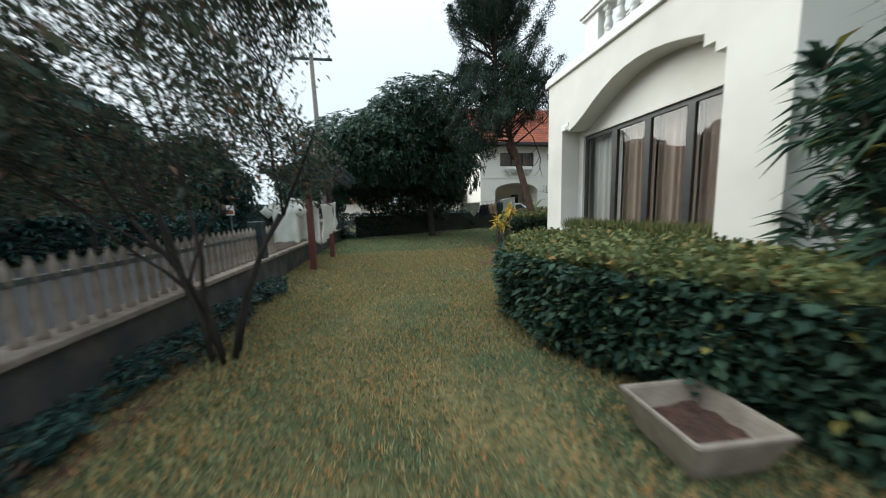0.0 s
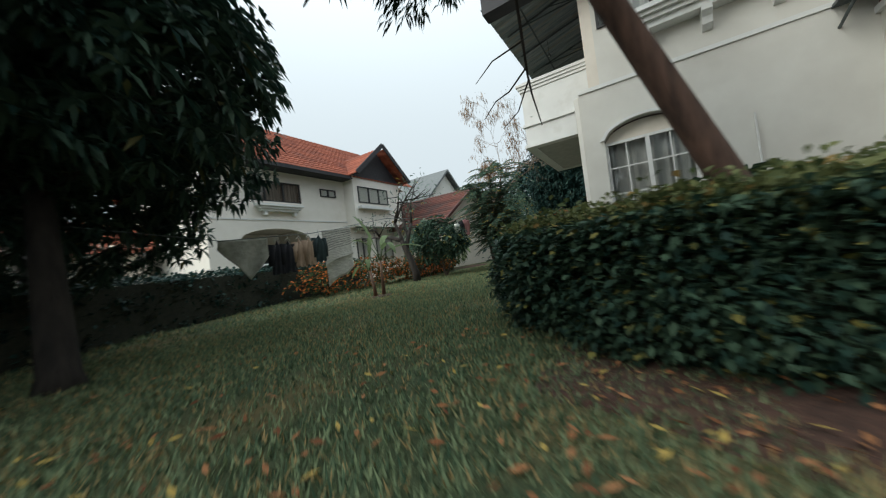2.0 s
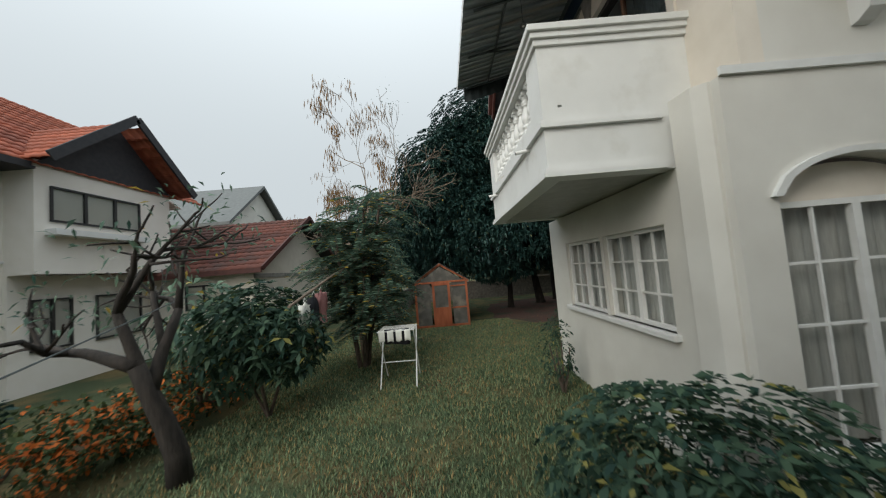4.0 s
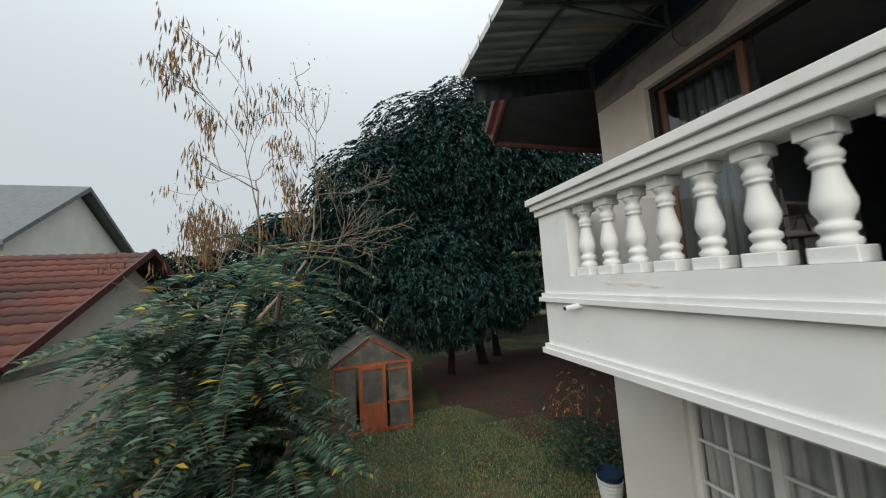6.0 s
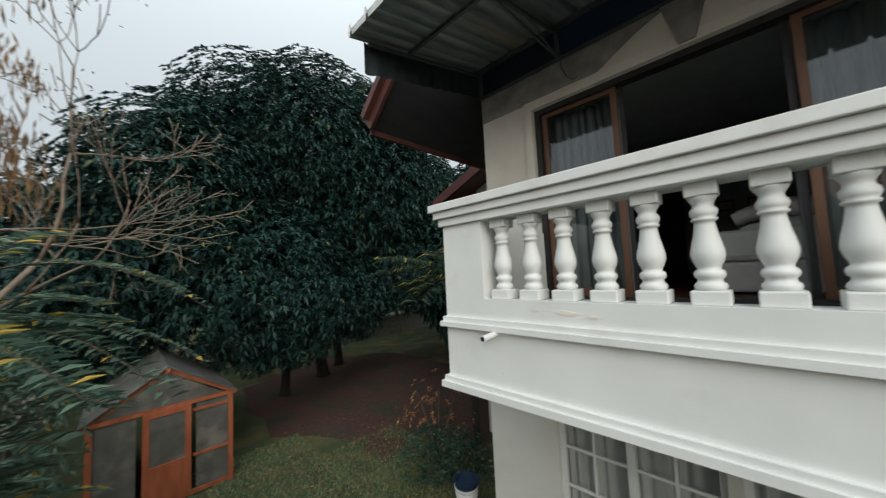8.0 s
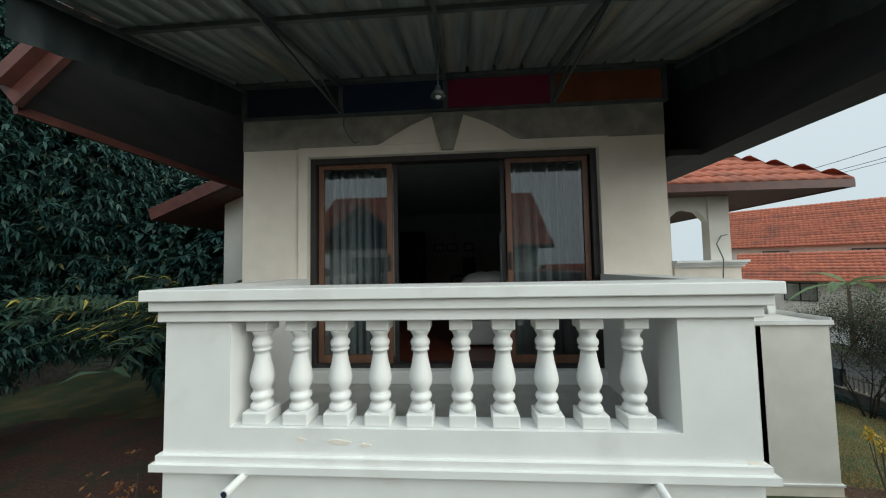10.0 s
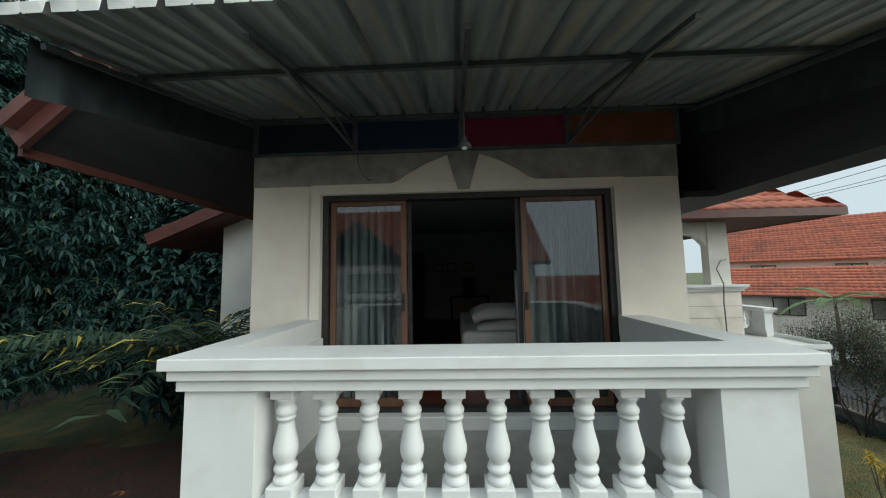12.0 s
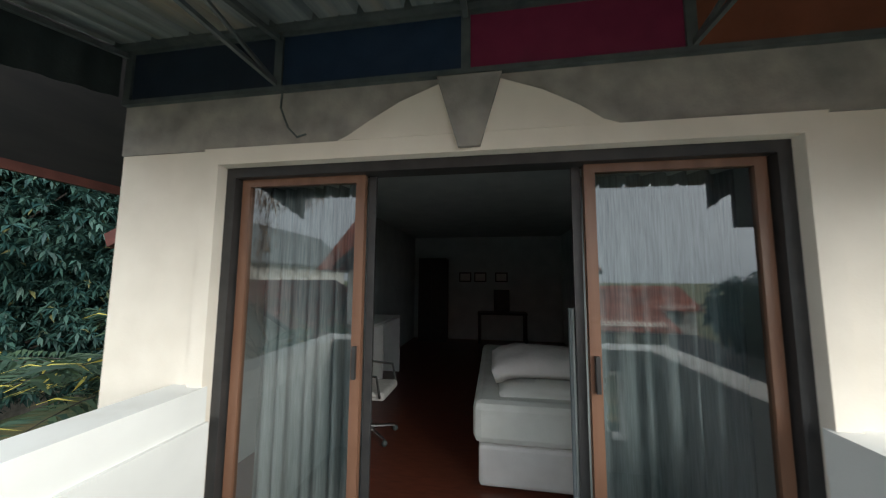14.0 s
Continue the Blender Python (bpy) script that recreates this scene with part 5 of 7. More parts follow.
def feather_tree():
    """A small tree whose long leaves carry rows of leaflets."""
    rng = np.random.default_rng(61)
    ob = thing("feather_leaf_tree", 14.8, 13.75, 0, "young tree with long feathery leaves, some turning yellow", "tree")
    bm = bmesh.new()
    tops = []
    for k in range(6):
        a = k * 1.25
        p = Vector((14.8 + 0.1 * math.cos(a), 13.75 + 0.1 * math.sin(a), -0.03))
        q = Vector((14.8 + 0.65 * math.cos(a), 13.75 + 0.65 * math.sin(a), 2.6 + 0.38 * k)) if k < 5 else Vector((14.3, 12.95, 2.2))
        tube(bm, [p, p.lerp(q, 0.5) + Vector((0, 0, 0.25)), q], [0.06, 0.045, 0.025], 7)
        for j in range(7):
            tops.append(p.lerp(q, 0.4 + 0.1 * j))
    B, W = [], []
    for t in tops:
        for k in range(11):
            w = unit(np.array([rng.normal(), rng.normal(), 0.35 + 0.3 * rng.random()]))
            ln = 0.85 + 0.5 * rng.random()
            b0 = np.array(t)
            pts = [b0 + w * ln * s - np.array([0, 0, 0.45]) * (s * ln) ** 2 for s in np.linspace(0, 1, 6)]
            tube(bm, pts, [0.008, 0.007, 0.006, 0.005, 0.004, 0.003], 3)
            side = unit(np.cross(w, (0, 0, 1.0)))
            for s in np.linspace(0.15, 1, 25):
                c = b0 + w * ln * s - np.array([0, 0, 0.45]) * (s * ln) ** 2
                for sg in (-1, 1):
                    B.append(c)
                    W.append(side * sg + w * 0.35 + rng.normal(size=3) * 0.07)
    part("trunk", bm, M_BARK, ob)
    part("crown", leaves_mesh("crown", np.array(B), np.array(W), 0.15, 0.036, M_FEATHER, rng, 0.15), None, ob)


feather_tree()


def broad_leaf(bm, base, way, length, width, arch, n=9):
    """A long arching leaf blade with a rib, as for a banana plant."""
    base, way = Vector(base), Vector(way).normalized()
    side = way.cross(Vector((0, 0, 1))).normalized()
    prev = None
    for i in range(n + 1):
        s = i / n
        p = base + way * length * s + Vector((0, 0, arch[0] * s - arch[1] * s * s))
        w = width * (math.sin(math.pi * min(1, (s + 0.06) / 1.05)) ** 0.6) * 0.5
        w *= 1 - 0.22 * ((i * 7) % 3 == 1)
        row = [bm.verts.new(p - side * w + Vector((0, 0, 0.25 * w))), bm.verts.new(p), bm.verts.new(p + side * w + Vector((0, 0, 0.25 * w)))]
        if prev:
            bm.faces.new((prev[0], prev[1], row[1], row[0]))
            bm.faces.new((prev[1], prev[2], row[2], row[1]))
        prev = row


def banana(x, y, height, top, leaves, label="young banana plant with torn arching leaves", girth=1.0):
    ob = thing("banana_plant", x, y, 0, label, "plant", "banana plants")
    bm = bmesh.new()
    tx, ty = x + top[0], y + top[1]
    tube(bm, [(x, y, -0.02), (x + top[0] * 0.3, y + top[1] * 0.3, height * 0.4), (tx, ty, height)], [0.048 * girth, 0.038 * girth, 0.024 * girth], 10)
    part("stem", bm, M_BANANA_STEM, ob, smooth=True)
    for a, ln, wd, up, dr in leaves:
        bm = bmesh.new()
        d = Vector((math.cos(a), math.sin(a), 0.0))
        b = Vector((tx, ty, height - 0.02))
        tube(bm, [b, b + d * 0.06 + Vector((0, 0, 0.09 * up)), b + d * 0.16 + Vector((0, 0, 0.2 * up))], [0.016, 0.011, 0.008], 6)
        broad_leaf(bm, b + d * 0.15 + Vector((0, 0, 0.19 * up)), d, ln, wd, (0.5 * up, dr), 14)
        part("leaf", bm, M_BANANA, ob, smooth=True)


banana(7.72, 13.6, 0.82, (0.03, 0.02), ((-1.35, 0.95, 0.2, 0.9, 0.42), (1.8, 0.5, 0.17, 2.4, 0.5), (2.4, 0.6, 0.19, 1.5, 0.6), (0.4, 0.6, 0.18, 1.6, 0.5), (-1.9, 0.6, 0.17, 1.3, 0.8)))
banana(7.52, 13.66, 0.62, (-0.02, 0.08), ((1.7, 0.4, 0.13, 0.5, 0.5), (2.9, 0.42, 0.13, 0.8, 0.6), (-2.4, 0.38, 0.13, 0.9, 0.6), (0.6, 0.36, 0.12, 1.8, 0.4)))

banana(-8.2, -5.4, 3.0, (0.1, 0.05), ((0.5, 2.3, 0.55, 1.6, 1.1), (1.4, 2.2, 0.5, 2.2, 0.9), (-0.4, 2.2, 0.5, 1.2, 1.5), (2.4, 2.0, 0.5, 2.0, 1.0), (-1.6, 2.0, 0.5, 2.4, 0.9), (3.4, 1.9, 0.5, 1.5, 1.3)), "tall banana plant with yellowing leaves across the street", 2.6)


def croton(x, y):
    rng = np.random.default_rng(71)
    ob = thing("croton", x, y, 0, "leggy croton with clusters of bright yellow leaves", "shrub")
    B, W = [], []
    for k in range(8):
        a = k * 0.8
        top = Vector((x + 0.35 * math.cos(a) * rng.random(), y + 0.35 * math.sin(a) * rng.random(), 0.65 + 0.5 * rng.random()))
        bm = bmesh.new()
        tube(bm, [(x + 0.05 * math.cos(a), y + 0.05 * math.sin(a), -0.02), Vector((x, y, 0)).lerp(top, 0.5) + Vector((0.06 * math.cos(a), 0.06 * math.sin(a), 0)), top], [0.014, 0.011, 0.007], 6)
        part("stem", bm, M_BARK, ob)
        for q in range(16):
            B.append(np.array(top) + np.array([0, 0, -0.1 * rng.random()]))
            W.append(unit(rng.normal(size=3) + np.array([0, 0, 0.4])))
    part("crown", leaves_mesh("crown", np.array(B), np.array(W), 0.16, 0.04, M_YELLOW, rng), None, ob)


croton(3.2, 5.32)


def palm(x, y, z, n, seed, label, ln=1.7, name="palm"):
    rng = np.random.default_rng(seed)
    ob = thing(name, x, y, 0, label, "palm")
    bm = bmesh.new()
    tube(bm, [(x, y, -0.05), (x + 0.05, y, z)], [0.09, 0.06], 10)
    B, W = [], []
    for k in range(n):
        a = k * 2.4 + rng.random() * 0.4
        d = np.array([math.cos(a), math.sin(a), 0.0])
        up = 0.7 + 1.3 * rng.random()
        b0 = np.array([x + 0.04, y, z])
        f = lambda s: b0 + d * ln * s + np.array([0, 0, up * s - 0.95 * s * s])
        tube(bm, [f(s) for s in np.linspace(0, 1, 7)], [0.016, 0.014, 0.012, 0.01, 0.008, 0.006, 0.004], 4)
        side = np.array([-d[1], d[0], 0])
        for s in np.linspace(0.12, 1, 34):
            for sg in (-1, 1):
                B.append(f(s))
                W.append(side * sg + d * 0.55 + np.array([0, 0, 0.15]) + rng.normal(size=3) * 0.08)
    part("trunk", bm, M_BARK_DARK, ob)
    part("frond_crown", leaves_mesh("frond_crown", np.array(B), np.array(W), 0.42, 0.05, M_PALM, rng, 0.25), None, ob)


palm(16.2, 6.6, 3.6, 22, 81, "palm with long feather fronds, some yellow", 2.1)


def dracaena(x, y):
    """Stacked heads of long strap leaves on leaning stems."""
    rng = np.random.default_rng(82)
    ob = thing("dracaena", x, y, 0, "tall clump of strap-leaved dracaena by the wall", "plant")
    B, W, L = [], [], []
    for k in range(16):
        top = np.array([x + rng.normal() * 0.22, y - 0.25 + rng.normal() * 0.38, 0.75 + 0.085 * k + 0.15 * rng.random()])
        bm = bmesh.new()
        tube(bm, [(x + rng.normal() * 0.1, y - 0.2 + rng.normal() * 0.15, 0), tuple(top)], [0.024, 0.016], 6)
        part("stem", bm, M_BARK, ob)
        for q in range(95):
            d = rng.random()
            a = rng.random() * 6.28
            B.append(top - np.array([0, 0, 0.5 * d]))
            W.append(np.array([math.cos(a), math.sin(a), 0.9 - 1.1 * d + 0.3 * rng.normal()]))
            L.append(0.26 + 0.12 * rng.random())
    part("crown", leaves_mesh("crown", np.array(B), np.array(W), np.array(L), 0.05, M_HEDGE, rng, 0.3), None, ob)


dracaena(3.75, 0.75)


# ---- ground patches, trough, litter ----
def patch(x, y, rx, ry, mat, label, seed, h=0.03, name="soil_bed"):
    rng = np.random.default_rng(seed)
    bm = bmesh.new()
    c = bm.verts.new((x, y, h))
    ring1, ring2 = [], []
    for k in range(28):
        a = k * 6.2832 / 28
        r = 0.85 + 0.25 * rng.random()
        ring1.append(bm.verts.new((x + rx * 0.7 * r * math.cos(a), y + ry * 0.7 * r * math.sin(a), h * 0.9)))
        ring2.append(bm.verts.new((x + rx * r * math.cos(a), y + ry * r * math.sin(a), -0.01)))
    for k in range(28):
        j = (k + 1) % 28
        bm.faces.new((c, ring1[k], ring1[j]))
        bm.faces.new((ring1[k], ring2[k], ring2[j], ring1[j]))
    return tagged(part(name, bm, mat), label, "soil", kind="structure")


patch(21.6, 5.9, 6.2, 4.5, M_SHADE_SOIL, "bare red-brown soil under the mango tree", 6, 0.012)
patch(1.15, 3.4, 1.85, 4.6, M_DRY_LAWN, "worn straw-coloured part of the lawn", 8, 0.008)
patch(3.35, 5.5, 0.8, 0.55, M_SOIL, "red-brown soil round the croton", 1)
patch(4.2, 7.6, 0.85, 1.7, M_SOIL, "red-brown soil at the foot of the hedge", 2, 0.02)
patch(18.1, 16.7, 1.7, 0.9, M_SOIL, "bare red soil beside the garage wall", 7, 0.02)
patch(-0.7, 1.5, 0.32, 3.6, M_SOIL, "dark soil along the street wall", 5, 0.012)
patch(7.6, 13.55, 0.35, 0.3, M_SOIL, "dark mulch round the banana plants", 3)
patch(8.9, 8.0, 1.0, 1.6, M_SOIL, "dark planting bed along the wall", 4)

tr = thing("planter_trough", 2.3, 0.47, 0, "weathered cement planter trough with dry soil", "planter", turn=-3)
bm = bmesh.new()
o0, o1, i1, i0, zb, zt = 0.16, 0.225, 0.195, 0.15, 0.0, 0.2
ring = []
for s, z in ((o0, zb), (o1, zt), (i1, zt), (i0, 0.06)):
    ring.append([bm.verts.new((a * s, b * s * 1.02, z)) for a, b in ((-1, -1), (1, -1), (1, 1), (-1, 1))])
for a, b in zip(ring, ring[1:]):
    for k in range(4):
        bm.faces.new((a[k], a[(k + 1) % 4], b[(k + 1) % 4], b[k]))
bm.faces.new(ring[0][::-1])
bm.faces.new(ring[-1])
bmesh.ops.bevel(bm, geom=[e for e in bm.edges], offset=0.006, segments=2, affect="EDGES")
ob = part("trough", bm, M_TROUGH)
ob.parent = tr
bm = bmesh.new()
bmesh.ops.create_grid(bm, x_segments=10, y_segments=10, size=0.17)
for v in bm.verts:
    v.co.z = 0.1 + 0.03 * noise.noise(v.co * 14) + 0.03 * v.co.x
ob = part("soil", bm, M_SOIL)
ob.parent = tr


# ---- street wall and fence ----
fence = thing("street_fence", -1.05, 2.0, 0, "low concrete wall with a row of turned concrete pickets", "fence", kind="structure")
part("low_wall", boxes((-1.13, -0.95, -14, 16, 0, 0.38)), M_MOSSY, fence, "dark mossy plastered low wall")
part("coping", boxes((-1.17, -0.91, -14, 16, 0.38, 0.43), bevel=0.01), M_PICKET, fence)
bm = bmesh.new()
lathe(bm, [(0.03, 0), (0.03, 0.05), (0.02, 0.07), (0.028, 0.2), (0.018, 0.33), (0.026, 0.36), (0.026, 0.42), (0.004, 0.5)], 8)
pick = finish(bm, "picket", M_PICKET, True)
for k in range(150):
    b = new("picket", pick)
    seat(b, fence)
    b.location = (-1.04, -8 + 0.13 * k, 0.42)
part("top_rail", boxes((-1.06, -1.02, -8, 12, 0.76, 0.8)), M_STEEL, fence)
for y in (-7.5, -3.5, 0.5, 4.6, 8.6, 12.4):
    part("fence_post", boxes((-1.14, -0.94, y, y + 0.2, 0.38, 1.0), bevel=0.01), M_DARKWOOD, fence)

# ---- pergola with washing ----
per = thing("pergola", -0.95, 6.7, 0, "maroon wooden pergola with a dark slatted roof", "pergola")
for x, y in ((-0.5, 5.82), (-0.42, 7.5)):
    bm = bmesh.new()
    box(bm, x - 0.055, x + 0.055, y - 0.055, y + 0.055, 0, 1.7, 0.008)
    part("post", bm, M_MAROON, per)
for x in (-0.46, -0.95, 0.02):
    part("beam", boxes((x - 0.04, x + 0.04, 5.3, 8.1, 1.7, 1.81)), M_DARKWOOD, per)
for y in (5.5, 5.82, 7.5, 7.9):
    part("cross_beam", boxes((-1.2, 0.2, y - 0.03, y + 0.03, 1.81, 1.89)), M_DARKWOOD, per)
for k in range(9):
    part("slat", boxes((-1.18 + 0.165 * k, -1.15 + 0.165 * k, 5.3, 8.1, 1.89, 1.915)), M_DARKWOOD, per)
for k in range(12):
    part("slat", boxes((-1.2, 0.2, 5.4 + 0.22 * k, 5.43 + 0.22 * k, 1.916, 1.935)), M_DARKWOOD, per)
for x, y, s in ((-0.5, 5.82, 1), (-0.5, 5.82, -1), (-0.42, 7.5, -1), (-0.42, 7.5, 1)):
    bm = bmesh.new()
    strip(bm, (x, y, 1.36), (x, y + 0.36 * s, 1.72), 0.05, 0.05)
    part("brace", bm, M_DARKWOOD, per)


def cloth(name, a, b, drop, mat, label, category, seed, skew=(0, 0, 0), folds=4, depth=0.04, flare=0.0, nx=26, nz=14, notch=0.0, point=0.0):
    """A cloth hung on a line from a to b: folds that grow downwards, uneven hem."""
    rng = np.random.default_rng(seed)
    a, b = np.array(a, float), np.array(b, float)
    along = unit(b - a)
    nrm = unit(np.cross(along, (0, 0, 1.0)))
    u = np.linspace(0, 1, nx)
    v = np.linspace(0, 1, nz)
    U, Vv = np.meshgrid(u, v)
    ph = rng.random() * 6
    hem = 1 + 0.06 * np.sin(U * 5 + ph) + notch * (U - 0.5)
    if point:
        hem = 0.16 + 0.84 * np.clip(1 - np.abs(U - point) / 0.62, 0, 1)
    wid = (U - 0.5) * (1 + flare * Vv) + 0.5
    off = depth * np.sin(U * folds * 6.28 + ph + Vv * 1.5) * (0.25 + 0.75 * Vv) + depth * 0.6 * np.sin(Vv * 4 + U * 3)
    p = a + wid[..., None] * (b - a) + off[..., None] * nrm - np.array([0, 0, 1.0]) * (Vv * drop * hem)[..., None] + Vv[..., None] * np.array(skew)
    q = np.arange(nx * nz).reshape(nz, nx)
    f = np.stack([q[:-1, :-1], q[:-1, 1:], q[1:, 1:], q[1:, :-1]], -1).reshape(-1, 4)
    me = quads_mesh(name, p.reshape(-1, 3), f, mat)
    me.shade_smooth()
    ob = new(name, me)
    ob.modifiers.new("thickness", "SOLIDIFY").thickness = 0.006
    return tagged(ob, label, category)


def t_shirt(x, y, z, drop, mat, label, seed):
    """A T-shirt pegged by its shoulders: round neck, short sleeves, a wavy hem."""
    ob = thing("t_shirt", x, y, z, label, "laundry")
    nx, nz = 22, 16
    rows = []
    for side in (1, -1):
        for j in range(nz):
            v = j / (nz - 1)
            for i in range(nx):
                u = i / (nx - 1) * 2 - 1
                hw = 0.205 + 0.012 * math.sin(v * 5 + seed)
                neck = 0.06 * max(0, 1 - (u / 0.42) ** 2) * (1 - v) ** 3
                hem = 0.012 * math.sin(u * 6 + seed) * v
                d = side * 0.03 * (1 - u * u) ** 0.5 * min(1, v * 4 + 0.15) + 0.016 * math.sin(u * 8 + seed + v * 2) * v + 0.006 * math.sin(v * 11 + u * 4)
                rows.append((x + u * hw, y + d, z - 0.02 * abs(u) - neck - drop * v - hem))
    q = np.arange(nx * nz).reshape(nz, nx)
    f = np.stack([q[:-1, :-1], q[:-1, 1:], q[1:, 1:], q[1:, :-1]], -1).reshape(-1, 4)
    me = quads_mesh("body", np.array(rows), np.concatenate([f, f + nx * nz]), mat)
    me.shade_smooth()
    part("body", me, None, ob)
    for sg in (-1, 1):
        bm = bmesh.new()
        tube(bm, [(x + sg * 0.17, y, z - 0.11), (x + sg * 0.24, y, z - 0.14), (x + sg * 0.32, y, z - 0.22)], [0.1, 0.095, 0.088], 12)
        for w in bm.verts:
            w.co.y = y + (w.co.y - y) * 0.28
        part("sleeve", bm, mat, ob, smooth=True)
    for sg in (-1, 1):
        part("peg", boxes((x + sg * 0.15 - 0.006, x + sg * 0.15 + 0.006, y - 0.02, y + 0.02, z - 0.04, z + 0.035)), M_MAROON, ob, "small dark wooden peg")


t_shirt(-0.8, 5.3, 1.31, 0.68, M_SHEET, "white T-shirt pegged to a line under the pergola", 2)
cloth("bed_sheet", (-0.97, 6.15, 1.43), (-0.42, 6.25, 1.33), 0.86, M_SHEET, "creased white sheet hung to dry under the pergola", "laundry", 2, folds=3, depth=0.07)
cloth("white_shirt", (-0.4, 6.33, 1.28), (-0.24, 6.8, 1.31), 0.72, M_SHEET, "white shirt hung to dry under the pergola", "laundry", 3, depth=0.04, notch=-0.2)
cloth("pillow_case", (-0.24, 6.86, 1.32), (-0.24, 7.2, 1.35), 0.55, M_SHEET, "white pillow case hung to dry under the pergola", "laundry", 4, depth=0.03)
wl = thing("washing_line", -0.8, 6.3, 1.4, "thin washing lines tied under the pergola", "washing line")
bm = bmesh.new()
tube(bm, [(-0.95, 5.34, 1.7), (-1.12, 5.3, 1.33), (-0.48, 5.3, 1.33), (-0.5, 5.77, 1.45)], 0.005, 5)
part("line", bm, M_STEEL, wl)
bm = bmesh.new()
tube(bm, [(-0.95, 6.1, 1.7), (-0.98, 6.15, 1.43), (-0.6, 6.2, 1.41), (-0.4, 6.3, 1.27), (-0.24, 6.83, 1.315), (-0.24, 7.2, 1.35), (-0.4, 7.45, 1.5)], 0.005, 5)
part("line", bm, M_STEEL, wl)

# ---- washing line across the lawn ----
wl = thing("washing_line", 6.6, 13.3, 1.5, "thin washing line tied between garden trees", "washing line")
bm = bmesh.new()
tube(bm, [(2.9, 13.0, 1.45), (4.4, 13.45, 1.33), (5.8, 13.35, 1.42), (6.65, 13.3, 1.56), (8.3, 13.8, 1.85), (10.6, 14.82, 2.1)], 0.006, 5)
part("line", bm, M_STEEL, wl)


def garment(x0, x1, y, z, drop, mat, label, seed, name="shirt"):
    """A shirt on a hanger: sloping shoulders, sleeves, a full body with folds."""
    rng = np.random.default_rng(seed)
    ob = thing(name, (x0 + x1) / 2, y, z, label, "laundry")
    w, c = (x1 - x0) / 2, (x0 + x1) / 2
    nx, nz = 18, 10
    rows = []
    for side in (1, -1):
        for j in range(nz):
            v = j / (nz - 1)
            hw = w * (0.28 + 0.5 * min(1, v * 5) + 0.22 * v)
            for i in range(nx):
                u = i / (nx - 1) * 2 - 1
                sag = 0.0 if v > 0 else 0.03 * abs(u)
                d = side * (0.06 * (1 - u * u) ** 0.5 * min(1, v * 4) + 0.012 * math.sin(u * 9 + seed + v * 3) * v)
                rows.append((c + u * hw, y + d, z - 0.04 - sag - drop * v - (0.06 * abs(u) if v < 0.25 else 0.015 * math.sin(u * 7 + seed))))
    q = np.arange(nx * nz).reshape(nz, nx)
    f = np.stack([q[:-1, :-1], q[:-1, 1:], q[1:, 1:], q[1:, :-1]], -1).reshape(-1, 4)
    me = quads_mesh("body", np.array(rows), np.concatenate([f, f + nx * nz]), mat)
    me.shade_smooth()
    part("body", me, None, ob)
    for sg in (-1, 1):
        bm = bmesh.new()
        tube(bm, [(c + sg * w * 0.72, y, z - 0.12), (c + sg * w * 0.95, y, z - 0.28), (c + sg * w * 1.02, y + 0.01, z - 0.46)], [0.06, 0.055, 0.045], 9)
        part("sleeve", bm, mat, ob, smooth=True)
    bm = bmesh.new()
    tube(bm, [(c - w * 0.4, y, z - 0.06), (c, y, z - 0.01), (c + w * 0.4, y, z - 0.06)], 0.006, 5)
    tube(bm, [(c, y, z - 0.01), (c, y, z + 0.03), (c + 0.02, y, z + 0.05)], 0.004, 5)
    part("hanger", bm, M_PVC, ob)


garment(5.1, 5.33, 13.44, 1.36, 0.55, M_BLACK_CLOTH, "black shirt on a hanger", 1)
garment(5.27, 5.5, 13.41, 1.37, 0.55, M_BLACK_CLOTH, "black shirt on a hanger", 2)
garment(5.47, 5.69, 13.4, 1.39, 0.5, M_BEIGE_CLOTH, "beige shirt on a hanger", 3)
garment(5.64, 5.86, 13.37, 1.41, 0.5, M_BEIGE_CLOTH, "beige shirt on a hanger", 4)
garment(5.83, 6.07, 13.35, 1.45, 0.5, M_GREEN_CLOTH, "dark teal shirt on a hanger", 5)
towel = cloth("woven_towel", (6.02, 13.34, 1.47), (6.66, 13.3, 1.56), 0.6, M_TOWEL, "white ribbed towel with thin dark woven lines hung over the line", "laundry", 6, folds=1, depth=0.015, skew=(0.05, 0.02, 0), notch=-0.3)
weave = np.array([w.co[:] for w in towel.data.vertices]).reshape(14, 26, 3)
for k in range(9):
    v = 0.5 + 0.92 * k
    row = weave[int(v)] * (1 - v % 1) + weave[int(v) + 1] * (v % 1)
    bm = bmesh.new()
    tube(bm, [tuple(c - np.array([0, 0.006, 0])) for c in row[::3]] + [tuple(row[-1] - np.array([0, 0.006, 0]))], 0.003, 5)
    part("woven_line", bm, M_BLACK_CLOTH, towel, "dark woven line")
cloth("towel_back", (6.06, 13.4, 1.47), (6.66, 13.36, 1.56), 0.92, M_TOWEL, "lower hanging end of the white towel", "laundry", 7, folds=1, depth=0.03, skew=(0.1, 0.03, 0), notch=-0.35)
cloth("hanging_blanket", (4.36, 13.47, 1.33), (5.06, 13.43, 1.36), 0.62, M_PALE_CLOTH, "faded grey-green cloth sagging from the washing line", "laundry", 8, folds=2, depth=0.03, point=0.6)

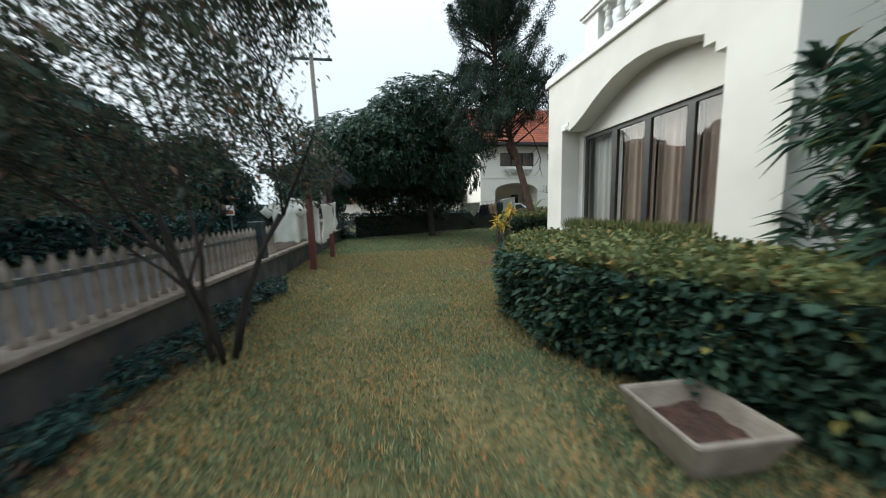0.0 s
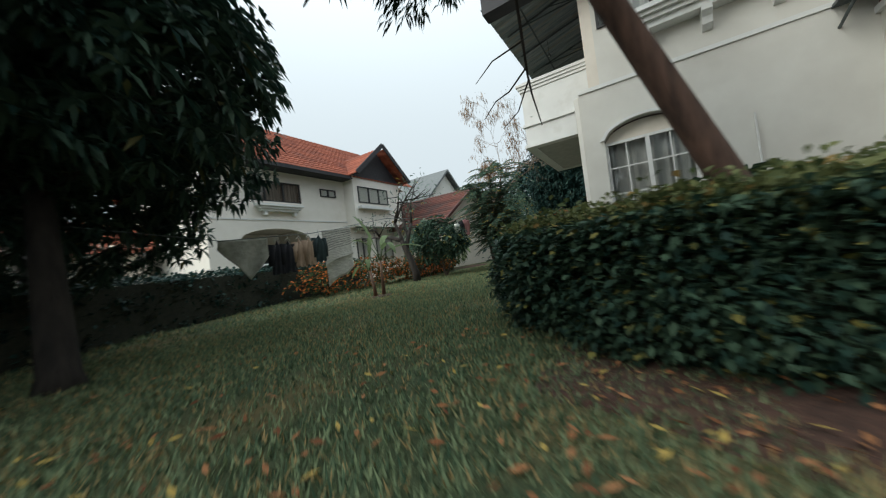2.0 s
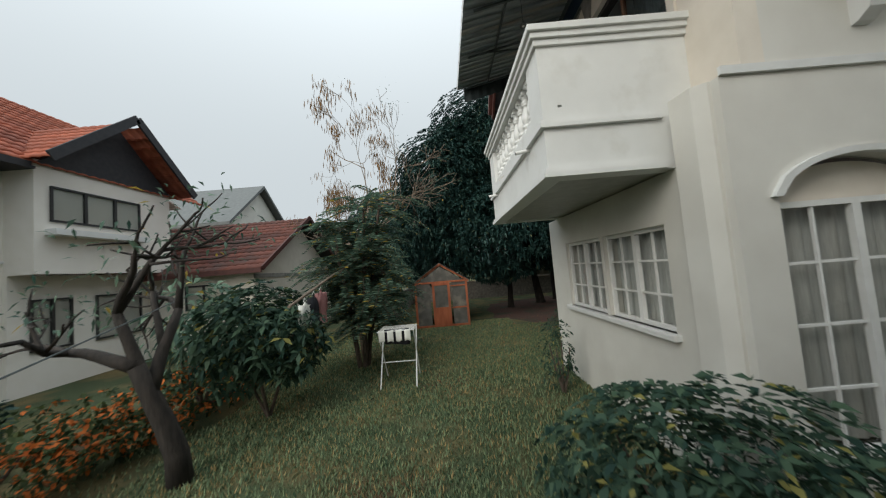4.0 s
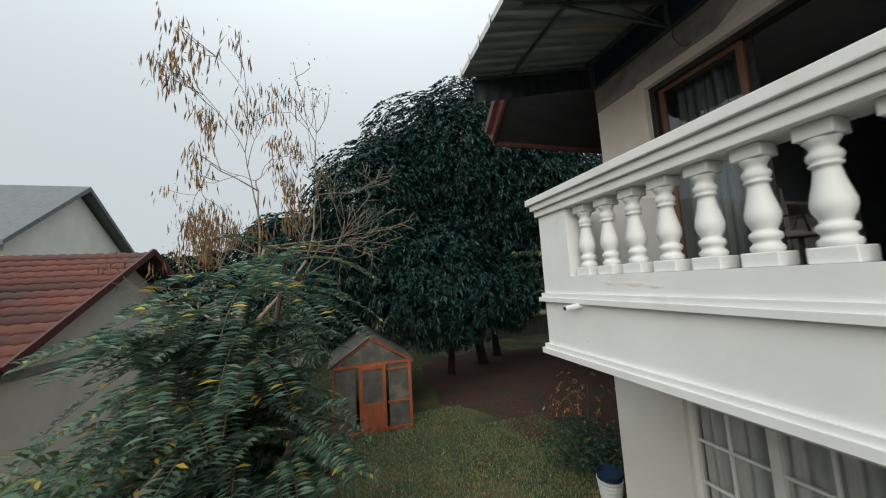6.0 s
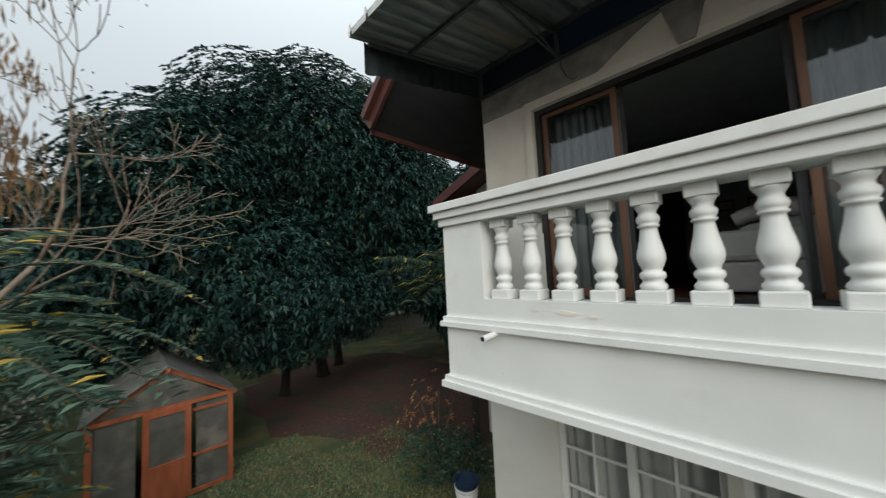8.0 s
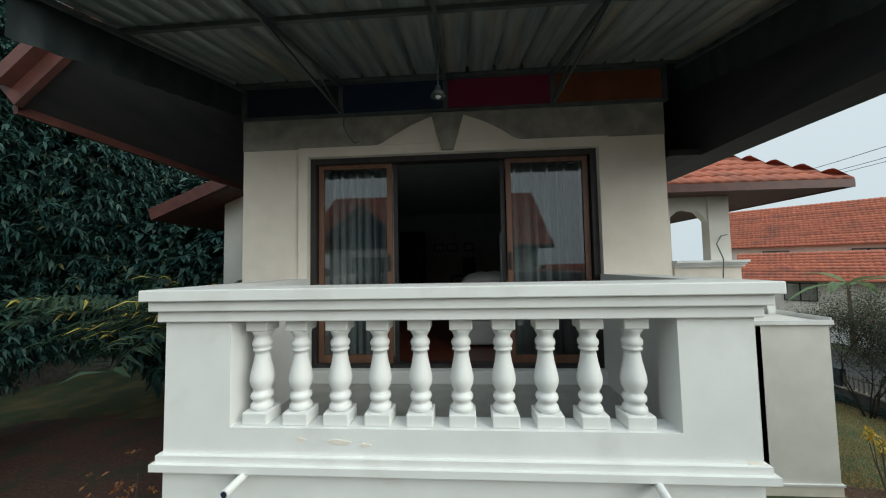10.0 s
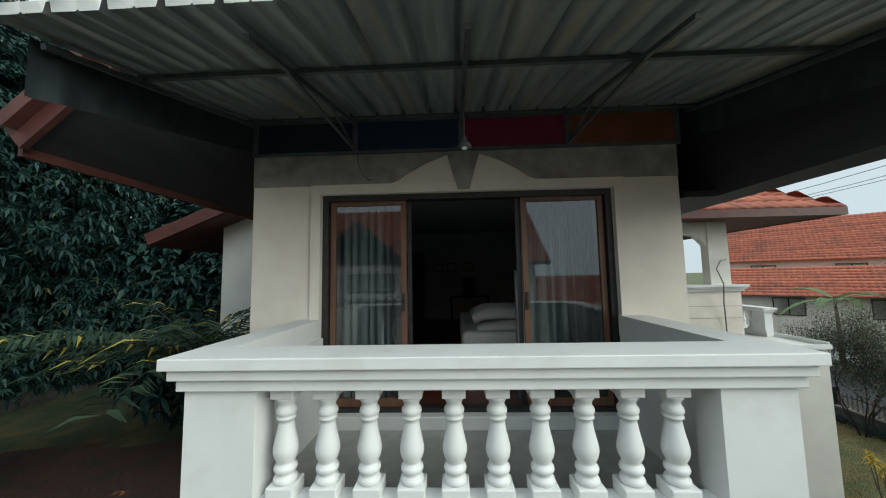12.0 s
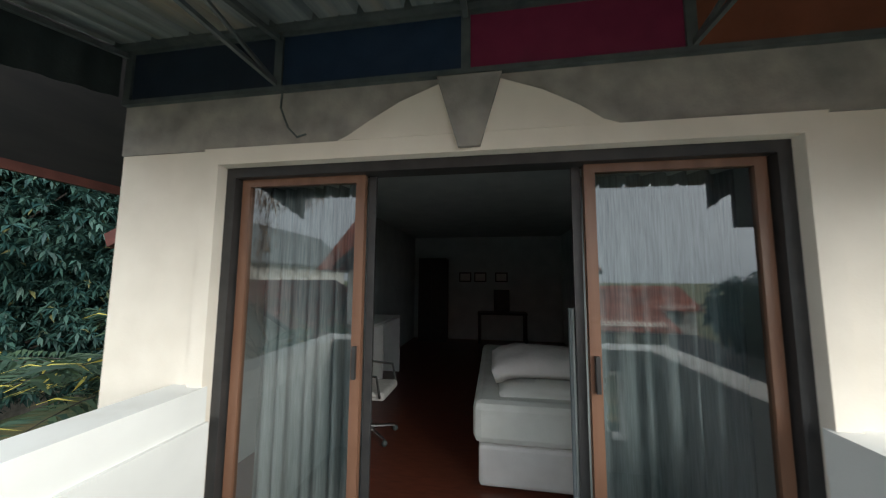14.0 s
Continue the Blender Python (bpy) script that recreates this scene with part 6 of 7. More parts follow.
wl = thing("washing_pole", 13.4, 14.0, 2.0, "bamboo drying pole tied to the feathery tree", "pole")
bm = bmesh.new()
tube(bm, [(14.7, 13.75, 2.6), (13.4, 13.9, 2.28), (11.6, 13.95, 1.85)], [0.02, 0.022, 0.024], 7)
part("pole", bm, M_TWIG, wl)
garment(12.6, 12.95, 13.92, 2.08, 0.62, M_PINK_CLOTH, "dusky pink striped shirt on a hanger", 9)
garment(12.35, 12.7, 13.95, 2.02, 0.6, M_BLACK_CLOTH, "dark jacket on a hanger", 10)
garment(12.05, 12.4, 13.98, 1.93, 0.5, M_SHEET, "white shirt on a hanger", 11)

# drying rack with white cloths
rack = thing("drying_rack", 13.50, 12.65, 0, "folding white drying rack with small white cloths", "drying rack")
for y in (12.3, 13.0):
    bm = bmesh.new()
    tube(bm, [(13.20, y, 1.08), (13.90, y, 0.0)], 0.014, 7)
    tube(bm, [(13.80, y, 1.08), (13.10, y, 0.0)], 0.014, 7)
    part("leg", bm, M_PVC, rack)
for k in range(6):
    bm = bmesh.new()
    tube(bm, [(13.20 + 0.12 * k, 12.28, 1.08), (13.20 + 0.12 * k, 13.02, 1.08)], 0.008, 6)
    part("bar", bm, M_PVC, rack)
bm = bmesh.new()
tube(bm, [(13.33, 12.3, 0.45), (13.33, 13.0, 0.45)], 0.01, 6)
part("stretcher", bm, M_PVC, rack)
for k in range(4):
    cloth("small_cloth", (13.18, 12.36 + 0.17 * k, 1.1), (13.18, 12.48 + 0.17 * k, 1.1), 0.22, M_SHEET, "small white cloth on the drying rack", "laundry", 20 + k, nx=6, nz=6, depth=0.01)
cloth("dark_cloth", (13.30, 12.4, 1.1), (13.30, 12.9, 1.1), 0.3, M_BLACK_CLOTH, "dark cloth on the drying rack", "laundry", 25, nx=8, nz=6)

# ---- garden shed with glazing ----
shed = thing("greenhouse", 20.3, 11.8, 0, "small orange-red timber greenhouse with dusty glazing", "greenhouse")
SX, SXB, SY0, SY1, SW, SP = 19.2, 21.6, 10.82, 12.78, 1.74, 2.4
SM = (SY0 + SY1) / 2


def timber(name, a, b, w=0.07, h=0.07, parent=shed):
    bm = bmesh.new()
    strip(bm, a, b, w, h)
    part(name, bm, M_SHED, parent)


for x in (SX, SXB):
    for y in (SY0, SY1):
        bm = bmesh.new()
        box(bm, x - 0.04, x + 0.04, y - 0.04, y + 0.04, 0, SW, 0.005)
        part("corner_post", bm, M_SHED, shed)
    timber("rafter", (x, SY0 - 0.1, SW - 0.04), (x, SM, SP))
    timber("rafter", (x, SY1 + 0.1, SW - 0.04), (x, SM, SP))
for y in (SY0, SY1):
    timber("wall_plate", (SX, y, SW), (SXB, y, SW))
    timber("sill_rail", (SX, y, 0.06), (SXB, y, 0.06))
    timber("middle_rail", (SX, y, 0.75), (SXB, y, 0.75), 0.05, 0.05)
    part("pane", boxes((SX + 0.04, SXB - 0.04, y - 0.006, y + 0.006, 0.1, SW - 0.04)), M_MESH, shed)
timber("ridge", (SX - 0.1, SM, SP), (SXB + 0.1, SM, SP))
timber("sill_rail", (SX, SY0, 0.06), (SX, SY1, 0.06))
timber("head_rail", (SX, SY0, 1.72), (SX, SY1, 1.72))
for y in (11.42, 12.18):
    timber("stud", (SX, y, 0.05), (SX, y, 1.9))
for z in (0.72, 1.55):
    timber("middle_rail", (SX, SY0, z), (SX, 11.42, z), 0.05, 0.05)
part("pane", boxes((SX - 0.004, SX + 0.004, SY0 + 0.04, 11.38, 0.1, 1.7)), M_MESH, shed)
part("pane", boxes((SX - 0.004, SX + 0.004, 12.22, SY1 - 0.04, 0.1, 1.7)), M_MESH, shed)
bm = bmesh.new()
prism(bm, [(SY0 + 0.12, 1.76), (SY1 - 0.12, 1.76), (SM, SP - 0.08)], "x", SX - 0.004, SX + 0.004)
part("gable_pane", bm, M_MESH, shed)
bm = boxes((SX - 0.06, SX - 0.02, 11.46, 11.55, 0.1, 1.7), (SX - 0.06, SX - 0.02, 12.05, 12.14, 0.1, 1.7), (SX - 0.06, SX - 0.02, 11.55, 12.05, 1.6, 1.7), (SX - 0.06, SX - 0.02, 11.55, 12.05, 0.66, 0.76), (SX - 0.05, SX - 0.025, 11.55, 12.05, 0.1, 0.66))
sd = part("door", bm, M_SHED, shed)
part("door_pane", boxes((SX - 0.042, SX - 0.036, 11.55, 12.05, 0.76, 1.6)), M_MESH, sd)
for s in (SY0 - 0.12, SY1 + 0.12):
    bm = bmesh.new()
    prism(bm, [(s, SW - 0.02), (SM, SP + 0.05), (SM, SP + 0.07), (s, SW)], "x", SX - 0.1, SXB + 0.1)
    part("roof_sheet", bm, M_MESH, shed)

# laundry baskets by the house corner
for k, (x, y, z, mt, lb) in enumerate(((15.05, 8.3, 0, M_PVC, "white slatted plastic laundry basket"), (15.05, 8.3, 0.1, M_NAVY, "dark blue plastic basket stacked in the white one"))):
    ob = thing("laundry_basket", x, y, z, lb, "basket")
    bm = bmesh.new()
    lathe(bm, [(0.15, 0.0), (0.19, 0.36), (0.205, 0.36), (0.205, 0.385), (0.185, 0.385), (0.145, 0.02)], 20, (x, y, z))
    part("tub", bm, mt, ob)
    for j in range(5):
        bm = bmesh.new()
        lathe(bm, [(0.158 + 0.008 * j, 0), (0.164 + 0.008 * j, 0.005), (0.16 + 0.008 * j, 0.025)], 20, (x, y, z + 0.05 + 0.06 * j))
        part("rib", bm, mt, ob)

# garden wall at the end of the plot
gw = thing("garden_wall", 29, 4, 0, "stained grey garden wall behind the mango tree", "wall", kind="structure")
part("wall", boxes((29, 29.2, -14, 14, 0, 1.15), (20, 29, 14, 14.2, 0, 1.15)), M_CONCRETE, gw)
part("coping", boxes((28.95, 29.25, -14, 14, 1.15, 1.22)), M_TROUGH, gw)


# ---- neighbouring houses ----
def plain_window(parent, axis, c0, c1, z0, z1, d, out, label=""):
    return grid_window("window", axis, c0, c1, z0, z1, d, parent, 1, 1, M_DARKF, bars=False, out=out, cloth=M_CURTAIN2, halves=3 if c1 - c0 > 1.8 else 2, label=label)


nh = thing("neighbour_house", 11.5, 24.0, 0, "two-storey white neighbouring house with a red tiled roof", "house", "neighbouring houses")
NY = 22.0
walls(nh, M_NEIGHBOUR, "", (7.6, 8.7, NY, NY + 0.2, 0, 5.6), (12.0, 14.3, NY, NY + 0.2, 0, 5.6), (8.7, 12.0, NY, NY + 0.2, 2.95, 4.05), (8.7, 9.1, NY, NY + 0.2, 4.05, 4.98), (11.66, 12.0, NY, NY + 0.2, 4.05, 4.98), (8.7, 12.0, NY, NY + 0.2, 4.98, 5.6),
      (7.6, 7.8, NY + 0.2, 30, 0, 5.6), (14.3, 18.1, 21.25, 21.4, 2.9, 5.7), (14.3, 14.45, 21.4, NY, 2.9, 5.7), (17.95, 18.1, 21.4, 30, 0, 5.7), (14.3, 17.95, 21.9, 22.0, 0, 2.9), (7.8, 17.95, 29.8, 30, 0, 5.6))
bm = bmesh.new()
prism(bm, [(8.7, 2.95), (12.0, 2.95)] + arch_pts(8.7, 12.0, 2.35, 0.5)[::-1], "y", NY, NY + 0.2)
part("arch_wall", bm, M_NEIGHBOUR, nh)
part("carport_wall", boxes((8.7, 12.0, 24.8, 25, 0, 3), (8.5, 8.7, 22.2, 25, 0, 3), (12.0, 12.2, 22.2, 25, 0, 3), (8.5, 12.2, 22.2, 25, 2.95, 3.05)), M_PLASTER, nh)
part("carport_door", boxes((11.0, 11.6, 24.74, 24.8, 0, 2.1)), M_DARKWOOD, nh)
plain_window(nh, "y", 9.1, 11.66, 4.06, 4.98, NY + 0.05, -1, "wide dark-framed window with curtains")
plain_window(nh, "y", 12.75, 13.7, 4.5, 4.9, NY - 0.03, -1, "narrow dark window")
plain_window(nh, "y", 14.6, 16.95, 4.2, 5.1, 21.22, -1, "dark-framed window with curtains")
plain_window(nh, "y", 14.7, 15.6, 1.0, 2.3, 21.86, -1, "dark ground-floor window")
plain_window(nh, "y", 16.2, 17.6, 1.0, 2.3, 21.86, -1, "dark ground-floor window")
part("string_course", boxes((7.6, 14.3, NY - 0.03, NY, 3.2, 3.26)), M_TRIM, nh)
sh = part("window_shelf", boxes((9.4, 11.5, NY - 0.4, NY, 3.78, 3.88), (9.5, 11.4, NY - 0.32, NY, 3.68, 3.78), (9.6, 11.3, NY - 0.24, NY, 3.58, 3.68)), M_TRIM, nh)
part("window_shelf", boxes((14.5, 17.0, 20.95, 21.25, 3.85, 4.0)), M_TRIM, nh)
for x in (9.75, 11.1):
    part("bracket", boxes((x, x + 0.12, NY - 0.2, NY, 3.42, 3.58)), M_TRIM, sh)
bay_e, bay_r = 5.62, 7.5
roof_part(nh, [((7.0, 21.2, 5.55), (1, 0, 0), (0, 4.8, 3.65), 12.7, 6.0), ((7.0, 31.0, 5.4), (1, 0, 0), (0, -5, 3.8), 12.7, 6.2),
               ((14.1, 20.6, bay_e), (0, 1, 0), (2.2, 0, bay_r - bay_e), 5.0, 2.9), ((18.5, 20.6, bay_e), (0, 1, 0), (-2.2, 0, bay_r - bay_e), 5.0, 2.9)], M_TILE, label="rows of red clay tiles")
bm = bmesh.new()
prism(bm, [(14.3, 5.6), (18.1, 5.6), (16.3, 7.3)], "y", 21.2, 21.3)
part("gable", bm, M_SOFFIT, nh, "dark brown boarded gable")
bm = bmesh.new()
for ex in (14.1, 18.5):
    strip(bm, (ex, 20.6, bay_e + 0.02), (16.3, 20.6, bay_r + 0.06), 0.06, 0.24)
box(bm, 7.0, 14.2, 21.16, 21.2, 5.42, 5.58)
part("barge_board", bm, M_SOFFIT, nh)
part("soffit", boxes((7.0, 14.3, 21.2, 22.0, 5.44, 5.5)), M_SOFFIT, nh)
for x in (19.4, 7.4):
    bm = bmesh.new()
    prism(bm, [(22, 5.5), (30, 5.5), (26, 9.0)], "x", x, x + 0.2)
    part("gable_wall", bm, M_NEIGHBOUR, nh)

car = thing("parked_car", 10.2, 22.9, 0, "silver car parked in the neighbour's carport", "car")
bm = bmesh.new()
prism(bm, [(8.9, 0.35), (8.85, 0.75), (9.3, 0.9), (9.7, 1.35), (10.9, 1.38), (11.5, 0.95), (11.85, 0.85), (11.85, 0.35)], "y", 22.4, 23.9)
bmesh.ops.bevel(bm, geom=bm.edges[:], offset=0.08, segments=2, affect="EDGES")
part("body", bm, M_PVC, car, smooth=True)
bm = bmesh.new()
prism(bm, [(9.45, 0.95), (9.78, 1.28), (10.85, 1.3), (11.3, 0.95)], "y", 22.37, 22.395)
part("side_window", bm, M_DARKF, car)
for x in (9.4, 11.3):
    bm = bmesh.new()
    bmesh.ops.create_cone(bm, cap_ends=True, segments=20, radius1=0.31, radius2=0.31, depth=0.2, matrix=pose(x, 22.5, 0.31, 90, 0, 0))
    part("wheel", bm, M_STEEL, car)

# low garage house
lh = thing("garage_house", 20.5, 20.5, 0, "low cream house with a weathered red tiled roof", "house", "neighbouring houses")
walls(lh, M_PLASTER, "", (17.9, 18.05, 18.2, 26, 0, 2.75), (18.05, 25.1, 18.2, 18.35, 0, 2.75))
bm = bmesh.new()
prism(bm, [(18.0, 2.75), (25.1, 2.75), (21.6, 4.7)], "y", 18.2, 18.3)
part("gable_wall", bm, M_PLASTER, lh)
part("band", boxes((17.87, 25.1, 18.17, 18.2, 2.45, 2.6)), M_GREYW, lh)
grid_window("window", "x", 19.3, 20.6, 1.5, 2.35, 17.88, lh, 1, 1, M_DARKF, bars=False, out=-1, cloth=M_CURTAIN, label="dark-framed garage window")
roof_part(lh, [((17.5, 17.7, 2.75), (0, 1, 0), (4.1, 0, 2.35), 9.0, 4.72), ((25.7, 17.7, 2.75), (0, 1, 0), (-4.1, 0, 2.35), 9.0, 4.72)], M_TILE_DARK, label="weathered dark red roof tiles")
bm = bmesh.new()
for ex in (17.5, 25.7):
    strip(bm, (ex, 17.68, 2.75), (21.6, 17.68, 5.12), 0.05, 0.16)
box(bm, 17.44, 17.5, 17.7, 26.5, 2.62, 2.78)
part("fascia", bm, M_FASCIA, lh)
bm = bmesh.new()
prism(bm, [(17.5, 2.68), (17.5, 2.73), (21.6, 5.08), (25.7, 2.73), (25.7, 2.68), (21.6, 5.0)], "y", 17.7, 26.5)
part("soffit", bm, M_SOFFIT, lh)

# grey-roofed house behind
gh = thing("grey_roof_house", 31, 29, 0, "white house with a grey gable roof behind the garage", "house", "neighbouring houses")
bm = boxes((27.5, 34.5, 25.4, 40, 0, 6.6))
prism(bm, [(27.5, 6.6), (34.5, 6.6), (31, 9.3)], "y", 25.4, 25.6)
part("wall", bm, M_WHITE, gh)
bm = bmesh.new()
prism(bm, [(26.8, 6.15), (31, 9.45), (35.2, 6.15), (35.2, 6.35), (31, 9.7), (26.8, 6.35)], "y", 24.9, 41)
part("roof", bm, M_SLATE, gh)
plain_window(gh, "y", 29.5, 31.5, 3.5, 5.0, 25.37, -1)


def far_house(x, y, w, d, eave, ridge, turn, label):
    """A plain house far off: walls, tiled gable roof, a few windows."""
    ob = thing("distant_house", x, y, 0, label, "house", "distant houses")
    bm = boxes((x - w / 2, x + w / 2, y - d / 2, y + d / 2, 0, eave))
    prism(bm, [(y - d / 2, eave), (y + d / 2, eave), (y, ridge - 0.15)], "x", x - w / 2, x + w / 2)
    part("wall", bm, M_PLASTER, ob)
    ln = math.hypot(d / 2 + 0.5, ridge - eave + 0.3)
    roof_part(ob, [((x - w / 2 - 0.5, y - d / 2 - 0.5, eave - 0.3), (1, 0, 0), (0, d / 2 + 0.5, ridge - eave + 0.3), w + 1, ln), ((x - w / 2 - 0.5, y + d / 2 + 0.5, eave - 0.3), (1, 0, 0), (0, -d / 2 - 0.5, ridge - eave + 0.3), w + 1, ln)], M_TILE)
    for k in (-0.28, 0.2):
        for z in ((eave - 1.5,) if eave < 4 else (1.0, eave - 1.7)):
            plain_window(ob, "y", x + w * k - 0.7, x + w * k + 0.7, z, z + 1.1, y - d / 2 - 0.03, -1)
            plain_window(ob, "y", x + w * k - 0.7, x + w * k + 0.7, z, z + 1.1, y + d / 2 + 0.03, 1)
            plain_window(ob, "x", y + d * k - 0.6, y + d * k + 0.6, z, z + 1.1, x + w / 2 + 0.03, 1)
    ob.matrix_basis = ob.matrix_basis @ Matrix.Rotation(radians(turn), 4, "Z")
    return ob


far_house(-3.5, 46, 9, 8, 2.6, 4.6, 0, "low house with a red tiled roof beyond the gardens")
far_house(4.6, 30, 5, 7, 2.7, 4.3, 0, "low red-roofed annex beside the neighbouring house")
far_house(-19, 26, 10, 9, 3.6, 6.4, 0, "house with a red tiled roof across the street")
far_house(-17, -16, 9, 9, 5.9, 9.2, -43, "two-storey cream house with a red tiled roof across the street")
far_house(-12, -9.5, 8, 5, 3.6, 5.2, -43, "low red-roofed front of the house across the street")
far_house(38, 2, 9, 9, 3.0, 5.2, 0, "cream house with a red roof behind the garden wall")
fw = thing("street_wall", -9.5, -4, 0, "white garden wall across the street with dark railings", "wall", kind="structure")
part("wall", boxes((-9.0, -8.85, -22, 3, 0, 0.9)), M_TRIM, fw)
for k in range(90):
    part("railing_bar", boxes((-8.935, -8.915, -21 + 0.26 * k, -20.98 + 0.26 * k, 0.9, 1.5)), M_STEEL, fw)
part("railing_rail", boxes((-8.94, -8.91, -21, 2.6, 1.4, 1.43)), M_STEEL, fw)

# utility pole and wires
pole = thing("utility_pole", -2.3, 16.5, 0, "leaning concrete utility pole with a crossarm", "pole")
bm = bmesh.new()
tube(bm, [(-2.0, 15.6, 0), (-2.6, 18.0, 9.3)], [0.14, 0.1], 12)
part("mast", bm, M_CONCRETE, pole)
part("crossarm", boxes((-3.65, -1.55, 17.95, 18.05, 9.0, 9.1)), M_DARKWOOD, pole)
for x in (-3.5, -2.95, -1.7):
    bm = bmesh.new()
    lathe(bm, [(0.04, 0), (0.07, 0.04), (0.05, 0.08), (0.07, 0.12), (0.03, 0.18)], 10, (x, 18, 9.1))
    part("insulator", bm, M_STEEL, pole)
for j, x in enumerate((-3.5, -2.95, -1.7)):
    w = thing("overhead_wire", x, 0, 8, "thin overhead power wire", "wire", "overhead wires")
    bm = bmesh.new()
    tube(bm, [(x, 18 - 4.4 * k, 9.25 - 1.3 * math.sin(math.pi * k / 10)) for k in range(11)], 0.012, 4)
    part("wire", bm, M_STEEL, w)
st = thing("street_sign", -3.4, 9.3, 0, "small orange and white street sign on a thin post", "sign")
bm = bmesh.new()
tube(bm, [(-3.4, 9.3, 0), (-3.4, 9.3, 1.35)], 0.02, 6)
part("post", bm, M_STEEL, st)
sp = part("plate", boxes((-3.5, -3.3, 9.28, 9.29, 1.1, 1.38)), M_PVC, st)
part("orange_panel", boxes((-3.48, -3.32, 9.27, 9.28, 1.13, 1.24)), M_ORANGE, sp)

# trees across the street and between the houses
for k, (x, y, r, h, n) in enumerate(((-10, 6.5, 3.0, 3.0, 1500), (-11.5, 12.5, 3.2, 3.4, 1500), (-10, -1.0, 2.6, 4.2, 1300), (-9.5, 20, 2.6, 3.0, 900), (30, 15, 3.2, 4.6, 1300), (34, 6.5, 4.5, 5.0, 1500), (27, 19.0, 2.2, 3.0, 800), (32, -4, 4.5, 6.0, 1300), (19.5, 1.5, 2.8, 4.2, 1700), (24, -3, 3.6, 5.5, 1500), (18.5, -5, 3.0, 4.5, 1100), (34, 1.5, 4, 6.5, 1300), (36, 12, 4, 5, 1100), (-5.5, 30, 3, 3, 900))):
    rng = np.random.default_rng(200 + k)
    ob = thing("street_tree" if x < 0 else "garden_tree", x, y, 0, "dense dark green broadleaf tree", "tree")
    bm = bmesh.new()
    tube(bm, [(x, y, -0.05), (x + 0.1, y, h * 0.5), (x, y + 0.1, h)], [0.22, 0.17, 0.1], 9)
    for j in range(5):
        a = j * 1.3
        tube(bm, [(x, y, h * 0.5), (x + r * 0.6 * math.cos(a), y + r * 0.6 * math.sin(a), h * 1.1)], [0.1, 0.03], 6)
    part("trunk", bm, M_BARK, ob)
    p, o = crown_points(rng, n * 2, (x, y, h * 1.05), (r, r, h * 0.8), 0.5, 14, 0.3)
    b, w, q1, q2 = rosettes(rng, p, o, 7, 0.34, 0.12)
    part("crown", leaves_mesh("crown", b, w, q1, q2, M_MANGO, rng, 0.3), None, ob)

# ---- bedroom furniture ----
bed = thing("bed", 10.9, 6.9, 3.6, "bed with pale mattress and box base", "bed")
bm = bmesh.new()
box(bm, 10.2, 11.52, 5.9, 8.1, 3.62, 3.92, 0.03)
part("base", bm, M_LINEN, bed, smooth=False)
bm = bmesh.new()
box(bm, 10.17, 11.56, 5.88, 8.13, 3.925, 4.24, 0.06)
part("mattress", bm, M_SHEET, bed)


def soft_box(name, x0, x1, y0, y1, z0, z1, mat, label, category):
    bm = bmesh.new()
    bmesh.ops.create_grid(bm, x_segments=18, y_segments=14, size=0.5)
    lo = {}
    top = list(bm.verts)
    for v in top:
        u, w = v.co.x * 2, v.co.y * 2
        e = max(0.0, (1 - abs(u) ** 3) * (1 - abs(w) ** 3))
        k = 0.04 * noise.noise(Vector((u * 2.2, w * 2.2, z0))) + 0.02 * noise.noise(Vector((u * 6, w * 6, z1)))
        v.co = (x0 + (x1 - x0) * (v.co.x + 0.5), y0 + (y1 - y0) * (v.co.y + 0.5), z0 + (z1 - z0) * (0.25 + 0.75 * e ** 0.5) + k * e)
    ob = new(name, finish(bm, name, mat, True))
    ob.modifiers.new("thickness", "SOLIDIFY").thickness = 0.12
    return tagged(ob, label, category)


soft_box("folded_quilt", 10.3, 11.36, 7.1, 8.0, 4.24, 4.34, M_SHEET, "folded white quilt on the bed", "bedding")
soft_box("pillow", 10.35, 11.42, 7.12, 7.92, 4.37, 4.54, M_LINEN, "rumpled pale pillow on the folded quilt", "pillow")
ch = thing("office_chair", 12.6, 7.45, 3.6, "grey office chair with chrome arms and star base", "chair")
bm = bmesh.new()
box(bm, 12.41, 12.86, 7.25, 7.70, 4.02, 4.1, 0.03)
part("seat", bm, M_CHAIR, ch)
bm = bmesh.new()
box(bm, 12.82, 12.88, 7.25, 7.70, 4.15, 4.65, 0.025)
part("backrest", bm, M_CHAIR, ch)
bm = bmesh.new()
tube(bm, [(12.64, 7.47, 3.66), (12.64, 7.47, 4.02)], 0.025, 10)
part("column", bm, M_RUST, ch)
for k in range(5):
    a = k * 1.2566
    bm = bmesh.new()
    tube(bm, [(12.64, 7.47, 3.7), (12.64 + 0.27 * math.cos(a), 7.47 + 0.27 * math.sin(a), 3.66)], [0.02, 0.014], 7)
    leg = part("base_leg", bm, M_RUST, ch)
    bm = bmesh.new()
    bmesh.ops.create_uvsphere(bm, u_segments=10, v_segments=6, radius=0.028, matrix=Matrix.Translation((12.64 + 0.28 * math.cos(a), 7.47 + 0.28 * math.sin(a), 3.63)))
    part("castor", bm, M_STEEL, leg)
for y in (7.23, 7.72):
    bm = bmesh.new()
    tube(bm, [(12.81, y, 4.05), (12.76, y, 4.27), (12.48, y, 4.25), (12.44, y, 4.06)], 0.013, 7)
    part("arm", bm, M_RUST, ch)
dk = thing("dressing_table", 11.2, 2.6, 3.6, "dark dressing table against the far wall", "table")
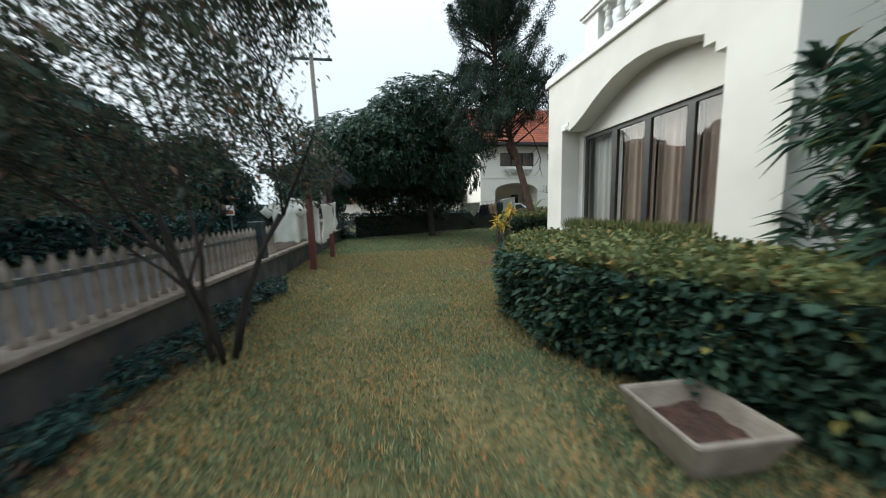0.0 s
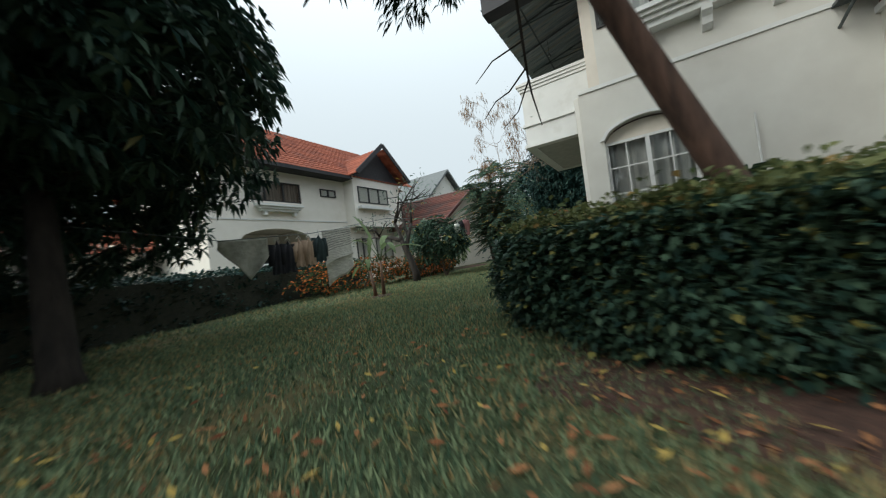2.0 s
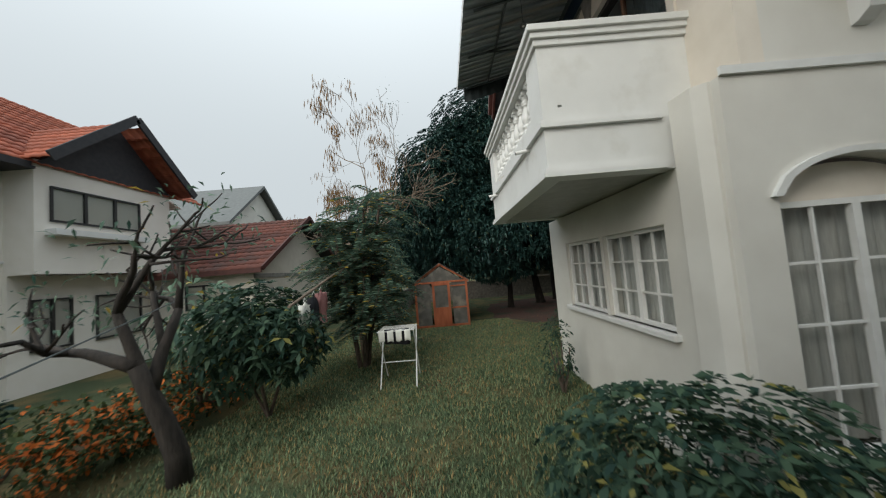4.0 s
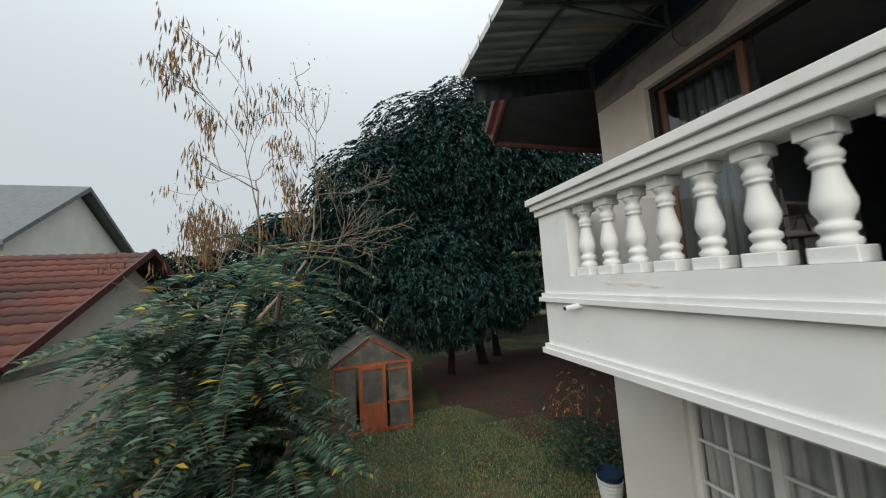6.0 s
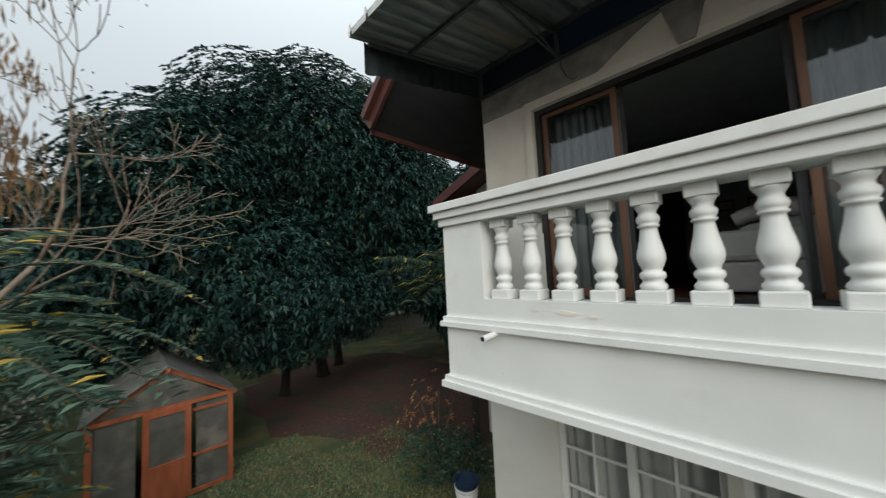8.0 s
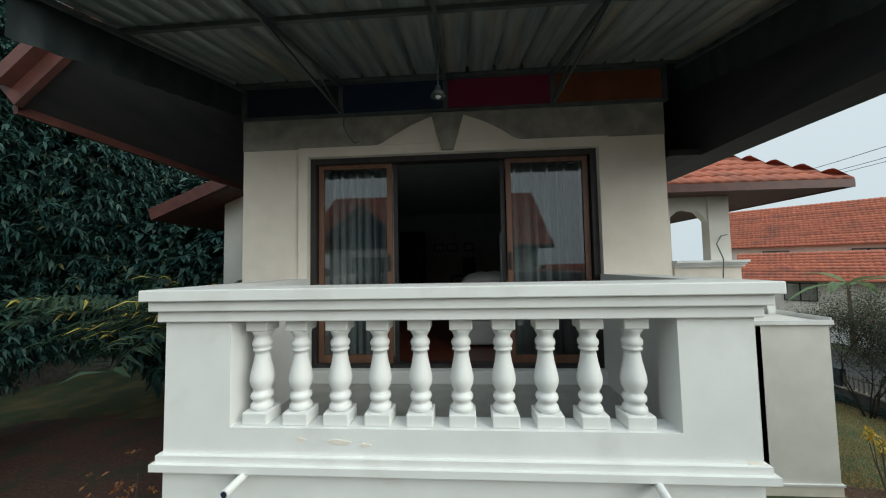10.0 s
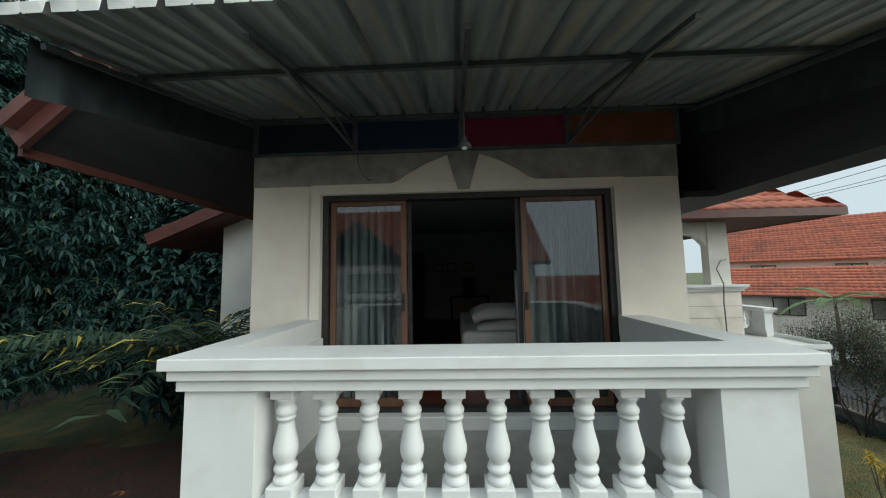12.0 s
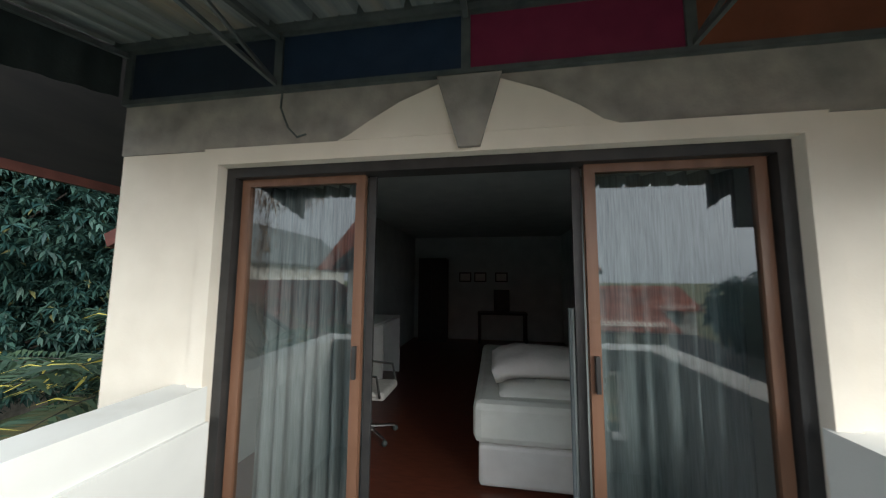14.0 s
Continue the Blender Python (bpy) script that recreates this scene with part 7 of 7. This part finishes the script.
part("top", boxes((10.6, 11.8, 2.1, 2.6, 4.3, 4.35)), M_DARKF, dk)
for x, y in ((10.64, 2.14), (11.76, 2.14), (10.64, 2.56), (11.76, 2.56)):
    part("leg", boxes((x - 0.03, x + 0.03, y - 0.03, y + 0.03, 3.6, 4.3)), M_DARKF, dk)
part("mirror_frame", boxes((11.0, 11.4, 2.1, 2.14, 4.35, 4.9), bevel=0.015), M_DARKF, dk)
dr = thing("wardrobe", 12.9, 2.4, 3.6, "dark wooden wardrobe in the corner", "wardrobe")
part("body", boxes((12.6, 13.3, 2.08, 2.6, 3.6, 5.7), bevel=0.01), M_DARKF, dr)
part("door", boxes((12.62, 12.94, 2.6, 2.62, 3.65, 5.65)), M_DARKF, dr)
part("door", boxes((12.96, 13.28, 2.6, 2.62, 3.65, 5.65)), M_DARKF, dr)
sk = thing("side_shelf", 13.2, 6.0, 3.6, "white open shelf along the bedroom wall", "shelf")
part("top", boxes((13.0, 13.5, 5.2, 6.9, 4.5, 4.54)), M_WFRAME, sk)
for y in (5.2, 6.03, 6.86):
    part("upright", boxes((13.0, 13.5, y, y + 0.04, 3.6, 4.5)), M_WFRAME, sk)
for k, x in enumerate((11.2, 11.75, 12.15)):
    pf = thing("picture_frame", x, 2.07, 5.2, "small framed picture on the bedroom wall", "picture", "pictures on the wall")
    part("frame", boxes((x - 0.16, x + 0.16, 2.055, 2.08, 5.1, 5.35)), M_DARKF, pf)
    part("picture", boxes((x - 0.13, x + 0.13, 2.082, 2.086, 5.13, 5.32)), M_LINEN, pf)

# ---- plants in the bay's window box ----
rng = np.random.default_rng(91)
n = 2400
b = np.column_stack([rng.uniform(4.1, 4.36, n), rng.uniform(2.1, 4.75, n), np.full(n, 0.7)])
ob = tagged(new("window_box_grass", leaves_mesh("window_box_grass", b, np.array([0, 0, 1.0]) + rng.normal(size=(n, 3)) * 0.25, 0.21 * (0.5 + 0.8 * rng.random(n)), 0.012, M_HEDGE_TOP, rng, 0.1)), "yellow-green grassy plants along the window sill", "plants", kind="stuff")

# ---- fallen leaves, then the grass ----
rng = np.random.default_rng(92)
n = 1900
c = np.array([(3.7, 6.6), (2.6, 9.2), (3.6, 7.6), (2.2, 10.6), (3.6, 8.4), (17.0, 10.0), (7.6, 13.5), (2.0, 5.0), (15.5, 11.5), (18.5, 8.5), (3.4, 7.0)])[rng.integers(0, 11, n)]
b = np.column_stack([c + rng.normal(size=(n, 2)) * 1.1, 0.025 + 0.02 * rng.random(n)])
tagged(new("fallen_leaves", leaves_mesh("fallen_leaves", b, rng.normal(size=(n, 3)) * (1, 1, 0.12), 0.07 * (0.5 + 0.8 * rng.random(n)), 0.024, M_DEAD, rng, 0.02)), "scattered brown and yellow fallen leaves on the lawn", "leaves", kind="stuff")


def grass(n, x0, x1, y0, y1, h, seed, w=0.006):
    rng = np.random.default_rng(seed)
    p = np.column_stack([rng.uniform(x0, x1, n), rng.uniform(y0, y1, n), np.zeros(n)])
    keep = rng.random(n) < 0.45 + 0.55 * (np.sin(p[:, 0] * 2.1 + np.sin(p[:, 1] * 1.3)) * np.sin(p[:, 1] * 1.7) > -0.35)
    p = p[keep]
    m = len(p)
    a = rng.random(m) * 6.28
    lean = np.column_stack([np.cos(a), np.sin(a), np.zeros(m)]) * (0.25 + 0.7 * rng.random((m, 1)))
    hh = h * (0.4 + 0.9 * rng.random((m, 1)))
    side = np.column_stack([-np.sin(a), np.cos(a), np.zeros(m)]) * w * (0.7 + 0.6 * rng.random((m, 1)))
    tip = p + lean * hh + np.array([0, 0, 1.0]) * hh
    v = np.stack([p - side, p + side, tip], 1).reshape(-1, 3)
    return v, np.arange(3 * m).reshape(m, 3)


for name, label, mat, fields in (
        ("dry_grass", "short straw-coloured dry lawn grass", M_GRASS_DRY, ((170000, -0.9, 3.6, -2.5, 8.0, 0.04, 1, 0.0055),)),
        ("grass", "short uneven lawn grass, green with dry blades", M_GRASS, ((90000, -0.9, 3.6, -2.5, 8.0, 0.04, 5, 0.0055), (170000, -0.9, 9.5, 8.0, 14.0, 0.042, 2, 0.0065), (120000, 9.5, 20.0, 9.2, 15.5, 0.05, 3, 0.009), (16000, -0.9, 12.0, 14.0, 17.0, 0.06, 4, 0.01), (22000, 14.0, 18.5, 7.3, 9.4, 0.045, 6, 0.007)))):
    V, F, c = [], [], 0
    for args in fields:
        v, f = grass(*args)
        V.append(v)
        F.append(f + c)
        c += len(v)
    tagged(new(name, quads_mesh(name, np.concatenate(V), np.concatenate(F), mat)), label, "grass", kind="stuff")
